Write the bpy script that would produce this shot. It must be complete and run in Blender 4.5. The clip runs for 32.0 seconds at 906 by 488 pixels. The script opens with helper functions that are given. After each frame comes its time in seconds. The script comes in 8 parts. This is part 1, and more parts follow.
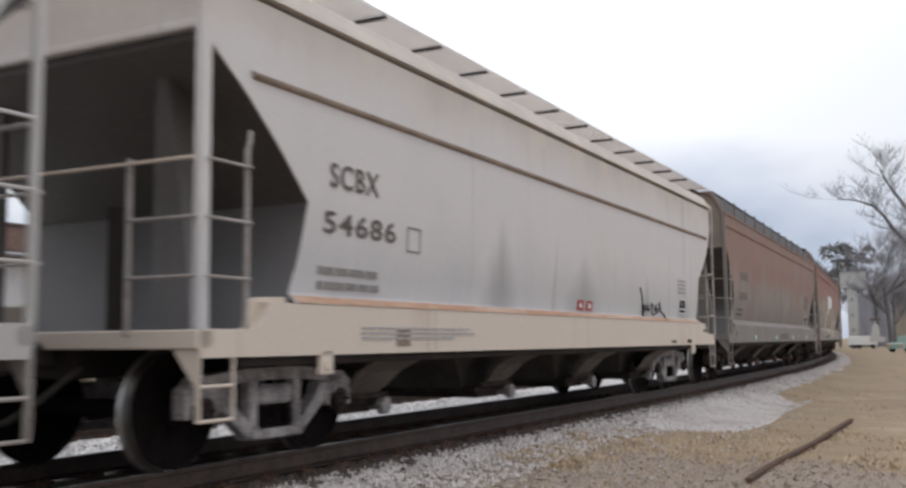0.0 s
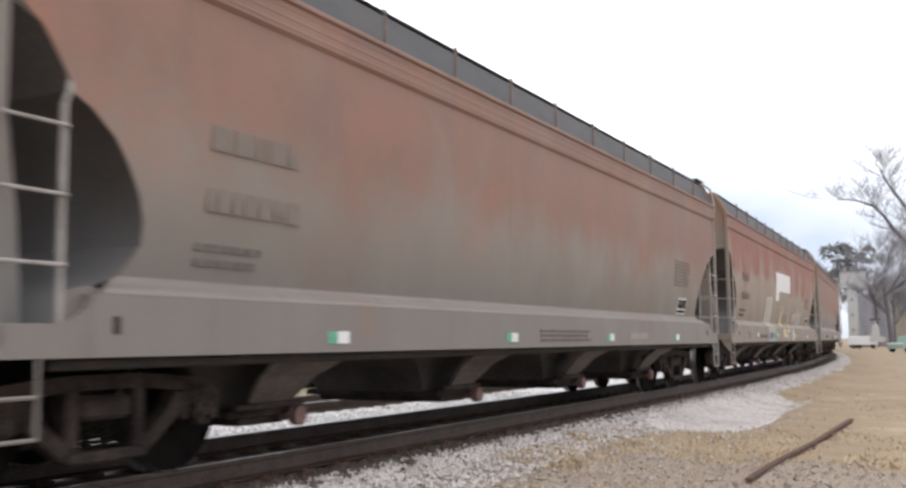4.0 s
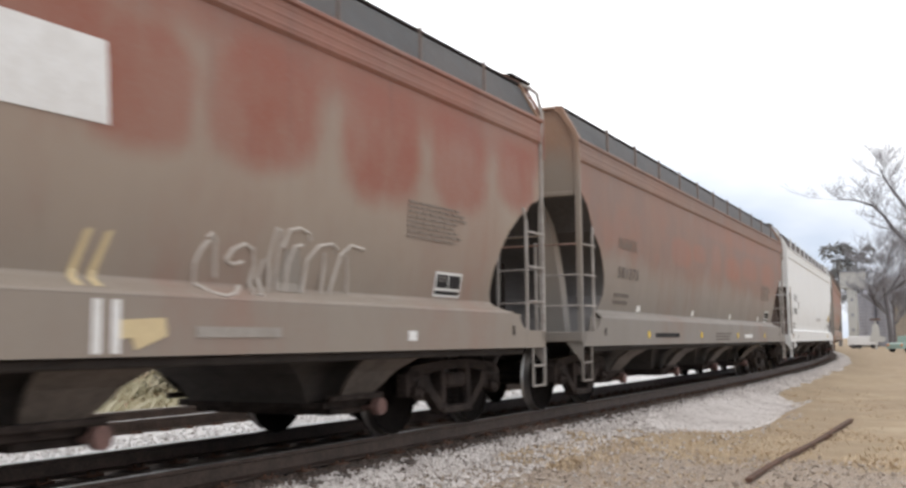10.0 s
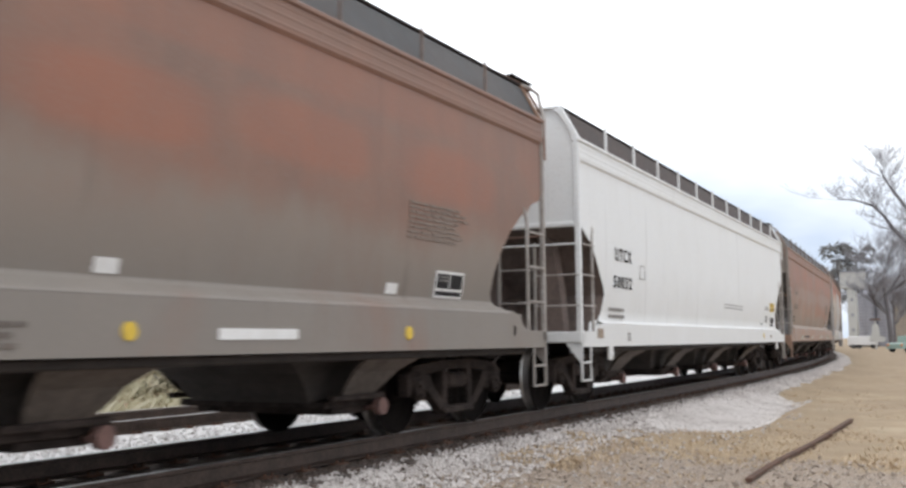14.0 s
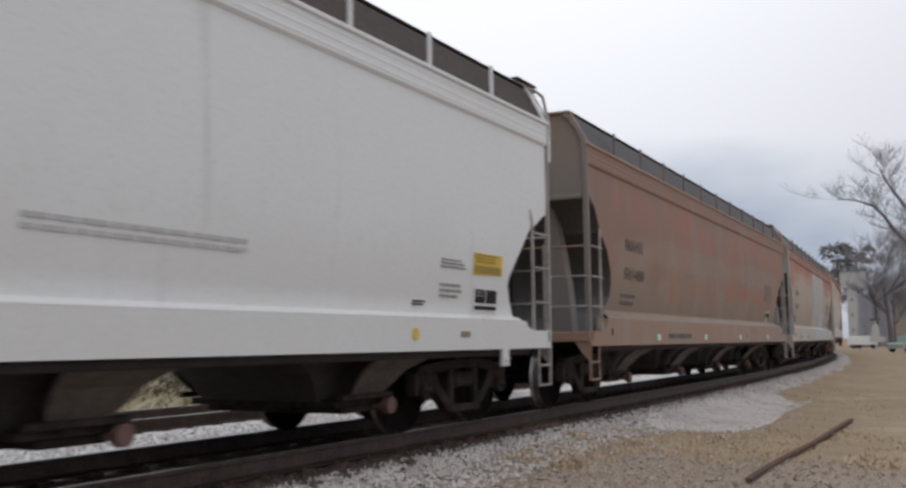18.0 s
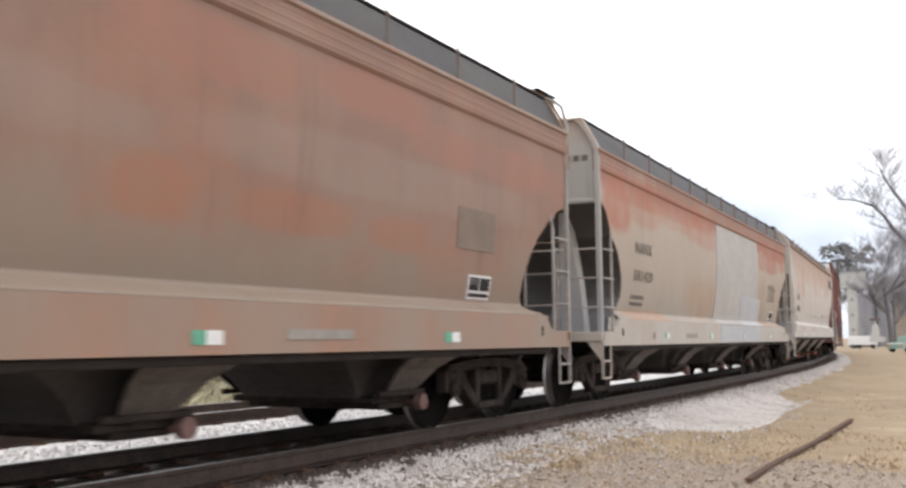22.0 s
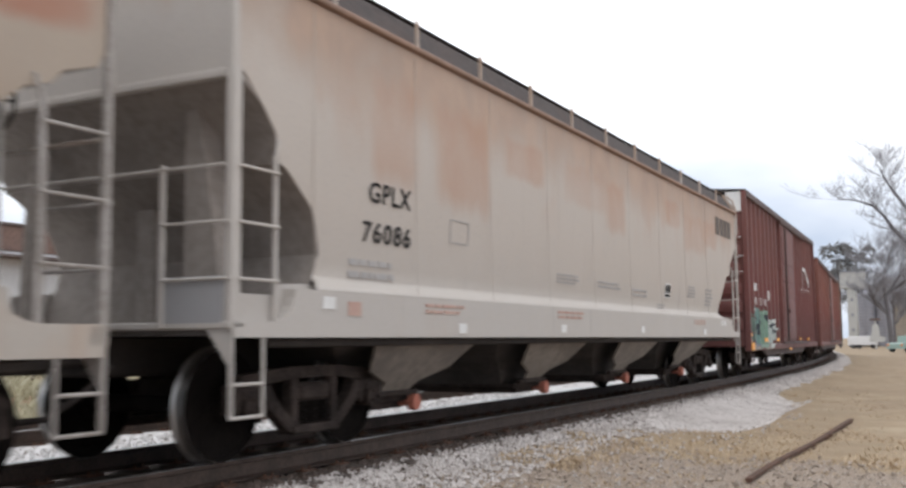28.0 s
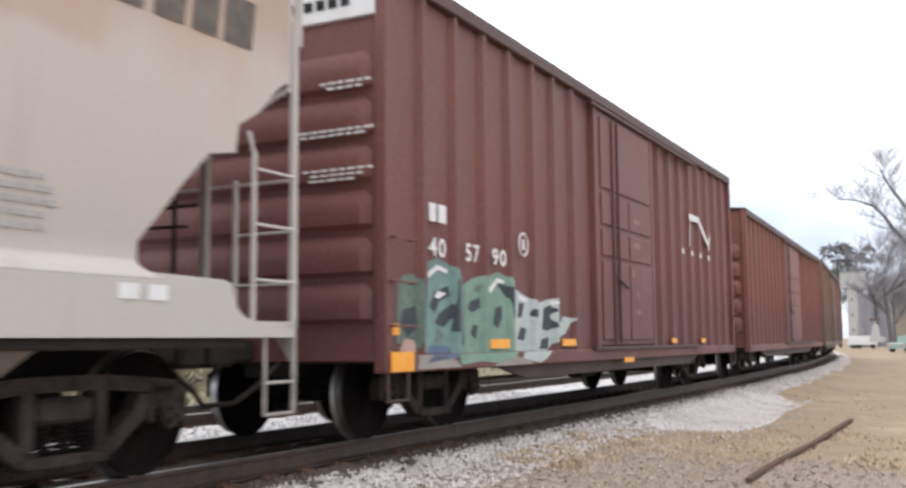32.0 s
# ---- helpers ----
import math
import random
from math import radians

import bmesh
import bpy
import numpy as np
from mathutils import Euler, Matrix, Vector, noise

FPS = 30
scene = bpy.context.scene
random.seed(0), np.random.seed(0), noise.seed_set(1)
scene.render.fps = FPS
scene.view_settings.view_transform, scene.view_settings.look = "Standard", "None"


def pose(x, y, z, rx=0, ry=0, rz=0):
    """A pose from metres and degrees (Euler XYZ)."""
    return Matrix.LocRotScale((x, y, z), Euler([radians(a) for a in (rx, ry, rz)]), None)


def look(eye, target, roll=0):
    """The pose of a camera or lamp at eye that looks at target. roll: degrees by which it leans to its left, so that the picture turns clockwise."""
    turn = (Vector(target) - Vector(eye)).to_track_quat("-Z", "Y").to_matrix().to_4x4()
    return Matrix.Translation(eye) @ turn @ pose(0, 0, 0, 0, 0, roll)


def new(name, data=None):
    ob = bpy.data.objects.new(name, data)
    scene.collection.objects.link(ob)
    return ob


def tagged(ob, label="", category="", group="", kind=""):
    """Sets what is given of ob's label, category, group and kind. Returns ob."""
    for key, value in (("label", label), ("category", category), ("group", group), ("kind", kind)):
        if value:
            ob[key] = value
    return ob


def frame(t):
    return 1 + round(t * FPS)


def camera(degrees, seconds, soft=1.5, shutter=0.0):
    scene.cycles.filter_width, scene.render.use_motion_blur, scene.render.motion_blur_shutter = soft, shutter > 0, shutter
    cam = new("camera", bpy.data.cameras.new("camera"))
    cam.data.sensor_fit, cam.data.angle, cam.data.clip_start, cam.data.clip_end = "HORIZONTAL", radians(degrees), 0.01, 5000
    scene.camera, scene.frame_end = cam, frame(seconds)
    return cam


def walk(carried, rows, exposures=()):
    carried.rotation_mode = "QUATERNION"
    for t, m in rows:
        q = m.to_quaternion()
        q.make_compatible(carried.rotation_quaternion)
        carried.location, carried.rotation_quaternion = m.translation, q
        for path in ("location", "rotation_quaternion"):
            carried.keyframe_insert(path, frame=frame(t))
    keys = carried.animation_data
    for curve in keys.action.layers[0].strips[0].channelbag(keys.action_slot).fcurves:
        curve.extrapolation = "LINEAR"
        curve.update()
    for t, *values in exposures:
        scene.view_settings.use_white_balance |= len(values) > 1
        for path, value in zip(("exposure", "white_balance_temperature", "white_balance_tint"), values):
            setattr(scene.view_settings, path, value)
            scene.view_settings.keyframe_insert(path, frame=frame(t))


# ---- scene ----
cam = camera(49.1, 32.0, soft=2.7, shutter=0.5)
CAM = pose(0, 0, 0.955, 95.634, 0.527, 28.299)
walk(cam, [(0.0, CAM), (32.0, CAM)], exposures=[(0.0, -0.38, 6180, 12), (1.0, -0.60, 6240, 12), (2.0, -0.50, 6260, 12), (3.0, 0.0, 6220, 12), (3.5, 0.14, 6250, 12), (6.0, 0.3, 6400, 12), (8.0, 0.3, 6420, 12), (10.0, 0.13, 6420, 11), (11.0, 0.28, 6420, 11), (12.0, 0.46, 6420, 12), (13.0, 0.3, 6300, 11), (13.5, 0.25, 6250, 10), (14.5, 0.06, 6200, 10), (15.0, -0.06, 6180, 10), (15.5, -0.38, 6150, 10), (17.5, -0.66, 6230, 12), (18.3, -0.66, 6230, 12), (19.0, -0.26, 6300, 10), (20.0, 0.32, 6420, 12), (22.0, 0.33, 6450, 12), (24.0, 0.15, 6280, 10), (28.0, 0.0, 6220, 11), (29.0, -0.22, 6240, 12), (31.0, -0.2, 6180, 11), (31.5, 0.1, 6180, 10), (32.0, 0.36, 6220, 12)])

# ---- light ----
world = bpy.data.worlds.new("overcast_sky")
scene.world = world
world.use_nodes = True
wn, wl = world.node_tree.nodes, world.node_tree.links
SUN_EL, SUN_AZ = 61.0, 147.0


def sky_nodes():
    bg = wn["Background"]
    sky = wn.new("ShaderNodeTexSky")
    sky.sky_type, sky.sun_disc = "NISHITA", False
    sky.sun_elevation, sky.sun_rotation = radians(SUN_EL), radians(SUN_AZ)
    co = wn.new("ShaderNodeTexCoord")
    mp = wn.new("ShaderNodeMapping")
    mp.inputs["Scale"].default_value = (1.0, 1.0, 2.6)
    cl = wn.new("ShaderNodeTexNoise")
    cl.inputs["Scale"].default_value, cl.inputs["Detail"].default_value = 2.2, 5.0
    cl.inputs["Roughness"].default_value = 0.5
    ramp = wn.new("ShaderNodeValToRGB")
    ramp.color_ramp.elements[0].position, ramp.color_ramp.elements[0].color = 0.30, (12.4, 12.4, 12.4, 1)
    ramp.color_ramp.elements[1].position, ramp.color_ramp.elements[1].color = 0.60, (4.7, 5.7, 7.3, 1)
    sep = wn.new("ShaderNodeSeparateXYZ")
    low = wn.new("ShaderNodeMapRange")
    low.interpolation_type = "SMOOTHSTEP"
    low.inputs["From Min"].default_value, low.inputs["From Max"].default_value = 0.36, 0.03
    low.inputs["To Min"].default_value, low.inputs["To Max"].default_value = 0.0, 1.12
    both = wn.new("ShaderNodeMath")
    both.operation = "MULTIPLY"
    wl.new(co.outputs["Generated"], sep.inputs[0])
    wl.new(sep.outputs["Z"], low.inputs["Value"])
    wl.new(low.outputs[0], both.inputs[0])
    wl.new(cl.outputs["Fac"], both.inputs[1])
    # thinner, brighter cloud in the north-west
    dot = wn.new("ShaderNodeVectorMath")
    dot.operation = "DOT_PRODUCT"
    dot.inputs[1].default_value = (-0.36, 0.62, 0.70)
    wl.new(co.outputs["Generated"], dot.inputs[0])
    lobe = wn.new("ShaderNodeMapRange")
    lobe.interpolation_type = "SMOOTHSTEP"
    lobe.inputs["From Min"].default_value, lobe.inputs["From Max"].default_value = 0.72, 0.98
    lobe.inputs["To Min"].default_value, lobe.inputs["To Max"].default_value = 1.0, 1.45
    wl.new(dot.outputs["Value"], lobe.inputs["Value"])
    gain = wn.new("ShaderNodeVectorMath")
    gain.operation = "SCALE"
    wl.new(ramp.outputs[0], gain.inputs[0])
    wl.new(lobe.outputs[0], gain.inputs["Scale"])
    mx = wn.new("ShaderNodeMix")
    mx.data_type = "RGBA"
    mx.inputs[0].default_value = 0.93
    wl.new(co.outputs["Generated"], mp.inputs["Vector"])
    wl.new(mp.outputs[0], cl.inputs["Vector"])
    wl.new(both.outputs[0], ramp.inputs["Fac"])
    wl.new(sky.outputs[0], mx.inputs[6])
    wl.new(gain.outputs[0], mx.inputs[7])
    wl.new(mx.outputs[2], bg.inputs["Color"])
    bg.inputs["Strength"].default_value = 0.1


sky_nodes()
sun = new("sun", bpy.data.lights.new("sun", "SUN"))
sun.data.energy, sun.data.angle, sun.data.color = 0.6, radians(25), (1.0, 0.96, 0.9)
sun.matrix_world = look((12, -16, 60), (-6, 12, 0))

# ---- the line of the track ----
HALF = 1.6            # half width of a wagon
SIDE = 4.71           # from the camera to the wagons' near side
KNOTS = (0, 20, 40, 60, 85, 115, 300)
BEND = (0.0, 0.00193, 0.00245, 0.0019, 0.00125, 0.0008, 0.0008)
STEP = 0.5
AS = np.arange(0, 300, STEP)
ATH = np.concatenate([[0], np.cumsum(np.interp(AS[:-1] + STEP / 2, KNOTS, BEND) * STEP)])
AX = -SIDE + np.concatenate([[0], np.cumsum(-np.sin((ATH[1:] + ATH[:-1]) / 2) * STEP)])
AY = np.concatenate([[0], np.cumsum(np.cos((ATH[1:] + ATH[:-1]) / 2) * STEP)])


def along(s, u=0.0):
    """Place and heading at s metres along the track, u metres to the camera's side of its centre line."""
    th = float(np.interp(s, AS, ATH))
    x, y = float(np.interp(s, AS, AX)), float(np.interp(s, AS, AY))
    if s < 0:
        y = s
    o = HALF - u
    return x - o * math.cos(th), y - o * math.sin(th), th


SPEED_T = (0, 8, 16, 24, 32)
SPEED_V = (4.42, 4.576, 4.46, 4.339, 3.985)


def gone(t):
    """Metres that the train has rolled by t seconds."""
    d = 0.0
    for i in range(4):
        t0, t1, v0, v1 = SPEED_T[i], SPEED_T[i + 1], SPEED_V[i], SPEED_V[i + 1]
        if t <= t0:
            break
        b = min(t, t1) - t0
        d += v0 * b + (v1 - v0) / (t1 - t0) * b * b / 2
    return d


# ---- geometry helpers ----
class Geo:
    """Points and faces of one mesh."""

    def __init__(self, dx=0.0):
        self.v, self.f, self.dx = [], [], dx

    def add(self, pts, faces):
        n = len(self.v)
        self.v += [(p[0] + self.dx, p[1], p[2]) for p in pts]
        self.f += [tuple(n + i for i in f) for f in faces]
        return self

    def box(self, x0, x1, y0, y1, z0, z1, c=0.0):
        x0, x1, y0, y1, z0, z1 = min(x0, x1), max(x0, x1), min(y0, y1), max(y0, y1), min(z0, z1), max(z0, z1)
        if c <= 0:
            p = [(x, y, z) for x in (x0, x1) for y in (y0, y1) for z in (z0, z1)]
            return self.add(p, [(0, 1, 3, 2), (4, 6, 7, 5), (0, 4, 5, 1), (2, 3, 7, 6), (0, 2, 6, 4), (1, 5, 7, 3)])
        c = min(c, (x1 - x0) * 0.45, (y1 - y0) * 0.45, (z1 - z0) * 0.45)
        p, key = [], {}
        for i, x in enumerate((x0, x1)):
            for j, y in enumerate((y0, y1)):
                for k, z in enumerate((z0, z1)):
                    sx, sy, sz = (c, -c)[i], (c, -c)[j], (c, -c)[k]
                    for a, q in enumerate(((x, y + sy, z + sz), (x + sx, y, z + sz), (x + sx, y + sy, z))):
                        key[i, j, k, a] = len(p)
                        p.append(q)
        K = key
        f = []
        for s in (0, 1):
            o = [(0, 0), (1, 0), (1, 1), (0, 1)]
            f.append(tuple(K[s, a, b, 0] for a, b in o))
            f.append(tuple(K[a, s, b, 1] for a, b in o))
            f.append(tuple(K[a, b, s, 2] for a, b in o))
            for r in (0, 1):
                f.append((K[s, r, 0, 0], K[s, r, 1, 0], K[s, r, 1, 1], K[s, r, 0, 1]))
                f.append((K[s, 0, r, 0], K[s, 1, r, 0], K[s, 1, r, 2], K[s, 0, r, 2]))
                f.append((K[0, s, r, 1], K[1, s, r, 1], K[1, s, r, 2], K[0, s, r, 2]))
        for i in (0, 1):
            for j in (0, 1):
                for k in (0, 1):
                    f.append((K[i, j, k, 0], K[i, j, k, 1], K[i, j, k, 2]))
        return self.add(p, f)

    def rod(self, a, b, r, n=6, r2=None):
        a, b = Vector(a), Vector(b)
        d = (b - a).normalized()
        u = d.orthogonal().normalized()
        w = d.cross(u)
        r2 = r if r2 is None else r2
        p = []
        for c, q in ((a, r), (b, r2)):
            for i in range(n):
                t = 2 * math.pi * i / n
                p.append(c + u * (q * math.cos(t)) + w * (q * math.sin(t)))
        f = [(i, (i + 1) % n, n + (i + 1) % n, n + i) for i in range(n)]
        return self.add(p, f + [tuple(range(n))[::-1], tuple(range(n, 2 * n))])

    def tube(self, pts, r, n=6):
        """One bent rod through the points."""
        p = [Vector(q) for q in pts]
        d = [(b - a).normalized() for a, b in zip(p, p[1:])]
        u = d[0].orthogonal().normalized()
        rings = []
        for i, q in enumerate(p):
            t = (d[max(0, i - 1)] + d[min(i, len(d) - 1)])
            t = t.normalized() if t.length > 1e-6 else d[min(i, len(d) - 1)]
            u = u - t * u.dot(t)
            u = u.normalized() if u.length > 1e-6 else t.orthogonal().normalized()
            w = t.cross(u)
            rings.append([q + u * (r * math.cos(2 * math.pi * k / n)) + w * (r * math.sin(2 * math.pi * k / n)) for k in range(n)])
        return self.loft(rings)

    def prism(self, poly, axis, a, b):
        """A polygon pushed from a to b along an axis; poly in the two other axes, in their order."""
        def at(q, h):
            return (h, q[0], q[1]) if axis == "x" else (q[0], h, q[1]) if axis == "y" else (q[0], q[1], h)
        n = len(poly)
        f = [(i, (i + 1) % n, n + (i + 1) % n, n + i) for i in range(n)]
        return self.add([at(q, a) for q in poly] + [at(q, b) for q in poly], f + [tuple(range(n))[::-1], tuple(range(n, 2 * n))])

    def loft(self, rings, closed=True, caps=True):
        n = len(rings[0])
        p = [q for r in rings for q in r]
        f = []
        for k in range(len(rings) - 1):
            for i in range(n if closed else n - 1):
                j = (i + 1) % n
                f.append((k * n + i, k * n + j, (k + 1) * n + j, (k + 1) * n + i))
        if caps and closed:
            f += [tuple(range(n))[::-1], tuple(range((len(rings) - 1) * n, len(rings) * n))]
        return self.add(p, f)

    def lathe(self, prof, axis_y, n=28, caps=True):
        """Profile of (radius, y) turned about the local y axis."""
        rings = [[(r * math.cos(2 * math.pi * i / n), y + axis_y, r * math.sin(2 * math.pi * i / n)) for i in range(n)] for r, y in prof]
        return self.loft(rings, caps=caps)

    def mesh(self, name, weld=False):
        me = bpy.data.meshes.new(name)
        me.from_pydata([tuple(p) for p in self.v], [], self.f)
        bm = bmesh.new()
        bm.from_mesh(me)
        if weld:
            bmesh.ops.remove_doubles(bm, verts=bm.verts, dist=1e-4)
        bmesh.ops.recalc_face_normals(bm, faces=bm.faces)
        bm.to_mesh(me)
        bm.free()
        return me


def part(name, geo, material, parent=None, label="", smooth=False):
    me = geo.mesh(name) if isinstance(geo, Geo) else geo
    if not me.materials:
        me.materials.append(material)
    if smooth:
        me.shade_smooth()
        me.set_sharp_from_angle(angle=radians(35))
    ob = new(name, me)
    ob.parent = parent
    return tagged(ob, label) if label else ob


def thing(name, m, label, category, group="", kind=""):
    ob = new(name)
    ob.empty_display_size = 0.3
    ob.matrix_basis = m
    return tagged(ob, label, category, group, kind)


# ---- materials ----
def nodes_of(name):
    m = bpy.data.materials.new(name)
    m.use_nodes = True
    nt = m.node_tree
    return m, nt.nodes, nt.links, nt.nodes["Principled BSDF"]


def n_math(nd, ln, op, a, b=None, c=None, clamp=False):
    n = nd.new("ShaderNodeMath")
    n.operation, n.use_clamp = op, clamp
    for i, q in enumerate((a, b, c)):
        if q is None:
            continue
        if isinstance(q, (int, float)):
            n.inputs[i].default_value = q
        else:
            ln.new(q, n.inputs[i])
    return n.outputs[0]


def n_noise(nd, ln, vec, scale, detail=4, rough=0.55, stretch=None, shift=None):
    if stretch or shift:
        mp = nd.new("ShaderNodeMapping")
        mp.inputs["Scale"].default_value = stretch or (1, 1, 1)
        mp.inputs["Location"].default_value = shift or (0, 0, 0)
        ln.new(vec, mp.inputs["Vector"])
        vec = mp.outputs[0]
    n = nd.new("ShaderNodeTexNoise")
    n.inputs["Scale"].default_value, n.inputs["Detail"].default_value, n.inputs["Roughness"].default_value = scale, detail, rough
    ln.new(vec, n.inputs["Vector"])
    return n.outputs["Fac"]


def n_step(nd, ln, val, lo, hi):
    n = nd.new("ShaderNodeMapRange")
    n.interpolation_type = "SMOOTHSTEP"
    n.inputs["From Min"].default_value, n.inputs["From Max"].default_value = lo, hi
    ln.new(val, n.inputs["Value"])
    return n.outputs[0]


def n_mix(nd, ln, fac, a, b):
    n = nd.new("ShaderNodeMix")
    n.data_type = "RGBA"
    for i, q in ((0, fac), (6, a), (7, b)):
        if isinstance(q, (int, float)):
            n.inputs[i].default_value = q
        elif isinstance(q, tuple):
            n.inputs[i].default_value = (*q, 1)
        else:
            ln.new(q, n.inputs[i])
    return n.outputs[2]


def n_bump(nd, ln, bsdf, height, strength=0.2, distance=0.01):
    b = nd.new("ShaderNodeBump")
    b.inputs["Strength"].default_value, b.inputs["Distance"].default_value = strength, distance
    ln.new(height, b.inputs["Height"])
    ln.new(b.outputs[0], bsdf.inputs["Normal"])


def plain(name, a, b, scale=3.0, rough=0.7, metal=0.0, bump=0.2, dist=0.01, stretch=None, fine=8.0, gloss=0.5):
    """A surface of two tones, mottled at two scales."""
    m, nd, ln, bs = nodes_of(name)
    co = nd.new("ShaderNodeTexCoord").outputs["Object"]
    big = n_noise(nd, ln, co, scale, 5, 0.6, stretch)
    small = n_noise(nd, ln, co, scale * fine, 3, 0.6, stretch)
    fac = n_step(nd, ln, n_math(nd, ln, "ADD", n_math(nd, ln, "MULTIPLY", big, 0.65), n_math(nd, ln, "MULTIPLY", small, 0.35)), 0.35, 0.65)
    ln.new(n_mix(nd, ln, fac, a, b), bs.inputs["Base Color"])
    bs.inputs["Metallic"].default_value = metal
    bs.inputs["Specular IOR Level"].default_value = gloss
    ln.new(n_math(nd, ln, "ADD", n_math(nd, ln, "MULTIPLY", small, 0.25), rough - 0.12, clamp=True), bs.inputs["Roughness"])
    if bump:
        n_bump(nd, ln, bs, small, bump, dist)
    return m


def wagon_paint(name, base, low, rust, lo, hi, amount, seed, streak=0.5, stain=(0.05, 0.045, 0.04), spots=0.0, hot=None, cut=(-0.25, 0.70), worn=0.0, smoke=(), washes=(), heat=0.6, hot_shape=(0.8, 1.0, 0.45), sheets=False):
    """Weathered wagon paint: rust sinks from the eaves in ragged fields and streaks, road dirt climbs from the sill."""
    m, nd, ln, bs = nodes_of(name)
    co = nd.new("ShaderNodeTexCoord").outputs["Object"]
    sep = nd.new("ShaderNodeSeparateXYZ")
    ln.new(co, sep.inputs[0])
    z = sep.outputs["Z"]
    sh = (seed * 7.3, seed * 3.1, seed * 1.7)
    fields = n_noise(nd, ln, co, 0.55, 4, 0.55, (1.0, 1.0, 0.55), sh)
    ragged = n_noise(nd, ln, co, 1.5, 6, 0.62, (1.0, 1.0, 0.6), sh)
    runs = n_noise(nd, ln, co, 4.0, 4, 0.6, (1.0, 1.0, 0.06), sh)
    grain = n_noise(nd, ln, co, 28.0, 3, 0.6)
    rag2 = n_noise(nd, ln, co, 1.15, 7, 0.66, hot_shape, (seed * 2.9, seed, seed * 5.1))
    rz = n_step(nd, ln, z, lo, hi)
    mix = n_math(nd, ln, "ADD", n_math(nd, ln, "MULTIPLY", fields, 0.9), n_math(nd, ln, "ADD", n_math(nd, ln, "MULTIPLY", ragged, 0.7), n_math(nd, ln, "MULTIPLY", runs, streak * 0.4)))
    mid = 0.80 + streak * 0.2
    fac = n_math(nd, ln, "ADD", n_math(nd, ln, "MULTIPLY", n_math(nd, ln, "SUBTRACT", mix, mid), 1.6), n_math(nd, ln, "ADD", n_math(nd, ln, "MULTIPLY", rz, 1.15), amount - 0.75))
    fac = n_math(nd, ln, "MULTIPLY", n_step(nd, ln, fac, *cut), 0.92)
    dirt = n_math(nd, ln, "ADD", n_step(nd, ln, z, 2.3, 1.2), n_math(nd, ln, "MULTIPLY", n_math(nd, ln, "SUBTRACT", ragged, 0.5), 0.9), clamp=True)
    col = n_mix(nd, ln, dirt, base, low)
    dark = n_mix(nd, ln, n_step(nd, ln, ragged, 0.35, 0.7), tuple(c * 0.78 for c in rust), rust)
    if worn:
        bare = n_math(nd, ln, "MULTIPLY", n_step(nd, ln, n_noise(nd, ln, co, 0.8, 5, 0.6, (1.0, 1.0, 0.5), (seed * 4.7, seed * 1.3, seed)), 0.50, 0.66), worn)
        dark = n_mix(nd, ln, bare, dark, tuple(0.5 * c + 0.5 * d for c, d in zip(base, rust)))
    col = n_mix(nd, ln, fac, col, dark)
    if hot:
        glow = n_math(nd, ln, "MULTIPLY", n_step(nd, ln, rag2, 0.505, 0.64), n_math(nd, ln, "MULTIPLY", n_step(nd, ln, z, lo - 0.2, lo + 0.7), n_math(nd, ln, "SUBTRACT", 1.0, n_math(nd, ln, "MULTIPLY", n_step(nd, ln, z, 2.9, 3.3), 0.55))))
        col = n_mix(nd, ln, n_math(nd, ln, "MULTIPLY", glow, heat), col, hot)
    for xc, hw, zc, hh, sk, *tone in washes:
        # thin rust washes with ragged rims: (x, half width, z, half height, strength, tone)
        fr = n_math(nd, ln, "MULTIPLY", n_math(nd, ln, "SUBTRACT", rag2, 0.5), 0.45 if sheets else 0.9)
        if sheets:
            # square to the plates, fraying downwards
            fr = n_math(nd, ln, "ADD", fr, n_math(nd, ln, "MULTIPLY", n_math(nd, ln, "SUBTRACT", runs, 0.5), 0.8))
        ax = n_math(nd, ln, "DIVIDE", n_math(nd, ln, "ABSOLUTE", n_math(nd, ln, "SUBTRACT", sep.outputs["X"], xc)), hw)
        az = n_math(nd, ln, "DIVIDE", n_math(nd, ln, "ABSOLUTE", n_math(nd, ln, "SUBTRACT", z, zc)), hh)
        bend = 7.0 if sheets else 3.0
        far = n_math(nd, ln, "POWER", n_math(nd, ln, "ADD", n_math(nd, ln, "POWER", ax, bend), n_math(nd, ln, "POWER", az, bend)), 1.0 / bend)
        mk = n_step(nd, ln, n_math(nd, ln, "ADD", far, fr), 1.18, 0.66)
        mk = n_math(nd, ln, "MULTIPLY", mk, n_math(nd, ln, "ADD", n_math(nd, ln, "MULTIPLY", n_step(nd, ln, ragged, 0.3, 0.7), 0.3), 0.7))
        col = n_mix(nd, ln, n_math(nd, ln, "MULTIPLY", mk, sk), col, tone[0] if tone else hot)
    old = n_math(nd, ln, "MULTIPLY", n_step(nd, ln, runs, 0.6, 0.78), 0.28)
    col = n_mix(nd, ln, old, col, stain)
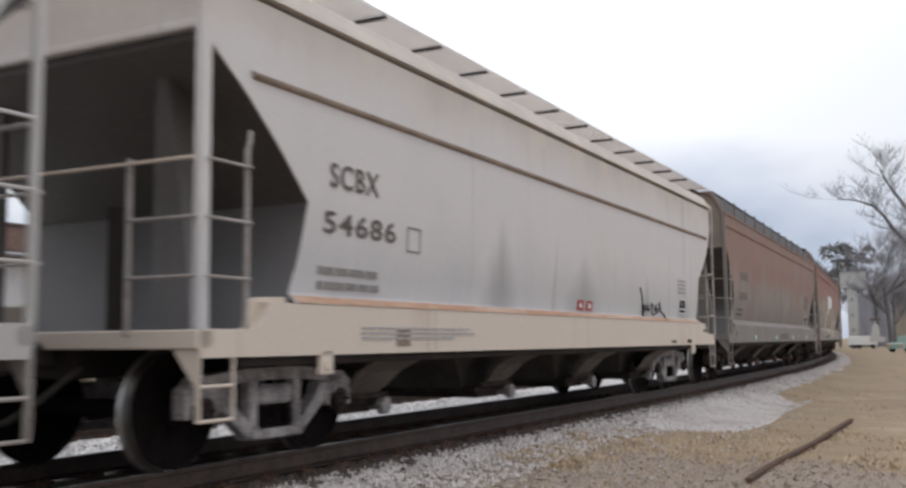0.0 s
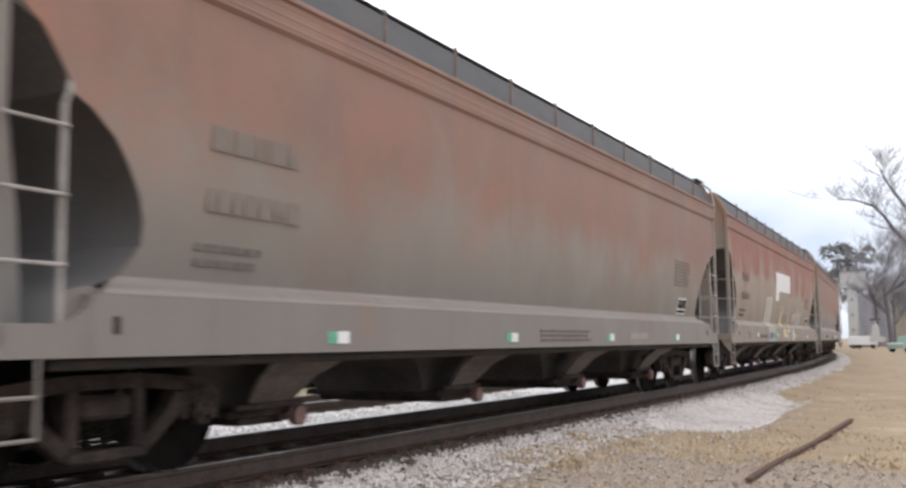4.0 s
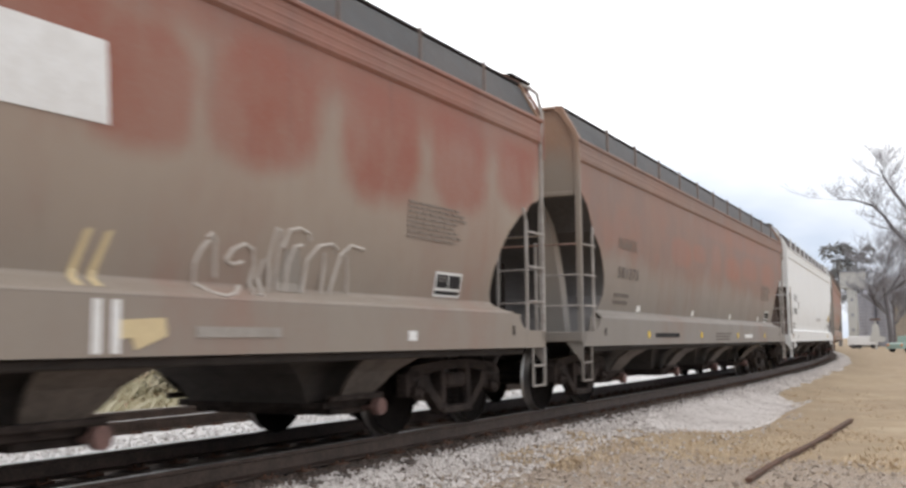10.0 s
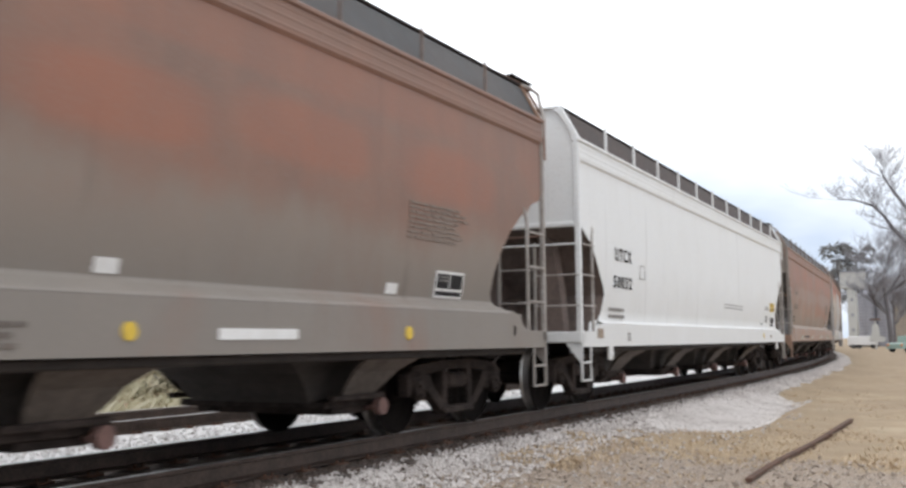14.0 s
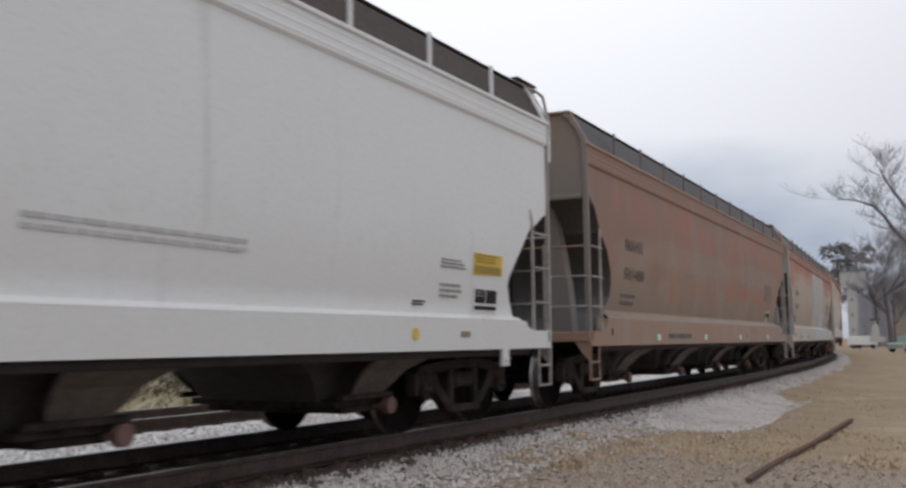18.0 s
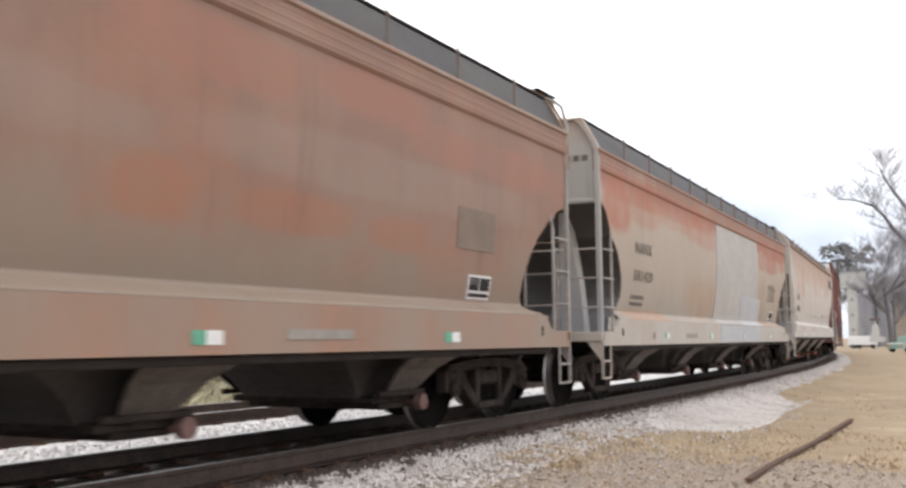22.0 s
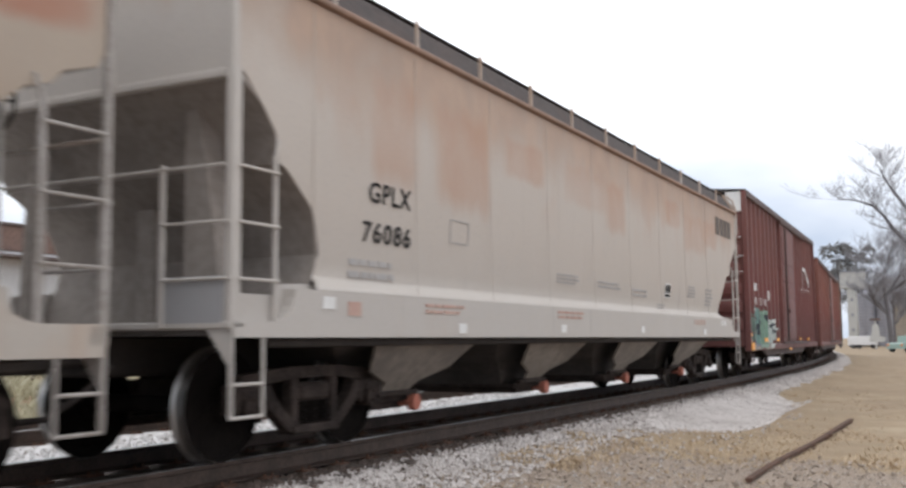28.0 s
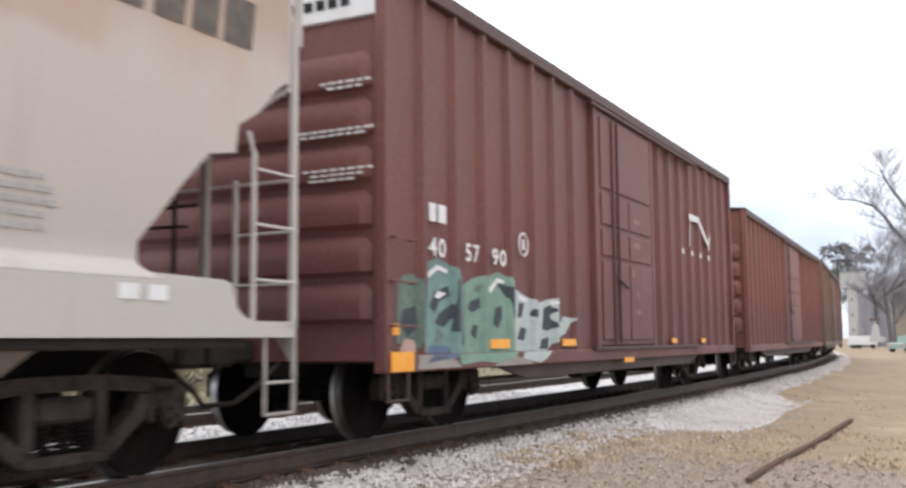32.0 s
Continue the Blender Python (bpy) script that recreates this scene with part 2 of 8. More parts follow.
    if smoke:
        # dark soft plumes of soot that rise from the sill: (x, half width, height, strength)
        for sx, sw, shh, sk in smoke:
            wx = n_math(nd, ln, "ADD", sep.outputs["X"], n_math(nd, ln, "MULTIPLY", n_math(nd, ln, "SUBTRACT", ragged, 0.5), 0.35))
            far = n_math(nd, ln, "DIVIDE", n_math(nd, ln, "ABSOLUTE", n_math(nd, ln, "SUBTRACT", wx, sx)), sw)
            up = n_math(nd, ln, "DIVIDE", n_math(nd, ln, "SUBTRACT", z, 1.25), shh)
            pl = n_step(nd, ln, n_math(nd, ln, "ADD", far, n_math(nd, ln, "POWER", n_math(nd, ln, "MAXIMUM", up, 0.0), 1.5)), 1.15, 0.15)
            col = n_mix(nd, ln, n_math(nd, ln, "MULTIPLY", pl, sk), col, stain)
    if spots:
        sp = n_math(nd, ln, "MULTIPLY", n_step(nd, ln, n_noise(nd, ln, co, 2.6, 5, 0.7, None, sh), 0.62, 0.74), spots)
        col = n_mix(nd, ln, sp, col, rust)
    col = n_mix(nd, ln, n_math(nd, ln, "MULTIPLY", n_step(nd, ln, grain, 0.45, 0.75), 0.14), col, (0.30, 0.27, 0.24))
    ln.new(col, bs.inputs["Base Color"])
    ln.new(n_math(nd, ln, "ADD", n_math(nd, ln, "MULTIPLY", ragged, 0.35), 0.42), bs.inputs["Roughness"])
    dents = n_noise(nd, ln, co, 1.1, 2, 0.5)
    n_bump(nd, ln, bs, n_math(nd, ln, "ADD", dents, n_math(nd, ln, "MULTIPLY", grain, 0.05)), 0.25, 0.03)
    return m


M_STEEL = plain("worn_rail_steel", (0.105, 0.074, 0.060), (0.060, 0.044, 0.036), 4, 0.55, 0.6, 0.2)
M_TREAD = plain("polished_tread_steel", (0.50, 0.49, 0.48), (0.34, 0.33, 0.32), 6, 0.38, 1.0, 0.05)
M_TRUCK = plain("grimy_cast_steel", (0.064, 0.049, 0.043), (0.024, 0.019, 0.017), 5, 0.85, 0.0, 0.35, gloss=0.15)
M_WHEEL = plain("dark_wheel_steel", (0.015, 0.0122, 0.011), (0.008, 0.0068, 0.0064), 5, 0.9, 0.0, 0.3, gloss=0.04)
M_TRUCK_PALE = plain("dusty_cast_steel", (0.50, 0.47, 0.46), (0.16, 0.145, 0.14), 5, 0.85, 0.0, 0.35)
M_BLACK = plain("black_steel", (0.030, 0.0255, 0.023), (0.046, 0.038, 0.034), 4, 0.8, 0.0, 0.2, gloss=0.15)
M_ROOF_DARK = plain("dark_roof_steel", (0.030, 0.029, 0.031), (0.055, 0.045, 0.042), 1.2, 0.6, 0.1, 0.15)
M_ROOF_BROWN = plain("rust_brown_roof", (0.060, 0.038, 0.031), (0.045, 0.034, 0.031), 1.5, 0.75, 0.1, 0.15)
M_RUSTY = plain("rusty_iron", (0.16, 0.075, 0.045), (0.07, 0.040, 0.028), 7, 0.85, 0.1, 0.5)
M_PINK = plain("faded_red_iron", (0.24, 0.135, 0.115), (0.16, 0.10, 0.088), 12, 0.8)
M_WHITE = plain("white_vinyl", (0.78, 0.78, 0.77), (0.70, 0.69, 0.67), 6, 0.5, 0, 0.05)
M_INK = plain("black_stencil_paint", (0.022, 0.021, 0.022), (0.036, 0.034, 0.034), 9, 0.8, 0, 0.05, gloss=0.15)
M_INK_FADED = plain("faded_stencil_paint", (0.10, 0.085, 0.075), (0.17, 0.14, 0.12), 9, 0.8, 0, 0.05)
M_INK_PALE = plain("worn_grey_lettering", (0.20, 0.19, 0.18), (0.28, 0.26, 0.24), 9, 0.8, 0, 0.05)
M_GREEN = plain("green_label", (0.10, 0.34, 0.22), (0.14, 0.40, 0.28), 9, 0.6, 0, 0.05)
M_YELLOW = plain("yellow_sign_vinyl", (0.72, 0.50, 0.05), (0.62, 0.43, 0.05), 5, 0.55, 0, 0.05)
M_OCHRE = plain("dull_ochre_print", (0.30, 0.20, 0.04), (0.36, 0.25, 0.05), 9, 0.7, 0, 0.05)
M_ORANGE = plain("orange_reflector", (0.95, 0.42, 0.03), (0.85, 0.34, 0.03), 9, 0.35, 0, 0.05)
M_REDPRINT = plain("faded_red_print", (0.46, 0.29, 0.24), (0.52, 0.37, 0.31), 9, 0.8, 0, 0.05)
M_CREAM = plain("cream_spray_paint", (0.58, 0.45, 0.26), (0.50, 0.38, 0.22), 5, 0.6, 0, 0.05)
M_PATCH_GREY = plain("grey_repaint", (0.37, 0.37, 0.375), (0.31, 0.31, 0.315), 1.2, 0.6, 0, 0.1)
M_PATCH_TAN = plain("pale_tan_repaint", (0.45, 0.42, 0.36), (0.37, 0.345, 0.29), 1.2, 0.7, 0, 0.1)
M_CHALK = plain("chalk_grey_spray", (0.34, 0.31, 0.28), (0.28, 0.25, 0.22), 6, 0.8, 0, 0.05)
M_TEAL = plain("teal_spray_paint", (0.20, 0.32, 0.29), (0.14, 0.24, 0.22), 1.6, 0.6, 0, 0.05)
M_SILVER = plain("silver_spray_paint", (0.52, 0.56, 0.54), (0.38, 0.44, 0.43), 2.5, 0.5, 0, 0.05)
M_NAVY = plain("dark_spray_outline", (0.030, 0.040, 0.055), (0.045, 0.055, 0.06), 6, 0.6, 0, 0.05)


# ---- ground and track ----
def off_track(x, y):
    """Metres from the track's centre line, positive on the camera's side."""
    i = int(np.argmin((AX - x) ** 2 + (AY - y) ** 2)) if y > 0 else 0
    th = ATH[i]
    return float((x - AX[i]) * math.cos(th) + (y - AY[i]) * math.sin(th)) + HALF


def lift(x, y, u):
    """Height of the earth."""
    h = -0.50
    if u < -3:
        h += 0.15 * min(1, (-3 - u) / 2) + 0.75 * min(1, max(0, (-8.5 - u) / 7))
    if u > 0:
        h += 0.04 * noise.noise((x * 0.5, y * 0.3, 0)) + 0.02 * noise.noise((x * 2.1, y * 1.7, 4))
        # dirt and grass have crept up the shoulder, save where fresh stone spills out
        k = float(np.interp(y, (0, 13.2, 16.4, 22.5, 25.5, 60), (1.0, 1.0, -0.12, -0.12, 0.62, 0.55)))
        q = min(1.0, max(0.0, (3.5 - u) / 1.9))
        h += 0.245 * (k + 0.22 * noise.noise((x * 1.3, y * 1.1, 11)) + 0.16 * noise.noise((x * 4.1, y * 3.3, 15))) * q * q * (3 - 2 * q) * min(1.0, max(0.0, u - 0.9) * 2.5)
    else:
        h += 0.10 * noise.noise((x * 0.3, y * 0.3, 7))
    return h


def earth_material():
    m, nd, ln, bs = nodes_of("dry_grass_and_dirt")
    co = nd.new("ShaderNodeTexCoord").outputs["Object"]
    a = n_noise(nd, ln, co, 0.5, 6, 0.6)
    b = n_noise(nd, ln, co, 2.4, 5, 0.6)
    c = n_noise(nd, ln, co, 38.0, 3, 0.6)
    straw = n_mix(nd, ln, n_step(nd, ln, b, 0.36, 0.66), (0.275, 0.201, 0.126), (0.345, 0.262, 0.168))
    # browner and paler drifts, a few metres across
    straw = n_mix(nd, ln, n_math(nd, ln, "MULTIPLY", n_step(nd, ln, n_noise(nd, ln, co, 0.42, 4, 0.55, None, (3, 8, 1)), 0.44, 0.62), 0.7), straw, (0.262, 0.193, 0.124))
    straw = n_mix(nd, ln, n_math(nd, ln, "MULTIPLY", n_step(nd, ln, n_noise(nd, ln, co, 0.7, 4, 0.55, None, (9, 2, 5)), 0.52, 0.70), 0.5), straw, (0.44, 0.355, 0.245))
    straw = n_mix(nd, ln, n_math(nd, ln, "MULTIPLY", n_step(nd, ln, n_noise(nd, ln, co, 1.7, 5, 0.65, None, (5, 5, 2)), 0.55, 0.70), 0.5), straw, (0.225, 0.185, 0.115))
    dirt = n_mix(nd, ln, n_step(nd, ln, c, 0.42, 0.60), (0.215, 0.165, 0.126), (0.385, 0.315, 0.252))
    dirt = n_mix(nd, ln, n_math(nd, ln, "MULTIPLY", n_step(nd, ln, n_noise(nd, ln, co, 9.0, 5, 0.7, (1.0, 0.6, 1.0), (2, 6, 3)), 0.60, 0.70), 0.75), dirt, (0.085, 0.060, 0.046))
    sep = nd.new("ShaderNodeSeparateXYZ")
    ln.new(co, sep.inputs[0])
    # the trodden yard lies before the grass; its rim wanders
    rim = n_math(nd, ln, "ADD", sep.outputs["Y"], n_math(nd, ln, "MULTIPLY", n_math(nd, ln, "SUBTRACT", n_noise(nd, ln, co, 0.55, 5, 0.65), 0.5), 5.5))
    yard = n_math(nd, ln, "MULTIPLY", n_step(nd, ln, rim, 13.2, 11.3), 0.42)
    f = n_step(nd, ln, n_math(nd, ln, "ADD", yard, n_math(nd, ln, "ADD", n_math(nd, ln, "MULTIPLY", a, 0.35), n_math(nd, ln, "MULTIPLY", b, 0.35))), 0.50, 0.74)
    mat = n_noise(nd, ln, co, 14.0, 6, 0.7, (1.0, 0.35, 1.0))
    straw = n_mix(nd, ln, n_math(nd, ln, "MULTIPLY", n_step(nd, ln, mat, 0.5, 0.70), 0.20), straw, (0.27, 0.20, 0.125))
    straw = n_mix(nd, ln, n_math(nd, ln, "MULTIPLY", n_step(nd, ln, mat, 0.48, 0.30), 0.30), straw, (0.47, 0.375, 0.255))
    ln.new(n_mix(nd, ln, f, straw, dirt), bs.inputs["Base Color"])
    bs.inputs["Roughness"].default_value = 0.95
    n_bump(nd, ln, bs, n_math(nd, ln, "ADD", b, n_math(nd, ln, "MULTIPLY", c, 0.4)), 0.4, 0.04)
    return m


def stone_material(name, a, b, dark):
    m, nd, ln, bs = nodes_of(name)
    geo = nd.new("ShaderNodeNewGeometry")
    co = nd.new("ShaderNodeTexCoord").outputs["Object"]
    vor = nd.new("ShaderNodeTexVoronoi")
    vor.inputs["Scale"].default_value = 24
    ln.new(co, vor.inputs["Vector"])
    sep = nd.new("ShaderNodeSeparateColor")
    ln.new(vor.outputs["Color"], sep.inputs[0])
    r = n_math(nd, ln, "FRACT", n_math(nd, ln, "ADD", geo.outputs["Random Per Island"], sep.outputs[0]))
    big = n_noise(nd, ln, co, 0.8, 4)
    col = n_mix(nd, ln, r, a, b)
    col = n_mix(nd, ln, n_step(nd, ln, r, 0.88, 0.95), col, dark)
    col = n_mix(nd, ln, n_math(nd, ln, "MULTIPLY", n_step(nd, ln, big, 0.5, 0.75), 0.4), col, dark)
    ln.new(col, bs.inputs["Base Color"])
    bs.inputs["Roughness"].default_value = 0.9
    n_bump(nd, ln, bs, vor.outputs["Distance"], 0.9, 0.03)
    return m


M_EARTH = earth_material()
M_BALLAST = stone_material("pale_limestone_ballast", (0.48, 0.436, 0.41), (0.66, 0.615, 0.585), (0.23, 0.19, 0.165))
# paler than M_BALLAST, for the stone beyond the rails
M_FAR_STONE = stone_material("far_limestone_ballast", (0.68, 0.66, 0.65), (0.80, 0.79, 0.78), (0.40, 0.36, 0.33))
M_BED = stone_material("oily_brown_ballast", (0.155, 0.113, 0.093), (0.105, 0.078, 0.065), (0.06, 0.046, 0.038))
M_TIE = plain("creosoted_timber", (0.11, 0.083, 0.069), (0.065, 0.052, 0.045), 3, 0.9, 0, 0.5, 0.01, (0.3, 3, 3))


def spread(lo, hi, a, b, fine, grow=1.22):
    """Grid lines: fine between a and b, growing outwards to lo and hi."""
    v = list(np.arange(a, b + 1e-6, fine))
    d, p = fine, b
    while p < hi:
        d *= grow
        p += d
        v.append(p)
    d, p = fine, a
    while p > lo:
        d *= grow
        p -= d
        v.insert(0, p)
    return v


def build_ground():
    xs = spread(-1600, 1600, -13, 4, 0.3)
    ys = spread(-900, 2400, 2, 46, 0.4)
    nx = len(xs)
    v = []
    for y in ys:
        for x in xs:
            u = off_track(x, y) if y < 260 else x + 30
            v.append((x, y, lift(x, y, u) if abs(x) < 200 and abs(y) < 300 else -0.5 + (0.9 if u < 0 and abs(x) < 400 else 0)))
    f = [(j * nx + i, j * nx + i + 1, (j + 1) * nx + i + 1, (j + 1) * nx + i) for j in range(len(ys) - 1) for i in range(nx - 1)]
    me = bpy.data.meshes.new("ground")
    me.from_pydata(v, [], f)
    me.materials.append(M_EARTH)
    me.shade_smooth()
    tagged(new("ground", me), "flat ground of dry tan grass and grey dirt", "ground", kind="structure")


def sweep(prof, s0, s1, step, wobble=None):
    """A profile of (u, z) points drawn along the track."""
    rings = []
    for s in np.arange(s0, s1 + 1e-6, step):
        ring = []
        for i, (u, z) in enumerate(prof):
            du, dz = wobble(s, i, u) if wobble else (0, 0)
            x, y, th = along(s, u + du)
            ring.append((x, y, z + dz))
        rings.append(ring)
    return rings


def build_track(u0, name, label, s0, s1, ties, rail_z=0.0):
    track = thing(name, Matrix(), label, "railway track", kind="structure")
    head, web, foot, h = 0.036, 0.009, 0.075, 0.172
    prof = [(-foot, -h), (foot, -h), (foot, -h + 0.012), (web, -h + 0.03), (web, -0.04), (head, -0.03), (head, -0.004), (head - 0.006, 0), (-head + 0.006, 0), (-head, -0.004), (-head, -0.03), (-web, -0.04), (-web, -h + 0.03), (-foot, -h + 0.012)]
    for side in (-0.7525, 0.7525):
        part("rail", Geo().loft(sweep([(u0 + side + u, z + rail_z) for u, z in prof], s0, s1, 1.0)), M_STEEL, track)
    part("rail_head_strip", Geo().loft(sweep([(u0 - 0.7525 - 0.026, 0.002 + rail_z), (u0 - 0.7525 + 0.026, 0.002 + rail_z), (u0 - 0.7525 + 0.026, -0.003 + rail_z), (u0 - 0.7525 - 0.026, -0.003 + rail_z)], s0, s1, 1.0)), M_TREAD, track, "polished running surface")
    part("rail_head_strip", Geo().loft(sweep([(u0 + 0.7525 - 0.026, 0.002 + rail_z), (u0 + 0.7525 + 0.026, 0.002 + rail_z), (u0 + 0.7525 + 0.026, -0.003 + rail_z), (u0 + 0.7525 - 0.026, -0.003 + rail_z)], s0, s1, 1.0)), M_TREAD, track, "polished running surface")
    tie = Geo().box(-0.115, 0.115, -1.33, 1.33, -0.165, 0.0, 0.02).mesh("tie")
    plate = Geo().box(-0.09, 0.09, -0.16, 0.16, 0.0, 0.016, 0.004)
    for dy in (-0.11, 0.11):
        plate.rod((-0.05, dy, 0.016), (-0.05, dy, 0.045), 0.012, 5).rod((0.05, dy, 0.016), (0.05, dy, 0.045), 0.012, 5)
    plate = plate.mesh("tie_plate")
    rnd = random.Random(5)
    for s in np.arange(*ties, 0.53):
        x, y, th = along(s, u0 + rnd.uniform(-0.03, 0.07))
        ob = part("tie", tie, M_TIE, track)
        ob.matrix_basis = pose(x, y, -0.172 - 0.012 + rail_z + rnd.uniform(-0.01, 0), 0, 0, 90 + math.degrees(th) + rnd.uniform(-1.2, 1.2)) 
        for side in (-0.7525, 0.7525):
            x, y, th = along(s, u0 + side)
            pl = part("tie_plate", plate, M_RUSTY, ob)
            pl.matrix_basis = ob.matrix_basis.inverted() @ pose(x, y, -0.184 + rail_z, 0, 0, 90 + math.degrees(th))
    return track


def scatter_stones(name, label, zones, material, seed):
    """Broken stones; zones of (count, s0, s1, u0, u1, height(u), size0, size1)."""
    rnd = np.random.RandomState(seed)
    base = np.array([(1, 0, 0), (-1, 0, 0), (0, 1, 0), (0, -1, 0), (0, 0, 1), (0, 0, -1)], float)
    tri = np.array([(0, 2, 4), (2, 1, 4), (1, 3, 4), (3, 0, 4), (2, 0, 5), (1, 2, 5), (3, 1, 5), (0, 3, 5)])
    V, F, n = [], [], 0
    for count, s0, s1, u0, u1, height, a, b in zones:
        for _ in range(count):
            s = s0 + (s1 - s0) * rnd.rand() ** 1.6
            u = rnd.uniform(u0, u1)
            x, y, th = along(s, u)
            r = rnd.uniform(a, b)
            p = base * (r * rnd.uniform(0.6, 1.25, (6, 1))) + rnd.uniform(-0.3, 0.3, (6, 3)) * r
            t = rnd.rand() * 6.28
            c, q = math.cos(t), math.sin(t)
            p = p @ np.array([(c, -q, 0), (q, c, 0), (0, 0, 0.75)])
            V.append(p + (x, y, (height(u) if height else lift(x, y, u) + 0.006) + r * 0.2))
            F.append(tri + n)
            n += 6
    me = bpy.data.meshes.new(name)
    me.from_pydata(np.concatenate(V).tolist(), [], np.concatenate(F).tolist())
    me.materials.append(material)
    tagged(new(name, me), label, "gravel", kind="stuff")


def shoulder(u):
    return float(np.interp(u, (1.2, 1.5, 2.15, 2.5), (-0.205, -0.23, -0.47, -0.505)))


def build_ballast():
    def near(s, i, u):
        k = max(0.0, (i - 1) / 6)
        fan = float(np.interp(s, (0, 14, 16.8, 20.5, 25, 300), (0, 0, 0.42, 0.34, 0.0, 0.0)))
        return (0.22 * noise.noise((s * 0.45, i * 0.3, 1)) + fan) * k, 0.025 * noise.noise((s * 2.3, i * 1.9, 5))
    prof = [(0.92, -0.26), (1.20, -0.203), (1.46, -0.222), (1.75, -0.32), (2.0, -0.40), (2.25, -0.455), (2.55, -0.495), (2.75, -0.58)]
    rings = sweep(prof, -10, 120, 0.3, near)
    tagged(part("ballast_shoulder", Geo().loft(rings, closed=False), M_BALLAST), "sloping shoulder of pale crushed limestone ballast", "ballast", kind="structure")
    bed = [(-1.6, -0.30), (-1.4, -0.215), (0, -0.20), (1.02, -0.20), (1.20, -0.204), (1.34, -0.30)]
    tagged(part("track_bed", Geo().loft(sweep(bed, -12, 150, 0.2, lambda s, i, u: (0.12 * noise.noise((s * 1.7, i, 2)) + 0.10 * noise.noise((s * 5.3, i, 6)), 0.015 * noise.noise((s * 3, i * 2, 3)))), closed=False), M_BED), "dark oily brown track bed between the ties", "track bed", kind="structure")
    far = [(-1.35, -0.26), (-1.7, -0.23), (-2.5, -0.24), (-3.3, -0.25), (-3.6, -0.24), (-5.2, -0.24), (-6.4, -0.24), (-7.0, -0.40)]
    tagged(part("far_ballast", Geo().loft(sweep(far, -40, 120, 0.5, lambda s, i, u: (0, 0.02 * noise.noise((s * 1.4, i, 9)))), closed=False), M_FAR_STONE), "pale crushed limestone between two tracks", "ballast", kind="structure")
    scatter_stones("ballast_stones", "loose pale limestone stones on the shoulder", [
        (15000, 5, 34, 1.17, 2.3, shoulder, 0.018, 0.042), (1500, 15.5, 25, 2.0, 2.85, shoulder, 0.018, 0.042), (3500, 30, 75, 1.3, 2.4, shoulder, 0.03, 0.06),
        (700, 5, 20, 1.8, 3.3, None, 0.012, 0.032), (2600, 6, 15, 1.55, 2.25, None, 0.014, 0.036)], M_BALLAST, 11)
    scatter_stones("bed_stones", "oily dark stones of the track bed", [(5000, 3.5, 26, 0.85, 1.24, lambda u: -0.205, 0.018, 0.04), (420, 3.5, 24, 1.2, 1.55, shoulder, 0.018, 0.036)], M_BED, 12)
    scatter_stones("far_stones", "pale limestone stones beyond the rails", [(5000, -6, 22, -3.6, -1.5, lambda u: -0.24, 0.02, 0.045)], M_FAR_STONE, 13)
    scatter_stones("yard_stones", "small grey stones trodden into dirt", [(4200, 6, 12.6, 1.9, 6.0, None, 0.010, 0.026), (160, 7, 13, 2.2, 6.0, None, 0.03, 0.055)], stone_material("grey_yard_stone", (0.36, 0.295, 0.24), (0.52, 0.455, 0.395), (0.17, 0.12, 0.09)), 14)


def grass_material(name, pale, deep, odd):
    m, nd, ln, bs = nodes_of(name)
    geo = nd.new("ShaderNodeNewGeometry")
    r = geo.outputs["Random Per Island"]
    col = n_mix(nd, ln, r, deep, pale)
    col = n_mix(nd, ln, n_step(nd, ln, r, 0.93, 0.98), col, odd)
    ln.new(col, bs.inputs["Base Color"])
    bs.inputs["Roughness"].default_value = 0.9
    return m


M_GRASS = grass_material("dry_grass_blades", (0.58, 0.46, 0.325), (0.48, 0.37, 0.25), (0.45, 0.34, 0.21))
M_BANK = grass_material("olive_bank_grass", (0.52, 0.49, 0.36), (0.40, 0.37, 0.25), (0.28, 0.27, 0.15))


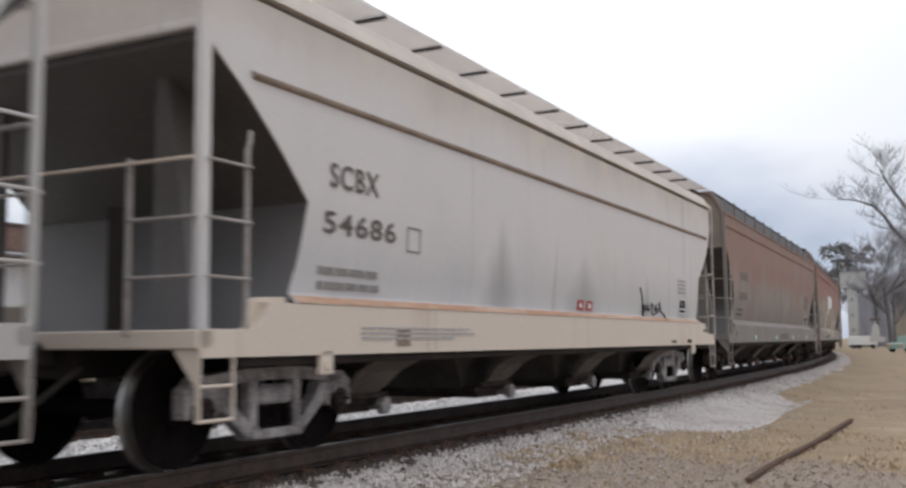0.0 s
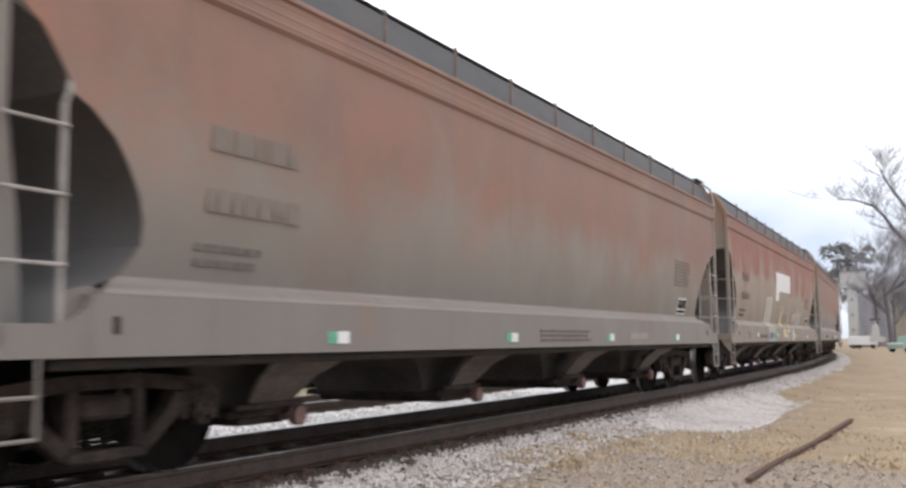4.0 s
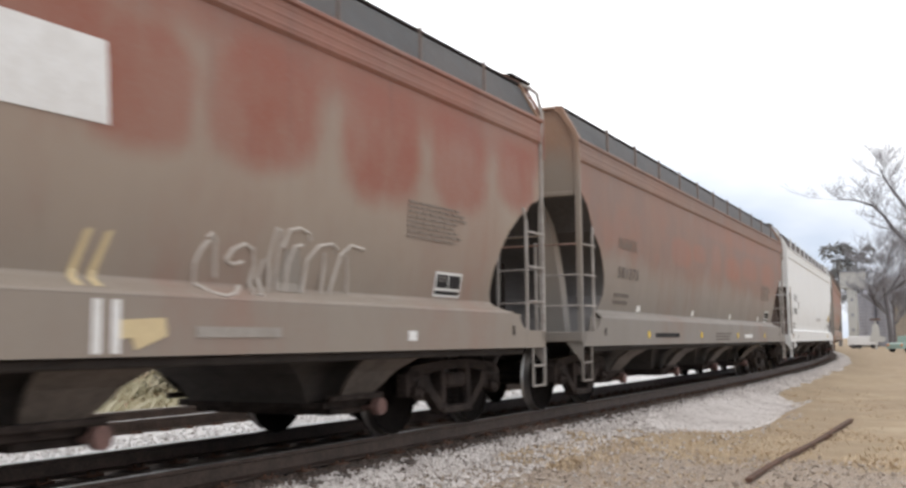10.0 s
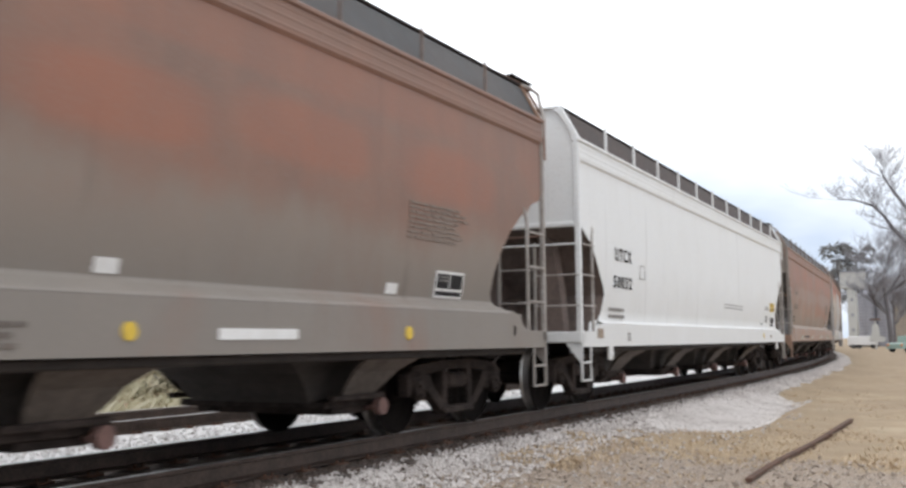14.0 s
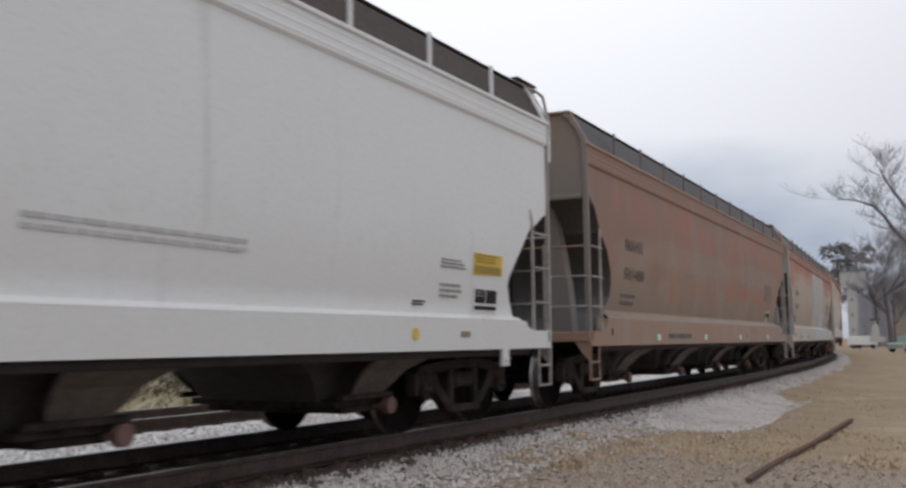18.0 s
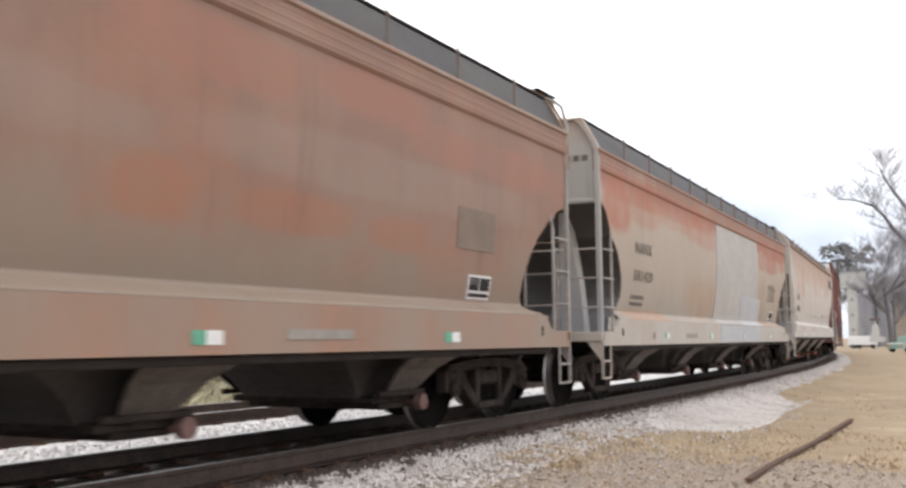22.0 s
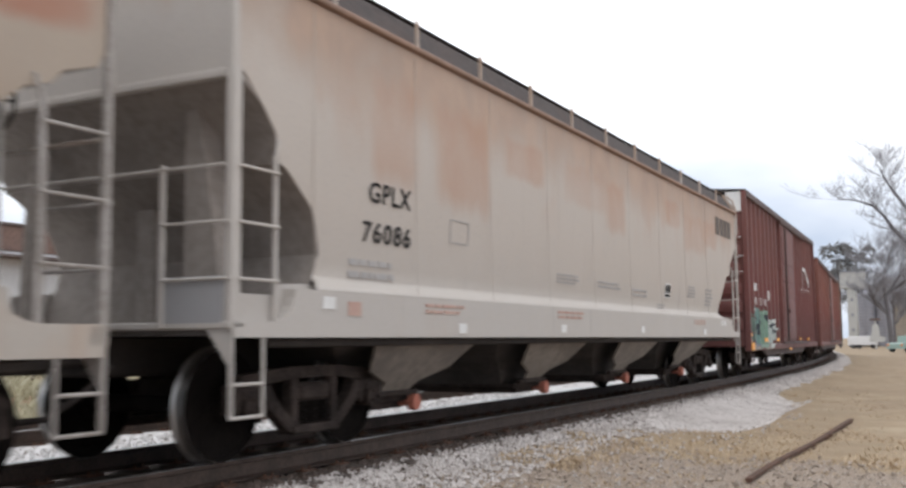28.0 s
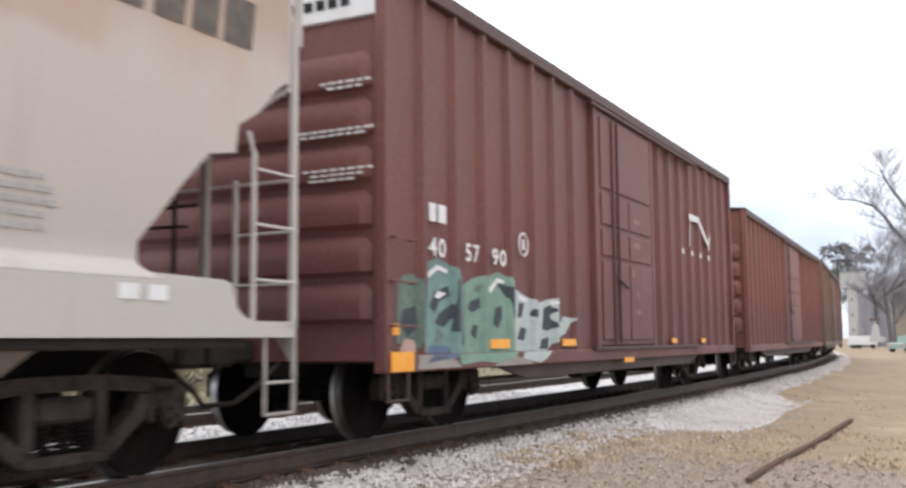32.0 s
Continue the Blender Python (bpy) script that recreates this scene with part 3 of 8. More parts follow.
def build_grass(name, label, patches, seed, material):
    """Blades of dry grass in clumps; patches of (clumps, s0, s1, u0, u1, blades, height, reach)."""
    rnd = np.random.RandomState(seed)
    V, F, n = [], [], 0
    for clumps, s0, s1, u0, u1, blades, hgt, reach in patches:
        for _ in range(clumps):
            s = s0 + (s1 - s0) * rnd.rand() ** 1.4
            u = rnd.uniform(u0, u1)
            if noise.noise((s * 0.25, u * 0.8, seed)) < -0.3:
                continue
            x, y, th = along(s, u)
            z = lift(x, y, u) if u > 1.5 or u < -6 else -0.26
            if 0 < u < 3.2 and z < shoulder(u) - 0.02:
                continue
            bx, by = x + rnd.normal(0, reach, blades), y + rnd.normal(0, reach, blades)
            t, lean = rnd.rand(blades) * 6.28, rnd.uniform(0.2, 1.0, blades)
            h = hgt * rnd.uniform(0.4, 1.2, blades)
            w = 0.004 + 0.004 * rnd.rand(blades) + 0.00035 * abs(s)
            dx, dy = np.cos(t), np.sin(t)
            lo = np.full(blades, z - 0.02)
            quad = np.stack([np.stack([bx - dy * w, by + dx * w, lo], 1), np.stack([bx + dy * w, by - dx * w, lo], 1),
                             np.stack([bx + dx * lean * h * 0.5 - dy * w, by + dy * lean * h * 0.5 + dx * w, z + h * 0.55], 1),
                             np.stack([bx + dx * lean * h * 1.2, by + dy * lean * h * 1.2, z + h * 0.8], 1)], 1)
            V.append(quad.reshape(-1, 3))
            for k in range(blades):
                F += [(n, n + 1, n + 2), (n + 1, n + 3, n + 2)]
                n += 4
    me = bpy.data.meshes.new(name)
    me.from_pydata(np.concatenate(V).tolist(), [], F)
    me.materials.append(material)
    tagged(new(name, me), label, "dry grass", kind="stuff")


build_ground()
build_ballast()
build_track(0.0, "railway_track", "main line of steel rails on dark timber ties", -60, 240, (1.5, 62))
build_track(-4.7, "siding_track", "second line of rusty rails beyond the train", -60, 120, (-6, 40), -0.06)
build_grass("dry_grass", "matted dry tan grass beside the ballast", [
    (260, 11.6, 17, 2.1, 4.6, 14, 0.03, 0.14), (170, 13, 30, 2.0, 8.0, 14, 0.03, 0.18), (150, 9.6, 12.2, 1.55, 2.5, 16, 0.04, 0.09),
    (80, 8, 12.5, 2.3, 6.2, 14, 0.035, 0.09), (60, 12, 16, 4.3, 6, 16, 0.06, 0.12)], 21, M_GRASS)
build_grass("far_bank_grass", "rough dry grass on the bank beyond the tracks", [(2200, -8, 40, -13, -7.2, 10, 0.42, 0.16)], 22, M_BANK)


M_OLDRAIL = plain("old_brown_rail", (0.150, 0.088, 0.064), (0.080, 0.052, 0.041), 5, 0.9, 0, 0.5, gloss=0.2)


def build_old_rail():
    rail = thing("abandoned_rail", pose(-2.21, 10.35, -0.50, 0, 0, 89.8), "rusty abandoned rail half sunk in dirt and grass", "rail")
    prof = [(-0.07, -0.09), (0.07, -0.09), (0.07, -0.075), (0.012, -0.05), (0.012, 0.035), (0.035, 0.045), (0.035, 0.075), (-0.035, 0.075), (-0.035, 0.045), (-0.012, 0.035), (-0.012, -0.05), (-0.07, -0.075)]
    for a, b in ((0.0, 5.2), (5.24, 8.4)):
        rings = [[(x, y + 0.02 * math.sin(x * 0.9), z - 0.012 + 0.006 * math.sin(x * 1.3)) for y, z in prof] for x in np.linspace(a, b, 12)]
        part("rail_length", Geo().loft(rings), M_OLDRAIL, rail)
    g = Geo()
    for x in (4.95, 5.1, 5.4, 5.55):
        g.rod((x, -0.05, 0.01), (x, 0.05, 0.01), 0.014, 6)
    g.box(4.85, 5.65, -0.034, -0.014, -0.045, 0.03, 0.005).box(4.85, 5.65, 0.014, 0.034, -0.045, 0.03, 0.005)
    part("joint_bar", g, M_RUSTY, rail)
    for k, x in enumerate((1.1, 2.3, 3.6, 6.4)):
        part("spike", Geo().rod((x, -0.085, -0.09), (x, -0.08, 0.0), 0.011, 5).box(x - 0.02, x + 0.02, -0.1, -0.06, 0.0, 0.016), M_RUSTY, rail)


build_old_rail()


# ---- wagons ----
ROLLING = []   # (wheelset, its place on the truck)
WHEEL_R = 0.457


def make_wheelset_meshes():
    tread = Geo()
    disc = Geo()
    for s in (-1, 1):
        y = s * 0.755
        prof = [(WHEEL_R + 0.0265, y - 0.052 * s), (WHEEL_R + 0.024, y - 0.044 * s), (WHEEL_R + 0.002, y - 0.028 * s), (WHEEL_R - 0.002, y + 0.055 * s), (WHEEL_R - 0.012, y + 0.055 * s), (WHEEL_R - 0.012, y - 0.052 * s)]
        tread.lathe(prof + prof[:1], 0, 40, False)
        disc.lathe([(0.40, y - 0.055 * s), (WHEEL_R + 0.024, y - 0.062 * s), (WHEEL_R + 0.024, y - 0.05 * s), (WHEEL_R - 0.004, y - 0.03 * s), (WHEEL_R - 0.006, y + 0.066 * s), (0.40, y + 0.068 * s), (0.395, y), (0.40, y - 0.055 * s)], 0, 40, False)
        disc.lathe([(0.07, y - 0.10 * s), (0.13, y - 0.10 * s), (0.14, y - 0.03 * s), (0.30, y - 0.015 * s), (0.415, y - 0.045 * s), (0.415, y + 0.05 * s), (0.39, y + 0.05 * s), (0.31, y + 0.02 * s), (0.15, y + 0.045 * s), (0.135, y + 0.09 * s), (0.07, y + 0.09 * s), (0.07, y - 0.10 * s)], 0, 28, False)
    axle = Geo().rod((0, -1.08, 0), (0, 1.08, 0), 0.075, 14)
    cap = Geo()
    for s in (-1, 1):
        cap.rod((0, s * 1.08, 0), (0, s * 1.135, 0), 0.098, 16)
        for k in range(3):
            t = 2 * math.pi * k / 3
            cap.rod((0.055 * math.cos(t), s * 1.135, 0.055 * math.sin(t)), (0.055 * math.cos(t), s * 1.165, 0.055 * math.sin(t)), 0.02, 6)
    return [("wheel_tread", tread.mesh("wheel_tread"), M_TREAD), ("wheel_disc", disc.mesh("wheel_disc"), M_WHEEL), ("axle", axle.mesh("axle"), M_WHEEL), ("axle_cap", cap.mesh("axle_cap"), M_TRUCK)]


WHEEL_MESHES = make_wheelset_meshes()
for _n, _m, _k in WHEEL_MESHES:
    _m.materials.append(_k)
    _m.shade_smooth()
    _m.set_sharp_from_angle(angle=radians(35))


def merged_wheelset():
    """One mesh of tread, disc, axle and caps, each with its own steel."""
    bm = bmesh.new()
    me = bpy.data.meshes.new("wheelset")
    for i, (n, m, k) in enumerate(WHEEL_MESHES):
        first = len(bm.faces)
        bm.from_mesh(m)
        bm.faces.ensure_lookup_table()
        for f in bm.faces[first:]:
            f.material_index = i
        me.materials.append(k)
    bm.to_mesh(me)
    bm.free()
    me.set_sharp_from_angle(angle=radians(35))
    return me


WHEELSET = merged_wheelset()


def side_frame_geo():
    g = Geo()
    for s in (-1, 1):
        y0, y1 = s * 0.97, s * 1.09
        # top and bottom members, pushed across their width
        top = [(-1.06, 0.60), (-0.98, 0.70), (-0.62, 0.735), (-0.3, 0.76), (0.3, 0.76), (0.62, 0.735), (0.98, 0.70)]
        g.prism(top + [(0.98, 0.60), (0.66, 0.625), (0.30, 0.66), (-0.30, 0.66), (-0.66, 0.625), (-0.98, 0.60)], "y", y0, y1)
        for e in (-1, 1):
            g.prism([(e * 1.08, 0.40), (e * 1.08, 0.62), (e * 0.98, 0.68), (e * 0.72, 0.66), (e * 0.70, 0.44), (e * 0.76, 0.40), (e * 0.78, 0.56), (e * 1.0, 0.56), (e * 1.02, 0.40)], "y", y0, y1)
            g.prism([(e * 0.74, 0.60), (e * 0.66, 0.44), (e * 0.36, 0.21), (e * 0.22, 0.19), (e * 0.22, 0.29), (e * 0.32, 0.31), (e * 0.56, 0.50), (e * 0.62, 0.62)], "y", y0, y1)
            g.box(e * 0.24, e * 0.34, y0, y1, 0.28, 0.68, 0.01)
            g.box(e * 0.79, e * 0.99, s * 0.95, s * 1.11, 0.50, 0.59, 0.015)
        g.box(-0.34, 0.34, s * 0.93, s * 1.12, 0.185, 0.265, 0.015)
    return g


SIDE_FRAMES = []
for _s in (-1, 1):
    _g = side_frame_geo()
    _half = Geo()
    for _f in _g.f:
        if (_g.v[_f[0]][1] > 0) == (_s > 0):
            _half.add([_g.v[_i] for _i in _f], [tuple(range(len(_f)))])
    SIDE_FRAMES.append(_half)


def spring_geo(s):
    g = Geo()
    for x in (-0.16, 0.0, 0.16):
        y, n = s * 1.03, 34
        pts = [(x + 0.062 * math.cos(i * 1.15), y + 0.062 * math.sin(i * 1.15), 0.265 + i * 0.2 / n) for i in range(n + 1)]
        g.tube(pts, 0.014, 5)
    return g


def bolster_geo():
    g = Geo().box(-0.2, 0.2, -0.85, 0.85, 0.42, 0.66, 0.03).box(-0.22, 0.22, -1.1, -0.85, 0.46, 0.62, 0.03).box(-0.22, 0.22, 0.85, 1.1, 0.46, 0.62, 0.03)
    g.rod((0, 0, 0.6), (0, 0, 0.78), 0.2, 16)
    for s in (-1, 1):
        g.box(-0.1, 0.1, s * 0.55, s * 0.75, 0.66, 0.73, 0.01)
        # brake beams
        g.box(s * 0.33, s * 0.39, -0.72, 0.72, 0.33, 0.40, 0.01)
        for y in (-0.755, 0.755):
            g.box(s * 0.36, s * 0.43, y - 0.05, y + 0.05, 0.28, 0.50, 0.015)
    return g


TRUCK_MESHES = {}


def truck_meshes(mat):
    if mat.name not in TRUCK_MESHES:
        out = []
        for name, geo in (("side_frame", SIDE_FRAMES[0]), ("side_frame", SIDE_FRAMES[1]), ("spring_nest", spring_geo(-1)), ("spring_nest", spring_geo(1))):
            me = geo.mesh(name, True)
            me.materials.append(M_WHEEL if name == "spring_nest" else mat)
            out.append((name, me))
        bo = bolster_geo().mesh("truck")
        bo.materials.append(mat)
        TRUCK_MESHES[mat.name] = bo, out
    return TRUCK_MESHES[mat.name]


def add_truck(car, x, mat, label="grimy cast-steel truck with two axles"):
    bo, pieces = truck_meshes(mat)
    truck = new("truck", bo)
    truck.parent = car
    truck.matrix_basis = pose(x, 0, 0)
    tagged(truck, label)
    for name, me in pieces:
        new(name, me).parent = truck
    for dx in (-0.89, 0.89):
        w = new("wheelset", WHEELSET)
        w.parent = truck
        ROLLING.append((w, dx))
    return truck


def text_mesh(body, height, spacing=1.0):
    """Flat letters in the built-in font, lower left at the origin, in x and z, scaled to a height."""
    cu = bpy.data.curves.new("letters", "FONT")
    cu.body, cu.space_character, cu.resolution_u, cu.offset = body, spacing * 1.14, 3, 0.018
    ob = bpy.data.objects.new("letters", cu)
    scene.collection.objects.link(ob)
    me = bpy.data.meshes.new_from_object(ob.evaluated_get(bpy.context.evaluated_depsgraph_get()))
    bpy.data.objects.remove(ob)
    co = np.array([tuple(v.co) for v in me.vertices])
    lo, hi = co.min(0), co.max(0)
    return me, (co - lo) / max(1e-6, hi[1] - lo[1]) * height


FLARE = 0.13   # height of the side sheet's outward-curved foot


class Wagon:
    """Common parts of a wagon; x runs from its leading end (0) to its trailing end (L)."""

    def __init__(self, name, s0, L, label, category, paint, group="freight train", sill=0.88, side_y=1.555, bow=0.035, truck_mat=None, truck_in=1.35):
        self.L, self.s0, self.paint, self.sill, self.side_y, self.bow = L, s0, paint, sill, side_y, bow
        self.inset = truck_in
        self.dx = -L / 2
        self.ob = thing(name, self.at(0.0), label, category, group)
        self.lo, self.hi, self.flare = 1.27, 3.4, FLARE
        for x in (truck_in, L - truck_in):
            add_truck(self.ob, x - L / 2, truck_mat or M_TRUCK)
        for e in (0, 1):
            self.coupler(e)

    def at(self, t):
        d = self.s0 - gone(t)
        ax, ay, _ = along(d + self.inset)
        bx, by, _ = along(d + self.L - self.inset)
        return pose((ax + bx) / 2, (ay + by) / 2, 0, 0, 0, math.degrees(math.atan2(by - ay, bx - ax)))

    def geo(self):
        return Geo(self.dx)

    def add(self, name, geo, mat=None, label="", parent=None, smooth=False):
        return part(name, geo, mat or self.paint, parent or self.ob, label, smooth)

    def ends(self):
        """For each end: a function that mirrors x."""
        return [(0, lambda x: x), (1, lambda x: self.L - x)]

    def coupler(self, e):
        fx = (lambda x: x) if e == 0 else (lambda x: self.L - x)
        g = self.geo()
        g.box(fx(-0.30), fx(0.5), -0.09, 0.09, 0.78, 0.98, 0.03)
        g.box(fx(-0.62), fx(-0.28), -0.15, 0.06, 0.74, 1.02, 0.04)
        g.box(fx(-0.66), fx(-0.45), 0.05, 0.15, 0.76, 1.0, 0.04)
        g.tube([(fx(0.1), -0.35, 0.78), (fx(-0.25), -0.33, 0.55), (fx(-0.45), -0.25, 0.42), (fx(-0.63), -0.05, 0.40)], 0.026, 6)
        self.add("coupler", g, M_BLACK, "black coupler with a sagging air hose")

    def wall_y(self, z):
        if z < self.lo:
            return 1.604
        t = min(1, max(0, (z - self.lo) / (self.hi - self.lo)))
        if self.bow > 0.05:
            y = 1.59 - self.bow * (1 - t) ** 2.8 - 0.02 * t * t + 0.005
            k = min(1.0, (z - self.lo) / self.flare)
            return 1.604 + (y - 1.604) * k * k * (3 - 2 * k)
        return self.side_y + self.bow * math.sin(math.pi * t) + 0.005

    def decal(self, name, poly, mat, label="", lift=0.0, y=None, nz=6):
        """A thin painted field on the near side; poly in (x, z), cut into level strips so that it follows the bowed side."""
        zs = sorted({round(p[1], 4) for p in poly} | {round(q, 4) for q in np.linspace(min(p[1] for p in poly), max(p[1] for p in poly), nz)})
        g = self.geo()
        for a, b in zip(zs, zs[1:]):
            for x0, x1, x2, x3 in strips(poly, a, b):
                ya, yb = (self.wall_y(a + 1e-4), self.wall_y(b - 1e-4)) if y is None else (y, y)
                o = 0.003 + lift
                q = [(x0, -ya - o, a), (x1, -ya - o, a), (x2, -yb - o, b), (x3, -yb - o, b)]
                r = [(p[0], p[1] + 0.004 + lift, p[2]) for p in q]
                g.add(q + r, [(0, 1, 2, 3), (7, 6, 5, 4), (0, 4, 5, 1), (1, 5, 6, 2), (2, 6, 7, 3), (3, 7, 4, 0)])
        return self.add(name, g.mesh(name, True), mat, label)

    def rect(self, name, x0, x1, z0, z1, mat, label="", lift=0.0, y=None):
        return self.decal(name, [(x0, z0), (x1, z0), (x1, z1), (x0, z1)], mat, label, lift, y, 3)

    def letters(self, text, x, z, height, width, mat, label="", y=None, name="lettering"):
        me, co = text_mesh(text, height)
        co[:, 0] *= width / max(1e-6, co[:, 0].max())
        for v, c in zip(me.vertices, co):
            zz = z + c[1]
            v.co = (x + c[0] + self.dx, -(self.wall_y(zz) if y is None else y) - 0.004, zz)
        # each character becomes a part of its own
        root = list(range(len(me.vertices)))

        def find(i):
            while root[i] != i:
                root[i] = root[root[i]]
                i = root[i]
            return i
        for f in me.polygons:
            for a in f.vertices[1:]:
                root[find(a)] = find(f.vertices[0])
        groups = {}
        for f in me.polygons:
            groups.setdefault(find(f.vertices[0]), []).append(tuple(f.vertices))
        for fs in groups.values():
            ids = sorted({i for f in fs for i in f})
            at = {i: k for k, i in enumerate(ids)}
            one = bpy.data.meshes.new(name)
            one.from_pydata([tuple(me.vertices[i].co) for i in ids], [], [tuple(at[i] for i in f) for f in fs])
            self.add(name, one, mat, label)
        bpy.data.meshes.remove(me)

    def bars(self, name, x0, x1, z0, z1, rows, mat, seed=0, label="", gaps=5, y=None):
        """Lines of small print as broken bars, one part to a word."""
        out = []
        rnd = random.Random(seed)
        h = (z1 - z0) / (rows * 2 - 1)
        for r in range(rows):
            a = z1 - h * (2 * r + 1)
            x, end = x0, x1 - (rnd.random() * 0.25 * (x1 - x0) if rows > 1 else 0)
            while x < end - 0.02:
                w = min(end - x, (x1 - x0) / (gaps * 1.4) * rnd.uniform(0.35, 1.5))
                yy = self.wall_y(a + h / 2) if y is None else y
                ob = self.add(name, self.geo().box(x, x + w, -yy - 0.004, -yy + 0.003, a, a + h), mat, label)
                out.append(ob)
                x += w + 0.03
        return out


def strips(poly, a, b):
    """The parts of a polygon between two levels with no corner between: (left and right at a, right and left at b)."""
    m = (a + b) / 2
    cuts = []
    for (x0, z0), (x1, z1) in zip(poly, poly[1:] + poly[:1]):
        if min(z0, z1) < m < max(z0, z1):
            k = lambda z: x0 + (x1 - x0) * (z - z0) / (z1 - z0)
            cuts.append((k(m), k(a), k(b)))
    cuts.sort()
    return [(cuts[i][1], cuts[i + 1][1], cuts[i + 1][2], cuts[i][2]) for i in range(0, len(cuts) - 1, 2)]


CUT_ROUND = ((1.27, 0.80), (1.3, 0.86), (1.4, 1.10), (1.6, 1.24), (1.75, 1.23), (1.92, 1.17), (2.1, 1.05), (2.25, 0.93), (2.40, 0.72), (2.47, 0.56), (2.57, 0.53), (2.7, 0.43), (2.81, 0.34), (3.0, 0.06), (3.1, 0.05))
CUT_ROUND_REAR = ((1.27, 0.98), (1.34, 1.12), (1.47, 1.24), (1.66, 1.23), (1.76, 1.20), (2.0, 1.07), (2.2, 0.90), (2.43, 0.60), (2.48, 0.44), (2.58, 0.34), (2.66, 0.10), (2.75, 0.05))
CUT_ANGLE = ((1.19, 0.90), (1.4, 1.05), (1.6, 1.13), (1.7, 1.08), (2.31, 0.52), (2.315, 0.44), (2.5, 0.10), (2.6, 0.05))
CUT_STRAIGHT = ((1.27, 1.08), (1.7, 1.20), (2.08, 1.28), (2.45, 0.90), (2.78, 0.52), (3.12, 0.07), (3.2, 0.05))
CUT_STRAIGHT_REAR = ((1.27, 1.13), (1.6, 1.10), (2.11, 1.03), (2.27, 0.80), (2.61, 0.41), (3.06, 0.10), (3.15, 0.05))
CUT_TALL = ((1.38, 1.02), (1.45, 1.10), (1.68, 1.18), (1.9, 1.10), (2.04, 1.03), (2.3, 0.68), (2.34, 0.58), (2.57, 0.52), (2.75, 0.35), (2.91, 0.18), (3.0, 0.08))
CUT_TALL_REAR = ((1.38, 1.44), (1.45, 1.53), (1.62, 1.55), (1.89, 1.32), (2.07, 1.17), (2.29, 0.95), (2.34, 0.68), (2.55, 0.66), (2.67, 0.46), (2.91, 0.22), (3.0, 0.08))


def cut_at(cut, z):
    return float(np.interp(z, [c[0] for c in cut], [c[1] for c in cut]))


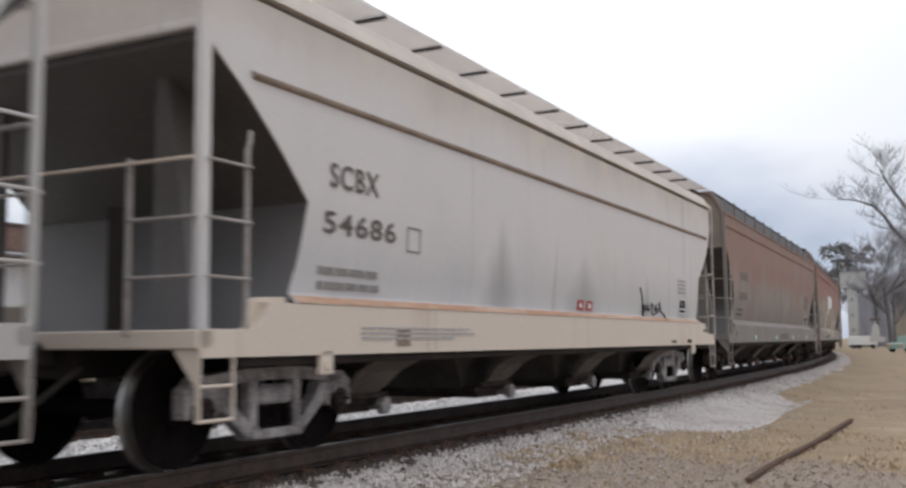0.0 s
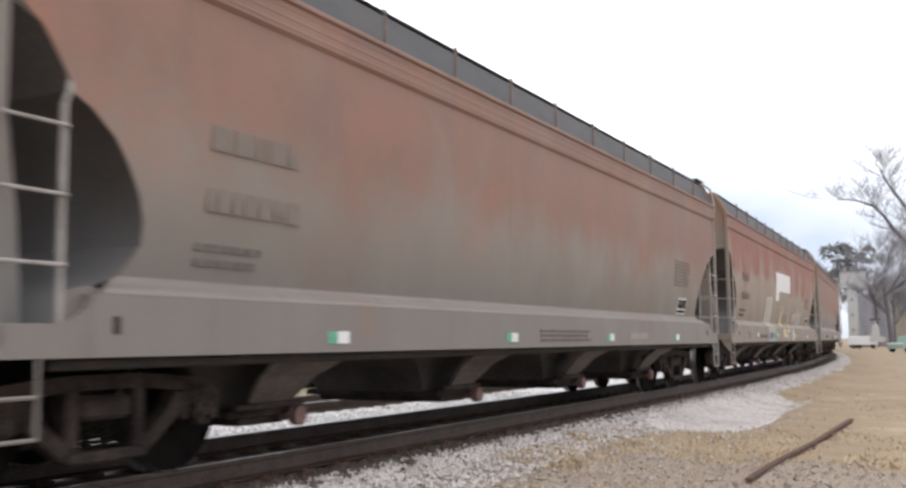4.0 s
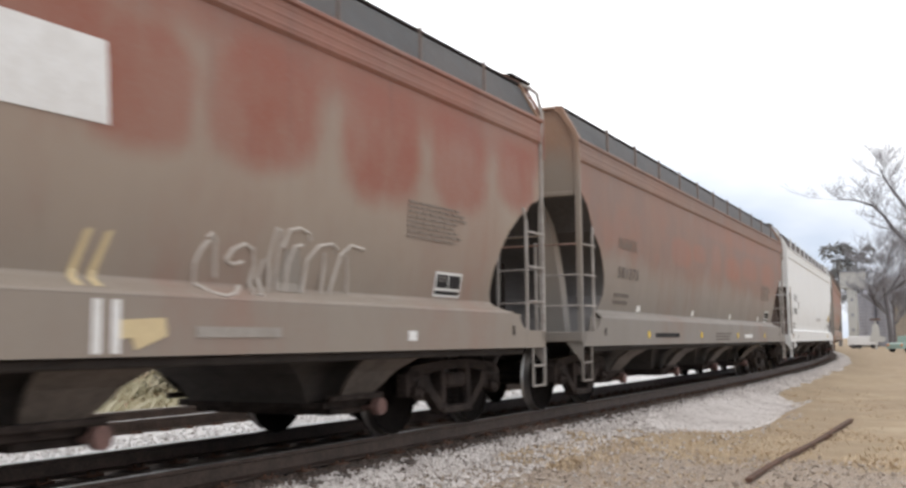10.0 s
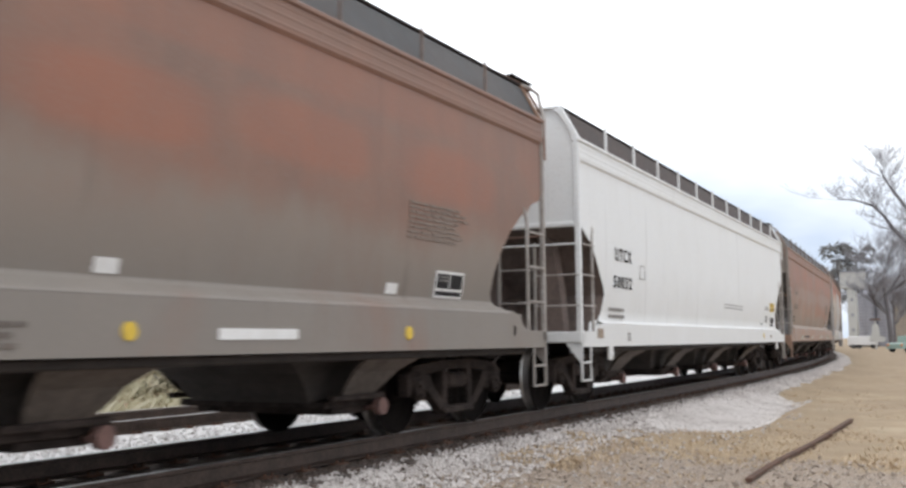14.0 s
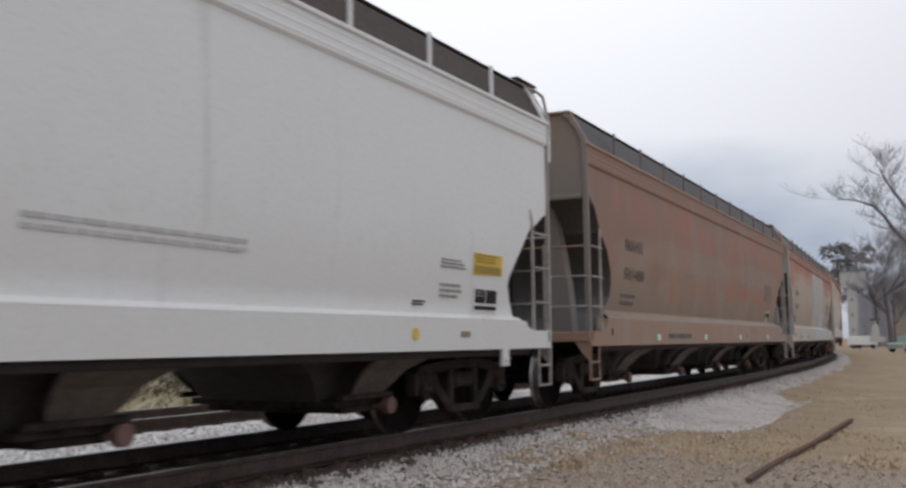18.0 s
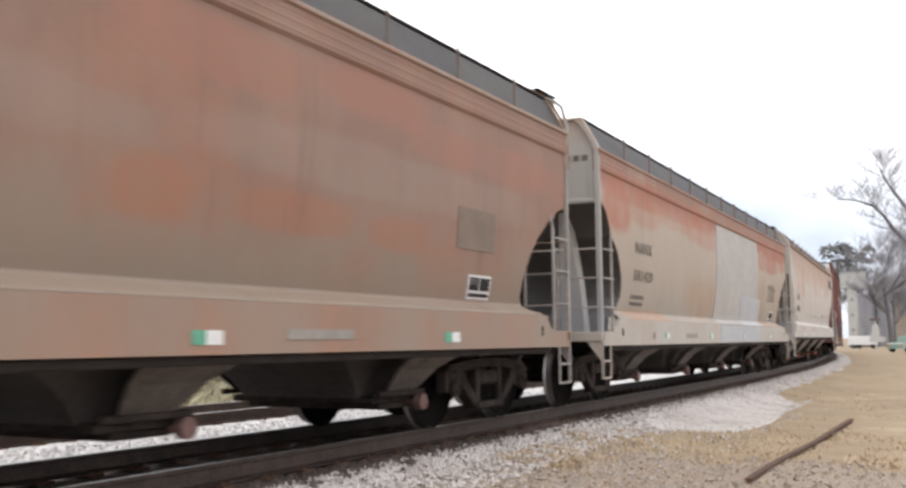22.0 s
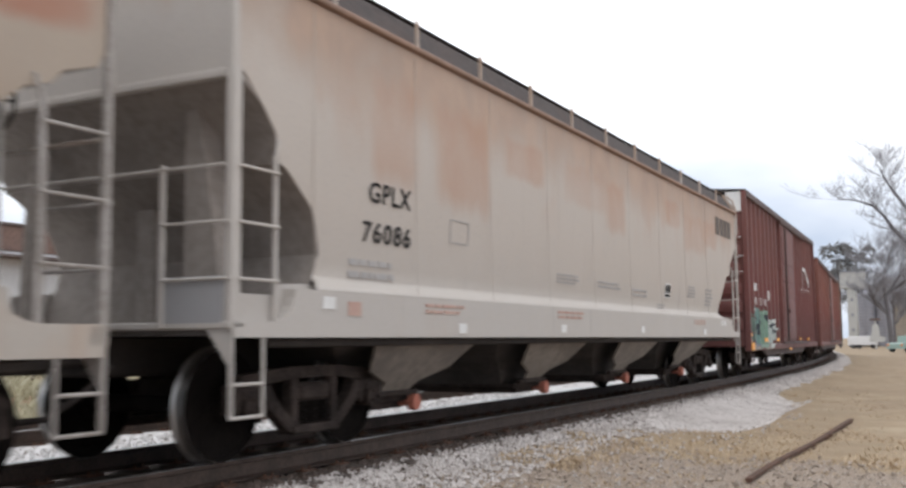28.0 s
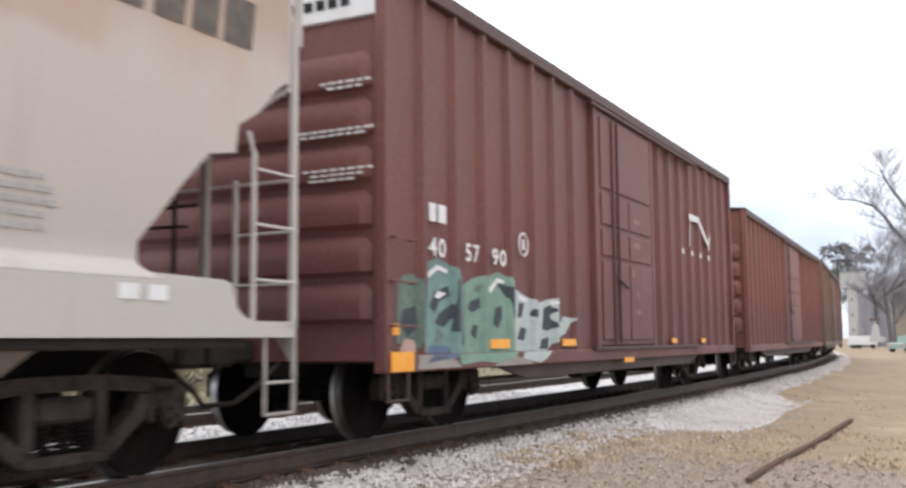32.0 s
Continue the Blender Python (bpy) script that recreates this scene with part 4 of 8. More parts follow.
def hopper_wagon(s0, L, label, paint, cut=CUT_ROUND, sill=0.88, sill_top=1.265, eave=3.68, crown=4.12, roof_mat=None, posts=(), band=True, trim=None, rib=None, truck_mat=None, brackets=(), platform_z=1.08, bays=4, gates=None, end_top=2.92, rear=None, end_mat=None, post_mat=None, col_mat=None, bay_mat=None, eave_mat=None, slope_mat=None, plate=0.30, truck_in=1.35, ladder_mat=None, post_paint=None, post_w=0.012, bow=None, flare=FLARE):
    ladder_mat = ladder_mat or (M_LADDER if band else trim or paint)
    col_mat = col_mat or end_mat or paint
    end_mat = end_mat or paint
    post_mat = post_mat or (M_POST if band else trim or paint)
    posts = posts or [1.3 + 1.4 * k for k in range(int((L - 1.6) / 1.4) + 1)]
    rear = rear or CUT_ROUND_REAR
    trim = trim or paint
    w = Wagon("covered_hopper", s0, L, label, "hopper wagon", paint, sill=sill, truck_mat=truck_mat, truck_in=truck_in, bow=bow or (0.19 if band else 0.035))
    w.lo, w.hi, w.flare = sill_top, eave - 0.3, flare
    roof_mat = roof_mat or M_ROOF_DARK
    g_eave = eave - (0.30 if band else 0.06)
    # side sheets, bowed, with the scalloped ends
    zs = sorted({sill_top, g_eave} | {c[0] for c in cut + rear if sill_top < c[0] < g_eave} | set(np.linspace(sill_top, g_eave, 9).round(3)) | ({round(sill_top + flare * k / 8, 3) for k in range(9)} if w.bow > 0.05 else set()))
    for s in (-1, 1):
        cols = 12
        outer = [[(cut_at(cut, z) + (L - cut_at(cut, z) - cut_at(rear, z)) * i / cols, s * (w.wall_y(z + 1e-4) - 0.005), z) for i in range(cols + 1)] for z in zs]
        inner = [[(p[0], p[1] - s * 0.02, p[2]) for p in r] for r in outer]
        g = w.geo()
        g.loft([o + i[::-1] for o, i in zip(outer, inner)])
        w.add("side_sheet", g, paint, smooth=True)
        # sill, stepped down at both ends
        y0, y1 = s * 1.49, s * 1.6
        g = w.geo()
        step = [(0.50, platform_z)] + [(0.52 + 0.22 * math.sin(q), platform_z + 0.01 + (sill_top - 0.012 - platform_z) * (1 - math.cos(q))) for q in (0.35, 0.7, 1.0, 1.3, math.pi / 2)]
        g.prism([(0, sill), (L, sill), (L, platform_z)] + [(L - x, z) for x, z in step] + step[::-1] + [(0, platform_z)], "y", y0, y1)
        w.add("side_sill", g, trim)
        if w.bow < 0.05:
            g = w.geo()
            g.prism([(s * 1.6, sill_top - 0.02), (s * 1.6, sill_top - 0.005), (s * 1.497, sill_top + 0.045), (s * 1.47, sill_top + 0.045), (s * 1.47, sill_top - 0.02)], "x", 0.64, L - 0.64)
            w.add("sill_ledge", g, M_LEDGE if trim is paint else trim, "paint-chipped ledge on the sill")
        w.add("lower_flange", w.geo().box(0.5, L - 0.5, s * 1.42, s * 1.53, sill - 0.075, sill - 0.002, 0.012), M_BLACK)
        # top chord with long beads
        if band:
            g = w.geo()
            prof = [(1.50, eave - 0.315), (1.575, eave - 0.315), (1.598, eave - 0.285)]
            for k in range(3):
                zc = eave - 0.26 + k * 0.075
                prof += [(1.598, zc), (1.601, zc + 0.010), (1.601, zc + 0.022), (1.598, zc + 0.032)]
            prof += [(1.598, eave - 0.05), (1.50, eave - 0.05)]
            g.prism([(s * y, z) for y, z in prof], "x", 0.03, L - 0.03)
            w.add("top_chord", g, paint)
        if not len(brackets):
            w.add("eave_angle", w.geo().box(0.0, L, s * 1.50, s * (1.605 if len(brackets) else 1.622), eave - 0.05, eave, 0.012), paint if len(brackets) else eave_mat or trim)
        if rib:
            g = w.geo()
            for k in range(7):
                a0, a1 = -math.pi / 2 + math.pi * k / 7, -math.pi / 2 + math.pi * (k + 1) / 7
                yb = w.wall_y(rib) - 0.012
                g.add([(x, s * (yb + 0.042 * math.cos(a)), rib + 0.032 * math.sin(a)) for x in (0.55, L - 0.4) for a in (a0, a1)], [(0, 1, 3, 2)])
            w.add("rub_rail", g, M_RIB, "dull brown half-round rail along the side", smooth=True)
    # roof, steep at the shoulders and flat on top
    yc = 1.33
    g = w.geo()
    ring = [(1.60, eave - 0.01), (1.56, eave + 0.02), (1.365, crown - 0.04), (1.32, crown), (0.6, crown + 0.03), (0, crown + 0.05)] if not len(brackets) else [(1.60, eave - 0.01), (1.57, eave + 0.06), (1.48, crown - 0.06), (1.36, crown + 0.02), (0.6, crown + 0.06), (0, crown + 0.07)]
    ring = [(y, z) for y, z in ring] + [(-y, z) for y, z in ring[-2::-1]]
    g.loft([[(x, y, z) for y, z in ring] + [(x, -1.5, eave - 0.03), (x, 1.5, eave - 0.03)] for x in (0.088, L - 0.088)])
    w.add("roof", g, roof_mat, "dark grimy roof")
    for s in (-1, 1):
        if not len(brackets):
            w.add("running_board", w.geo().box(0.05, L + 0.22, s * 0.86, s * 1.345, crown + 0.006, crown + 0.036, 0.006), M_BLACK, "black open-grid walkway")
        for x in posts if not len(brackets) else ():
            w.add("roof_bracket", w.geo().box(x - post_w, x + post_w, s * 1.558, s * 1.59, eave + 0.004, crown - 0.09, 0.005), post_mat)
        if len(brackets):
            for k in range(12):
                w.add("walkway_bar", w.geo().box(0.2, L - 0.1, s * (1.145 + k * 0.04), s * (1.151 + k * 0.04), 3.957, 3.975), paint)
        for x in brackets:
            w.add("roof_bracket", w.geo().box(x - 0.025, x + 0.025, s * 1.25, s * 1.585, 3.925, 3.953, 0.004), M_BLACK)
    n = max(3, int(L / 3.2))
    for k in range(n):
        x = 0.8 + (L - 1.6) * (k + 0.5) / n
        g = w.geo()
        g.box(x - 1.2, x + 1.2, -0.42, 0.42, crown + 0.05, crown + 0.14, 0.03)
        w.add("roof_hatch", g, roof_mat)
    for e, X in w.ends():
        # upper end sheet and its flange
        g = w.geo()
        poly = [(-1.57, end_top), (1.57, end_top), (1.57, eave), (yc, crown), (-yc, crown), (-1.57, eave)]
        g.prism(poly, "x", X(0.05), X(0.085))
        w.add("end_sheet", g, end_mat)
        g = w.geo()
        g.box(X(0.02), X(0.09), -1.5, 1.5, end_top - 0.015, end_top + 0.05, 0.01)
        for s in (-1, 1):
            g.prism([(s * 1.585, eave - 0.06), (s * 1.60, eave), (s * (yc + 0.02), crown + 0.02), (s * (yc - 0.05), crown - 0.02)], "x", X(0.03), X(0.1))
        g.box(X(0.0), X(0.1), -yc, yc, crown - 0.01, crown + 0.03, 0.008)
        w.add("end_rim", g, end_mat)
        # slope sheet down into the bays
        g = w.geo()
        shape = cut if e == 0 else rear
        rows = [(0.08, end_top + 0.01)] + [(max(0.08, x - 0.008), z) for z, x in shape[::-1] if sill_top + 0.01 < z < end_top - 0.05]
        rows += [(cut_at(shape, sill_top) + 0.01, sill_top), (cut_at(shape, sill_top) - 0.12, platform_z - 0.03)]
        g.loft([[(X(a), -h, b), (X(a), h, b), (X(a + 0.03), h, b + 0.02), (X(a + 0.03), -h, b + 0.02)] for a, b in rows for h in (min(1.565, w.wall_y(max(b, sill_top + flare) + 1e-4) - 0.014),)])
        # M_SLOPE, on most wagons, has the recess shade painted in
        w.add("slope_sheet", g, slope_mat or M_SLOPE, "slope sheet toned for its recess", smooth=True)
        # platform, end sill and cross webs
        w.add("end_sill", w.geo().box(X(-0.02), X(0.14), -1.6, 1.6, sill + 0.06, platform_z - 0.004, 0.012), trim)
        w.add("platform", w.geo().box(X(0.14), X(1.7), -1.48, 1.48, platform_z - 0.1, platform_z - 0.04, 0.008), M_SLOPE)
        for s in (-1, 1):
            g = w.geo()
            if e == 0:
                wide = 1.0 if s < 0 else 0.35
                g.loft([[(X(0.30 + a), s * b, z) for a, b in ((0, 0.86 + o * wide), (0.22 * wide, 0.86 + o * wide), (0.22 * wide, 0.86), (0, 0.86))] for z, o in ((platform_z - 0.06, 0.38), (1.75, 0.31), (2.3, 0.22), (end_top, 0.09))])
            else:
                g.box(X(0.30), X(0.36), s * 0.92, s * 0.99, platform_z - 0.06, end_top - 0.02, 0.01)
            w.add("end_column", g, col_mat)
            # corner post
            g = w.geo()
            if e == 0:
                g.box(X(-0.01), X(0.06), s * 1.525, s * 1.6, platform_z - 0.02, eave - 0.10, 0.01)
                g.box(X(0.0), X(0.12), s * 1.53, s * 1.575, platform_z - 0.02, end_top + 0.1, 0.006)
                # bent over at the top, along the slope of the roof
                bend = [(1.5625, eave - 0.12), (1.5625, eave - 0.02), (1.55, eave + 0.05), (1.52, eave + 0.12), (1.36, crown - 0.06), (1.27, crown - 0.01)]
                g.loft([[(X(-0.012), s * (y + 0.03), z), (X(0.055), s * (y + 0.03), z), (X(0.055), s * (y - 0.03), z - 0.02), (X(-0.012), s * (y - 0.03), z - 0.02)] for y, z in bend])
            else:
                g.box(X(-0.012), X(0.040), s * 1.545, s * 1.6, platform_z - 0.02, eave - 0.3, 0.008)
                g.tube([(X(0.012), s * 1.575, eave - 0.32), (X(0.012), s * 1.595, eave - 0.1), (X(0.0), s * 1.60, eave + 0.05), (X(-0.02), s * 1.53, crown - 0.10), (X(0.0), s * 1.44, crown - 0.02), (X(0.06), s * 1.34, crown + 0.03)], 0.022, 7)
            if len(brackets) and e == 1:
                g = w.geo().tube([(X(-0.01), s * 1.59, platform_z - 0.02), (X(-0.01), s * 1.59, eave - 0.1), (X(0.05), s * 1.5, eave + 0.08)], 0.028, 8)
            w.add("corner_post", g, ladder_mat if e == 1 else post_paint or end_mat)
            # ladders: three rungs on the side, three on the end
            lx = 0.50
            g = w.geo()
            g.box(X(lx - 0.018), X(lx + 0.018), s * 1.565, s * 1.60, platform_z, 2.38, 0.006)
            g.tube([(X(lx), s * 1.58, 2.36), (X(lx + 0.03), s * 1.58, 2.44), (X(lx + 0.05), s * 1.57, 2.52)], 0.018, 6)
            w.add("ladder_stile", g, ladder_mat)
            for z in (1.42, 1.83, 2.24):
                w.add("ladder_rung", w.geo().tube([(X(0.05), s * 1.615, z), (X(lx + 0.01), s * 1.615, z)], 0.0125, 6), ladder_mat)
            g = w.geo().box(X(-0.05), X(-0.012), s * 0.935, s * 0.97, platform_z - 0.05, 2.28, 0.006)
            w.add("ladder_stile", g, ladder_mat)
            for z in (1.42, 1.83):
                w.add("ladder_rung", w.geo().tube([(X(-0.045), s * 0.95, z), (X(-0.03), s * 1.58, z)], 0.0125, 6), ladder_mat)
            # plate that closes the foot of the scallop
            tip = cut_at(cut if e == 0 else rear, sill_top)
            w.add("corner_plate", w.geo().prism([(X(0.56), platform_z - 0.05), (X(tip + 0.16), platform_z - 0.05), (X(tip + 0.16), sill_top + 0.03), (X(tip - 0.02), sill_top + 0.05), (X(0.70), sill_top + 0.035), (X(0.62), sill_top + 0.01)], "y", s * 1.478, s * 1.489), trim)
            # gusset and step below the corner
            g = w.geo()
            g.prism([(s * 1.6, sill + 0.06), (s * 1.6, 0.46), (s * 1.57, 0.44), (s * 1.565, sill - 0.20), (s * 1.36, sill + 0.06)], "x", X(0.0), X(0.02))
            g.box(X(0.0), X(0.03), s * 1.565, s * 1.6, 0.42, sill + 0.04, 0.006)
            w.add("step_gusset", g, trim if e == 0 else M_LADDER)
            g = w.geo()
            g.box(X(0.352), X(0.374), s * 1.575, s * 1.60, 0.42, sill + 0.02, 0.005)
            for z in (0.43, 0.665):
                g.tube([(X(0.01), s * 1.59, z), (X(0.36), s * 1.59, z)], 0.0135, 6)
            w.add("sill_step", g, trim if e == 0 else M_LADDER)
        w.add("end_grab_bar", w.geo().tube([(X(-0.04), -1.55, 2.24), (X(-0.05), 1.55, 2.245)], 0.0125, 6), trim)
        # shear frame under the slope, air tank and dark pipework
        g = w.geo()
        g.box(X(0.75), X(0.85), -0.10, 0.10, platform_z - 0.08, 2.1, 0.01)
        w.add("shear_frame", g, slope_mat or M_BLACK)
        if e == 1:
            w.add("air_tank", w.geo().rod((X(0.98), 0.15, 1.24), (X(0.98), 1.05, 1.24), 0.15, 18), M_BLACK, "black air reservoir", smooth=True)
            g = w.geo().box(X(0.62), X(0.84), 0.35, 0.62, platform_z - 0.04, 1.52, 0.03).rod((X(0.73), 0.48, 1.5), (X(0.73), 0.48, 1.66), 0.07, 10).rod((X(0.62), 0.48, 1.3), (X(0.52), 0.48, 1.3), 0.08, 10)
            w.add("control_valve", g, M_BLACK, "black brake control valve")
            w.add("brake_cylinder", w.geo().rod((X(0.35), -0.35, 1.20), (X(0.80), -0.35, 1.20), 0.13, 16).rod((X(0.35), -0.35, 1.20), (X(0.10), -0.35, 1.20), 0.025, 8), M_BLACK, smooth=True)
            w.add("pipe_run", w.geo().tube([(X(0.47), -1.0, 2.02), (X(0.47), 1.0, 2.02)], 0.014, 6).tube([(X(0.70), 0.48, 1.62), (X(0.70), 0.30, 1.80), (X(0.60), -0.3, 1.86), (X(0.47), -0.9, 1.86)], 0.014, 6).tube([(X(0.5), -1.0, 1.46), (X(0.5), 1.0, 1.46)], 0.014, 6), M_BLACK)
            g = w.geo()
            ring = [(X(-0.10), -0.35 + 0.21 * math.cos(t * math.pi / 10), 2.62 + 0.21 * math.sin(t * math.pi / 10)) for t in range(21)]
            g.tube(ring, 0.014, 6)
            for t in range(4):
                g.tube([(X(-0.06), -0.35, 2.62), ring[t * 5]], 0.009, 5)
            w.add("brake_wheel", g, M_BLACK, "round hand-brake wheel")
            g = w.geo().box(X(-0.05), X(0.06), -0.47, -0.23, end_top - 0.42, end_top + 0.02, 0.03).box(X(0.02), X(0.05), -0.37, -0.33, platform_z - 0.05, end_top - 0.4, 0.006)
            w.add("brake_gearbox", g, M_BLACK)
            g = w.geo()
            g.tube([(X(0.7), -1.25, crown + 0.07), (X(0.05), -1.30, crown + 0.07), (X(-0.02), -1.40, crown - 0.06), (X(-0.03), -1.60, eave + 0.02), (X(-0.01), -1.61, eave - 0.5)], 0.018, 6)
            w.add("roof_grab_iron", g, trim)
            w.add("roof_end_step", w.geo().box(X(-0.24), X(0.35), -1.36, -0.7, crown + 0.08, crown + 0.105, 0.006), M_BLACK)
    # floor and bays
    for e, X in w.ends():
        w.add("draft_sill", w.geo().box(X(0.1), X(2.1), -0.26, 0.26, 0.70, platform_z - 0.1, 0.02), M_BLACK)
    span = (L - 2 * 1.45) / bays
    for k in range(bays):
        xm = 1.45 + span * (k + 0.5)
        g = w.geo()
        hw = span / 2
        top, low = sill + 0.1, 0.40
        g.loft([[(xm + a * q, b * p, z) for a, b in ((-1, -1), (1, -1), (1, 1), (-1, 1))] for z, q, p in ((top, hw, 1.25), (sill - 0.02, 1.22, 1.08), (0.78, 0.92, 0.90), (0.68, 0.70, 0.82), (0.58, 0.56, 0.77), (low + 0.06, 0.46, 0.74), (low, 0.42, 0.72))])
        bay = w.add("hopper_bay", g, M_BAY_IN, "sloping discharge bay with its shade in the colour")
        for s in (-1, 1):
            g = w.geo()
            g.loft([[(xm - q, s * y, z), (xm + q, s * y, z), (xm + q, s * (y - 0.03), z), (xm - q, s * (y - 0.03), z)] for z, q, y in ((sill + 0.03, hw * plate, 1.45), (sill - 0.08, hw * plate * 0.9, 1.40), (0.68, max(0.38, hw * plate * 0.70), 1.20), (0.56, 0.33, 1.09), (0.47, 0.27, 1.0))])
            part("bay_side_plate", g, bay_mat or M_BAY, bay)
            part("outlet_lip", w.geo().box(xm - 0.44, xm + 0.44, s * 0.94, s * 1.02, 0.415, 0.470, 0.01), M_TRUCK, bay)
        g = w.geo()
        g.box(xm - 0.40, xm + 0.42, -0.90, 0.90, 0.345, 0.412, 0.01).box(xm - 0.20, xm + 0.40, -0.84, 0.84, 0.275, 0.343, 0.008)
        part("outlet_gate", g, M_TRUCK, bay)
        g = w.geo().rod((xm + 0.36, -1.04, 0.325), (xm + 0.36, 1.04, 0.325), 0.035, 8).rod((xm + 0.36, -1.05, 0.335), (xm + 0.36, -0.97, 0.335), 0.085, 14).rod((xm + 0.36, 0.97, 0.335), (xm + 0.36, 1.05, 0.335), 0.085, 14)
        part("gate_capstan", g, gates or M_PINK, bay, "faded red gate capstan")
    # brake rigging under the floor
    g = w.geo()
    g.tube([(2.6, 1.38, sill + 0.04), (L - 2.6, 1.38, sill + 0.04)], 0.025, 6)
    w.add("train_pipe", g, M_BLACK)
    return w


def stencil_box(w, x0, x1, z0, z1, seed=0):
    """The white-framed black panel of service marks."""
    p = w.rect("service_stencil", x0, x1, z0, z1, M_WHITE, "white-framed black stencil panel")
    b = min(0.028, 0.07 * (x1 - x0))
    xm, zm = (x0 + x1) / 2, z0 + (z1 - z0) * 0.3
    for k, (a, c, d, e) in enumerate(((x0 + b, xm - b / 2, zm + b / 2, z1 - b), (xm + b / 2, x1 - b, zm + b / 2, z1 - b), (x0 + b, x1 - b, z0 + b * 0.8, zm - b / 2))):
        w.rect("stencil_field", a, c, d, e, M_INK, "", 0.004).parent = p
    q = w.bars("stencil_print", x0 + b * 2, xm - b, zm + (z1 - zm) * 0.45, z1 - b * 1.8, 2, M_INK_PALE, seed, gaps=2)
    for b in q:
        b.location.y -= 0.006
        b.parent = p


def reflector(w, x, two=True, z=1.0):
    w.rect("reflector", x, x + 0.17, z - 0.05, z + 0.05, M_WHITE, "small white reflective label")
    if two:
        w.rect("reflector", x - 0.14, x - 0.006, z - 0.05, z + 0.05, M_GREEN, "small green label")


# recess shade put into the colour: near black above, paler grey low down
M_SLOPE = wagon_paint("shade_toned_slope_paint", (0.078, 0.068, 0.061), (0.155, 0.15, 0.15), (0.08, 0.06, 0.05), 9.0, 10.0, -0.4, 41, 0.4)
# darker than M_BAY: underside shade of the sloping faces put into the colour
M_BAY_IN = plain("shade_toned_bay_steel", (0.050, 0.043, 0.039), (0.085, 0.073, 0.065), 1.8, 0.85, 0, 0.2)
M_BAY = plain("grimy_bay_steel", (0.140, 0.117, 0.100), (0.080, 0.068, 0.059), 1.8, 0.8, 0, 0.2)
M_LEDGE = plain("dusty_ledge_paint", (0.40, 0.33, 0.275), (0.31, 0.255, 0.215), 2.5, 0.85, 0, 0.15)
M_LEDGE_RUST = plain("rust_stained_ledge_paint", (0.44, 0.25, 0.16), (0.56, 0.42, 0.32), 1.6, 0.85, 0, 0.15, 0.01, (0.3, 1, 1))
M_BAY_BEIGE = plain("grimy_beige_bay_paint", (0.25, 0.22, 0.19), (0.16, 0.14, 0.122), 1.4, 0.8, 0, 0.15)
M_SLOPE_BEIGE = plain("dusty_beige_slope_paint", (0.33, 0.29, 0.26), (0.24, 0.21, 0.19), 1.4, 0.8, 0, 0.2)
M_LADDER = plain("worn_grey_ladder_paint", (0.42, 0.39, 0.365), (0.28, 0.25, 0.225), 4, 0.7, 0, 0.15)
M_POST = plain("dull_rusty_post_paint", (0.22, 0.165, 0.14), (0.15, 0.12, 0.105), 5, 0.8, 0, 0.15)
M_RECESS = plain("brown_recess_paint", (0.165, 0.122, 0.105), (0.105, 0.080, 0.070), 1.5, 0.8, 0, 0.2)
M_PATCH_WARM = plain("pale_grey_field_paint", (0.46, 0.435, 0.41), (0.40, 0.38, 0.355), 0.9, 0.65, 0, 0.1)
M_PATCH_COOL = plain("cool_grey_field_paint", (0.47, 0.475, 0.49), (0.41, 0.415, 0.43), 0.9, 0.6, 0, 0.1)
M_SEAM = plain("grimy_seam_paint", (0.47, 0.415, 0.365), (0.51, 0.455, 0.40), 3, 0.8, 0, 0.05)
M_INK_SOFT = plain("nearly_worn_off_print", (0.195, 0.160, 0.135), (0.23, 0.185, 0.155), 7, 0.85, 0, 0.05)
M_SMUDGE = plain("smudged_grey_print", (0.36, 0.345, 0.34), (0.44, 0.42, 0.41), 7, 0.8, 0, 0.05)
M_GOLD = plain("pale_gold_spray_paint", (0.62, 0.50, 0.29), (0.55, 0.43, 0.25), 4, 0.6, 0, 0.05)
M_CHALK_SOFT = plain("faint_grey_spray", (0.285, 0.255, 0.225), (0.25, 0.22, 0.19), 5, 0.8, 0, 0.05)
M_TEAL_DARK = plain("dull_green_spray_paint", (0.16, 0.22, 0.18), (0.10, 0.14, 0.12), 2.2, 0.6, 0, 0.05)
M_TEAL_PALE = plain("pale_green_spray_paint", (0.22, 0.35, 0.27), (0.17, 0.27, 0.22), 1.6, 0.6, 0, 0.05)
M_BLUE = plain("dull_blue_spray_paint", (0.09, 0.13, 0.22), (0.12, 0.17, 0.26), 3, 0.6, 0, 0.05)
M_SIGNRED = plain("worn_red_label", (0.42, 0.085, 0.07), (0.34, 0.075, 0.06), 9, 0.6, 0, 0.05)
M_CAPSTAN = plain("orange_red_capstan_paint", (0.50, 0.17, 0.11), (0.38, 0.13, 0.09), 8, 0.7, 0, 0.1)
M_CHALK_PALE = plain("pale_chalk_spray", (0.50, 0.455, 0.41), (0.40, 0.355, 0.315), 5, 0.8, 0, 0.05)
M_PALEPRINT = plain("pale_grey_print", (0.44, 0.435, 0.43), (0.50, 0.495, 0.49), 7, 0.8, 0, 0.05)
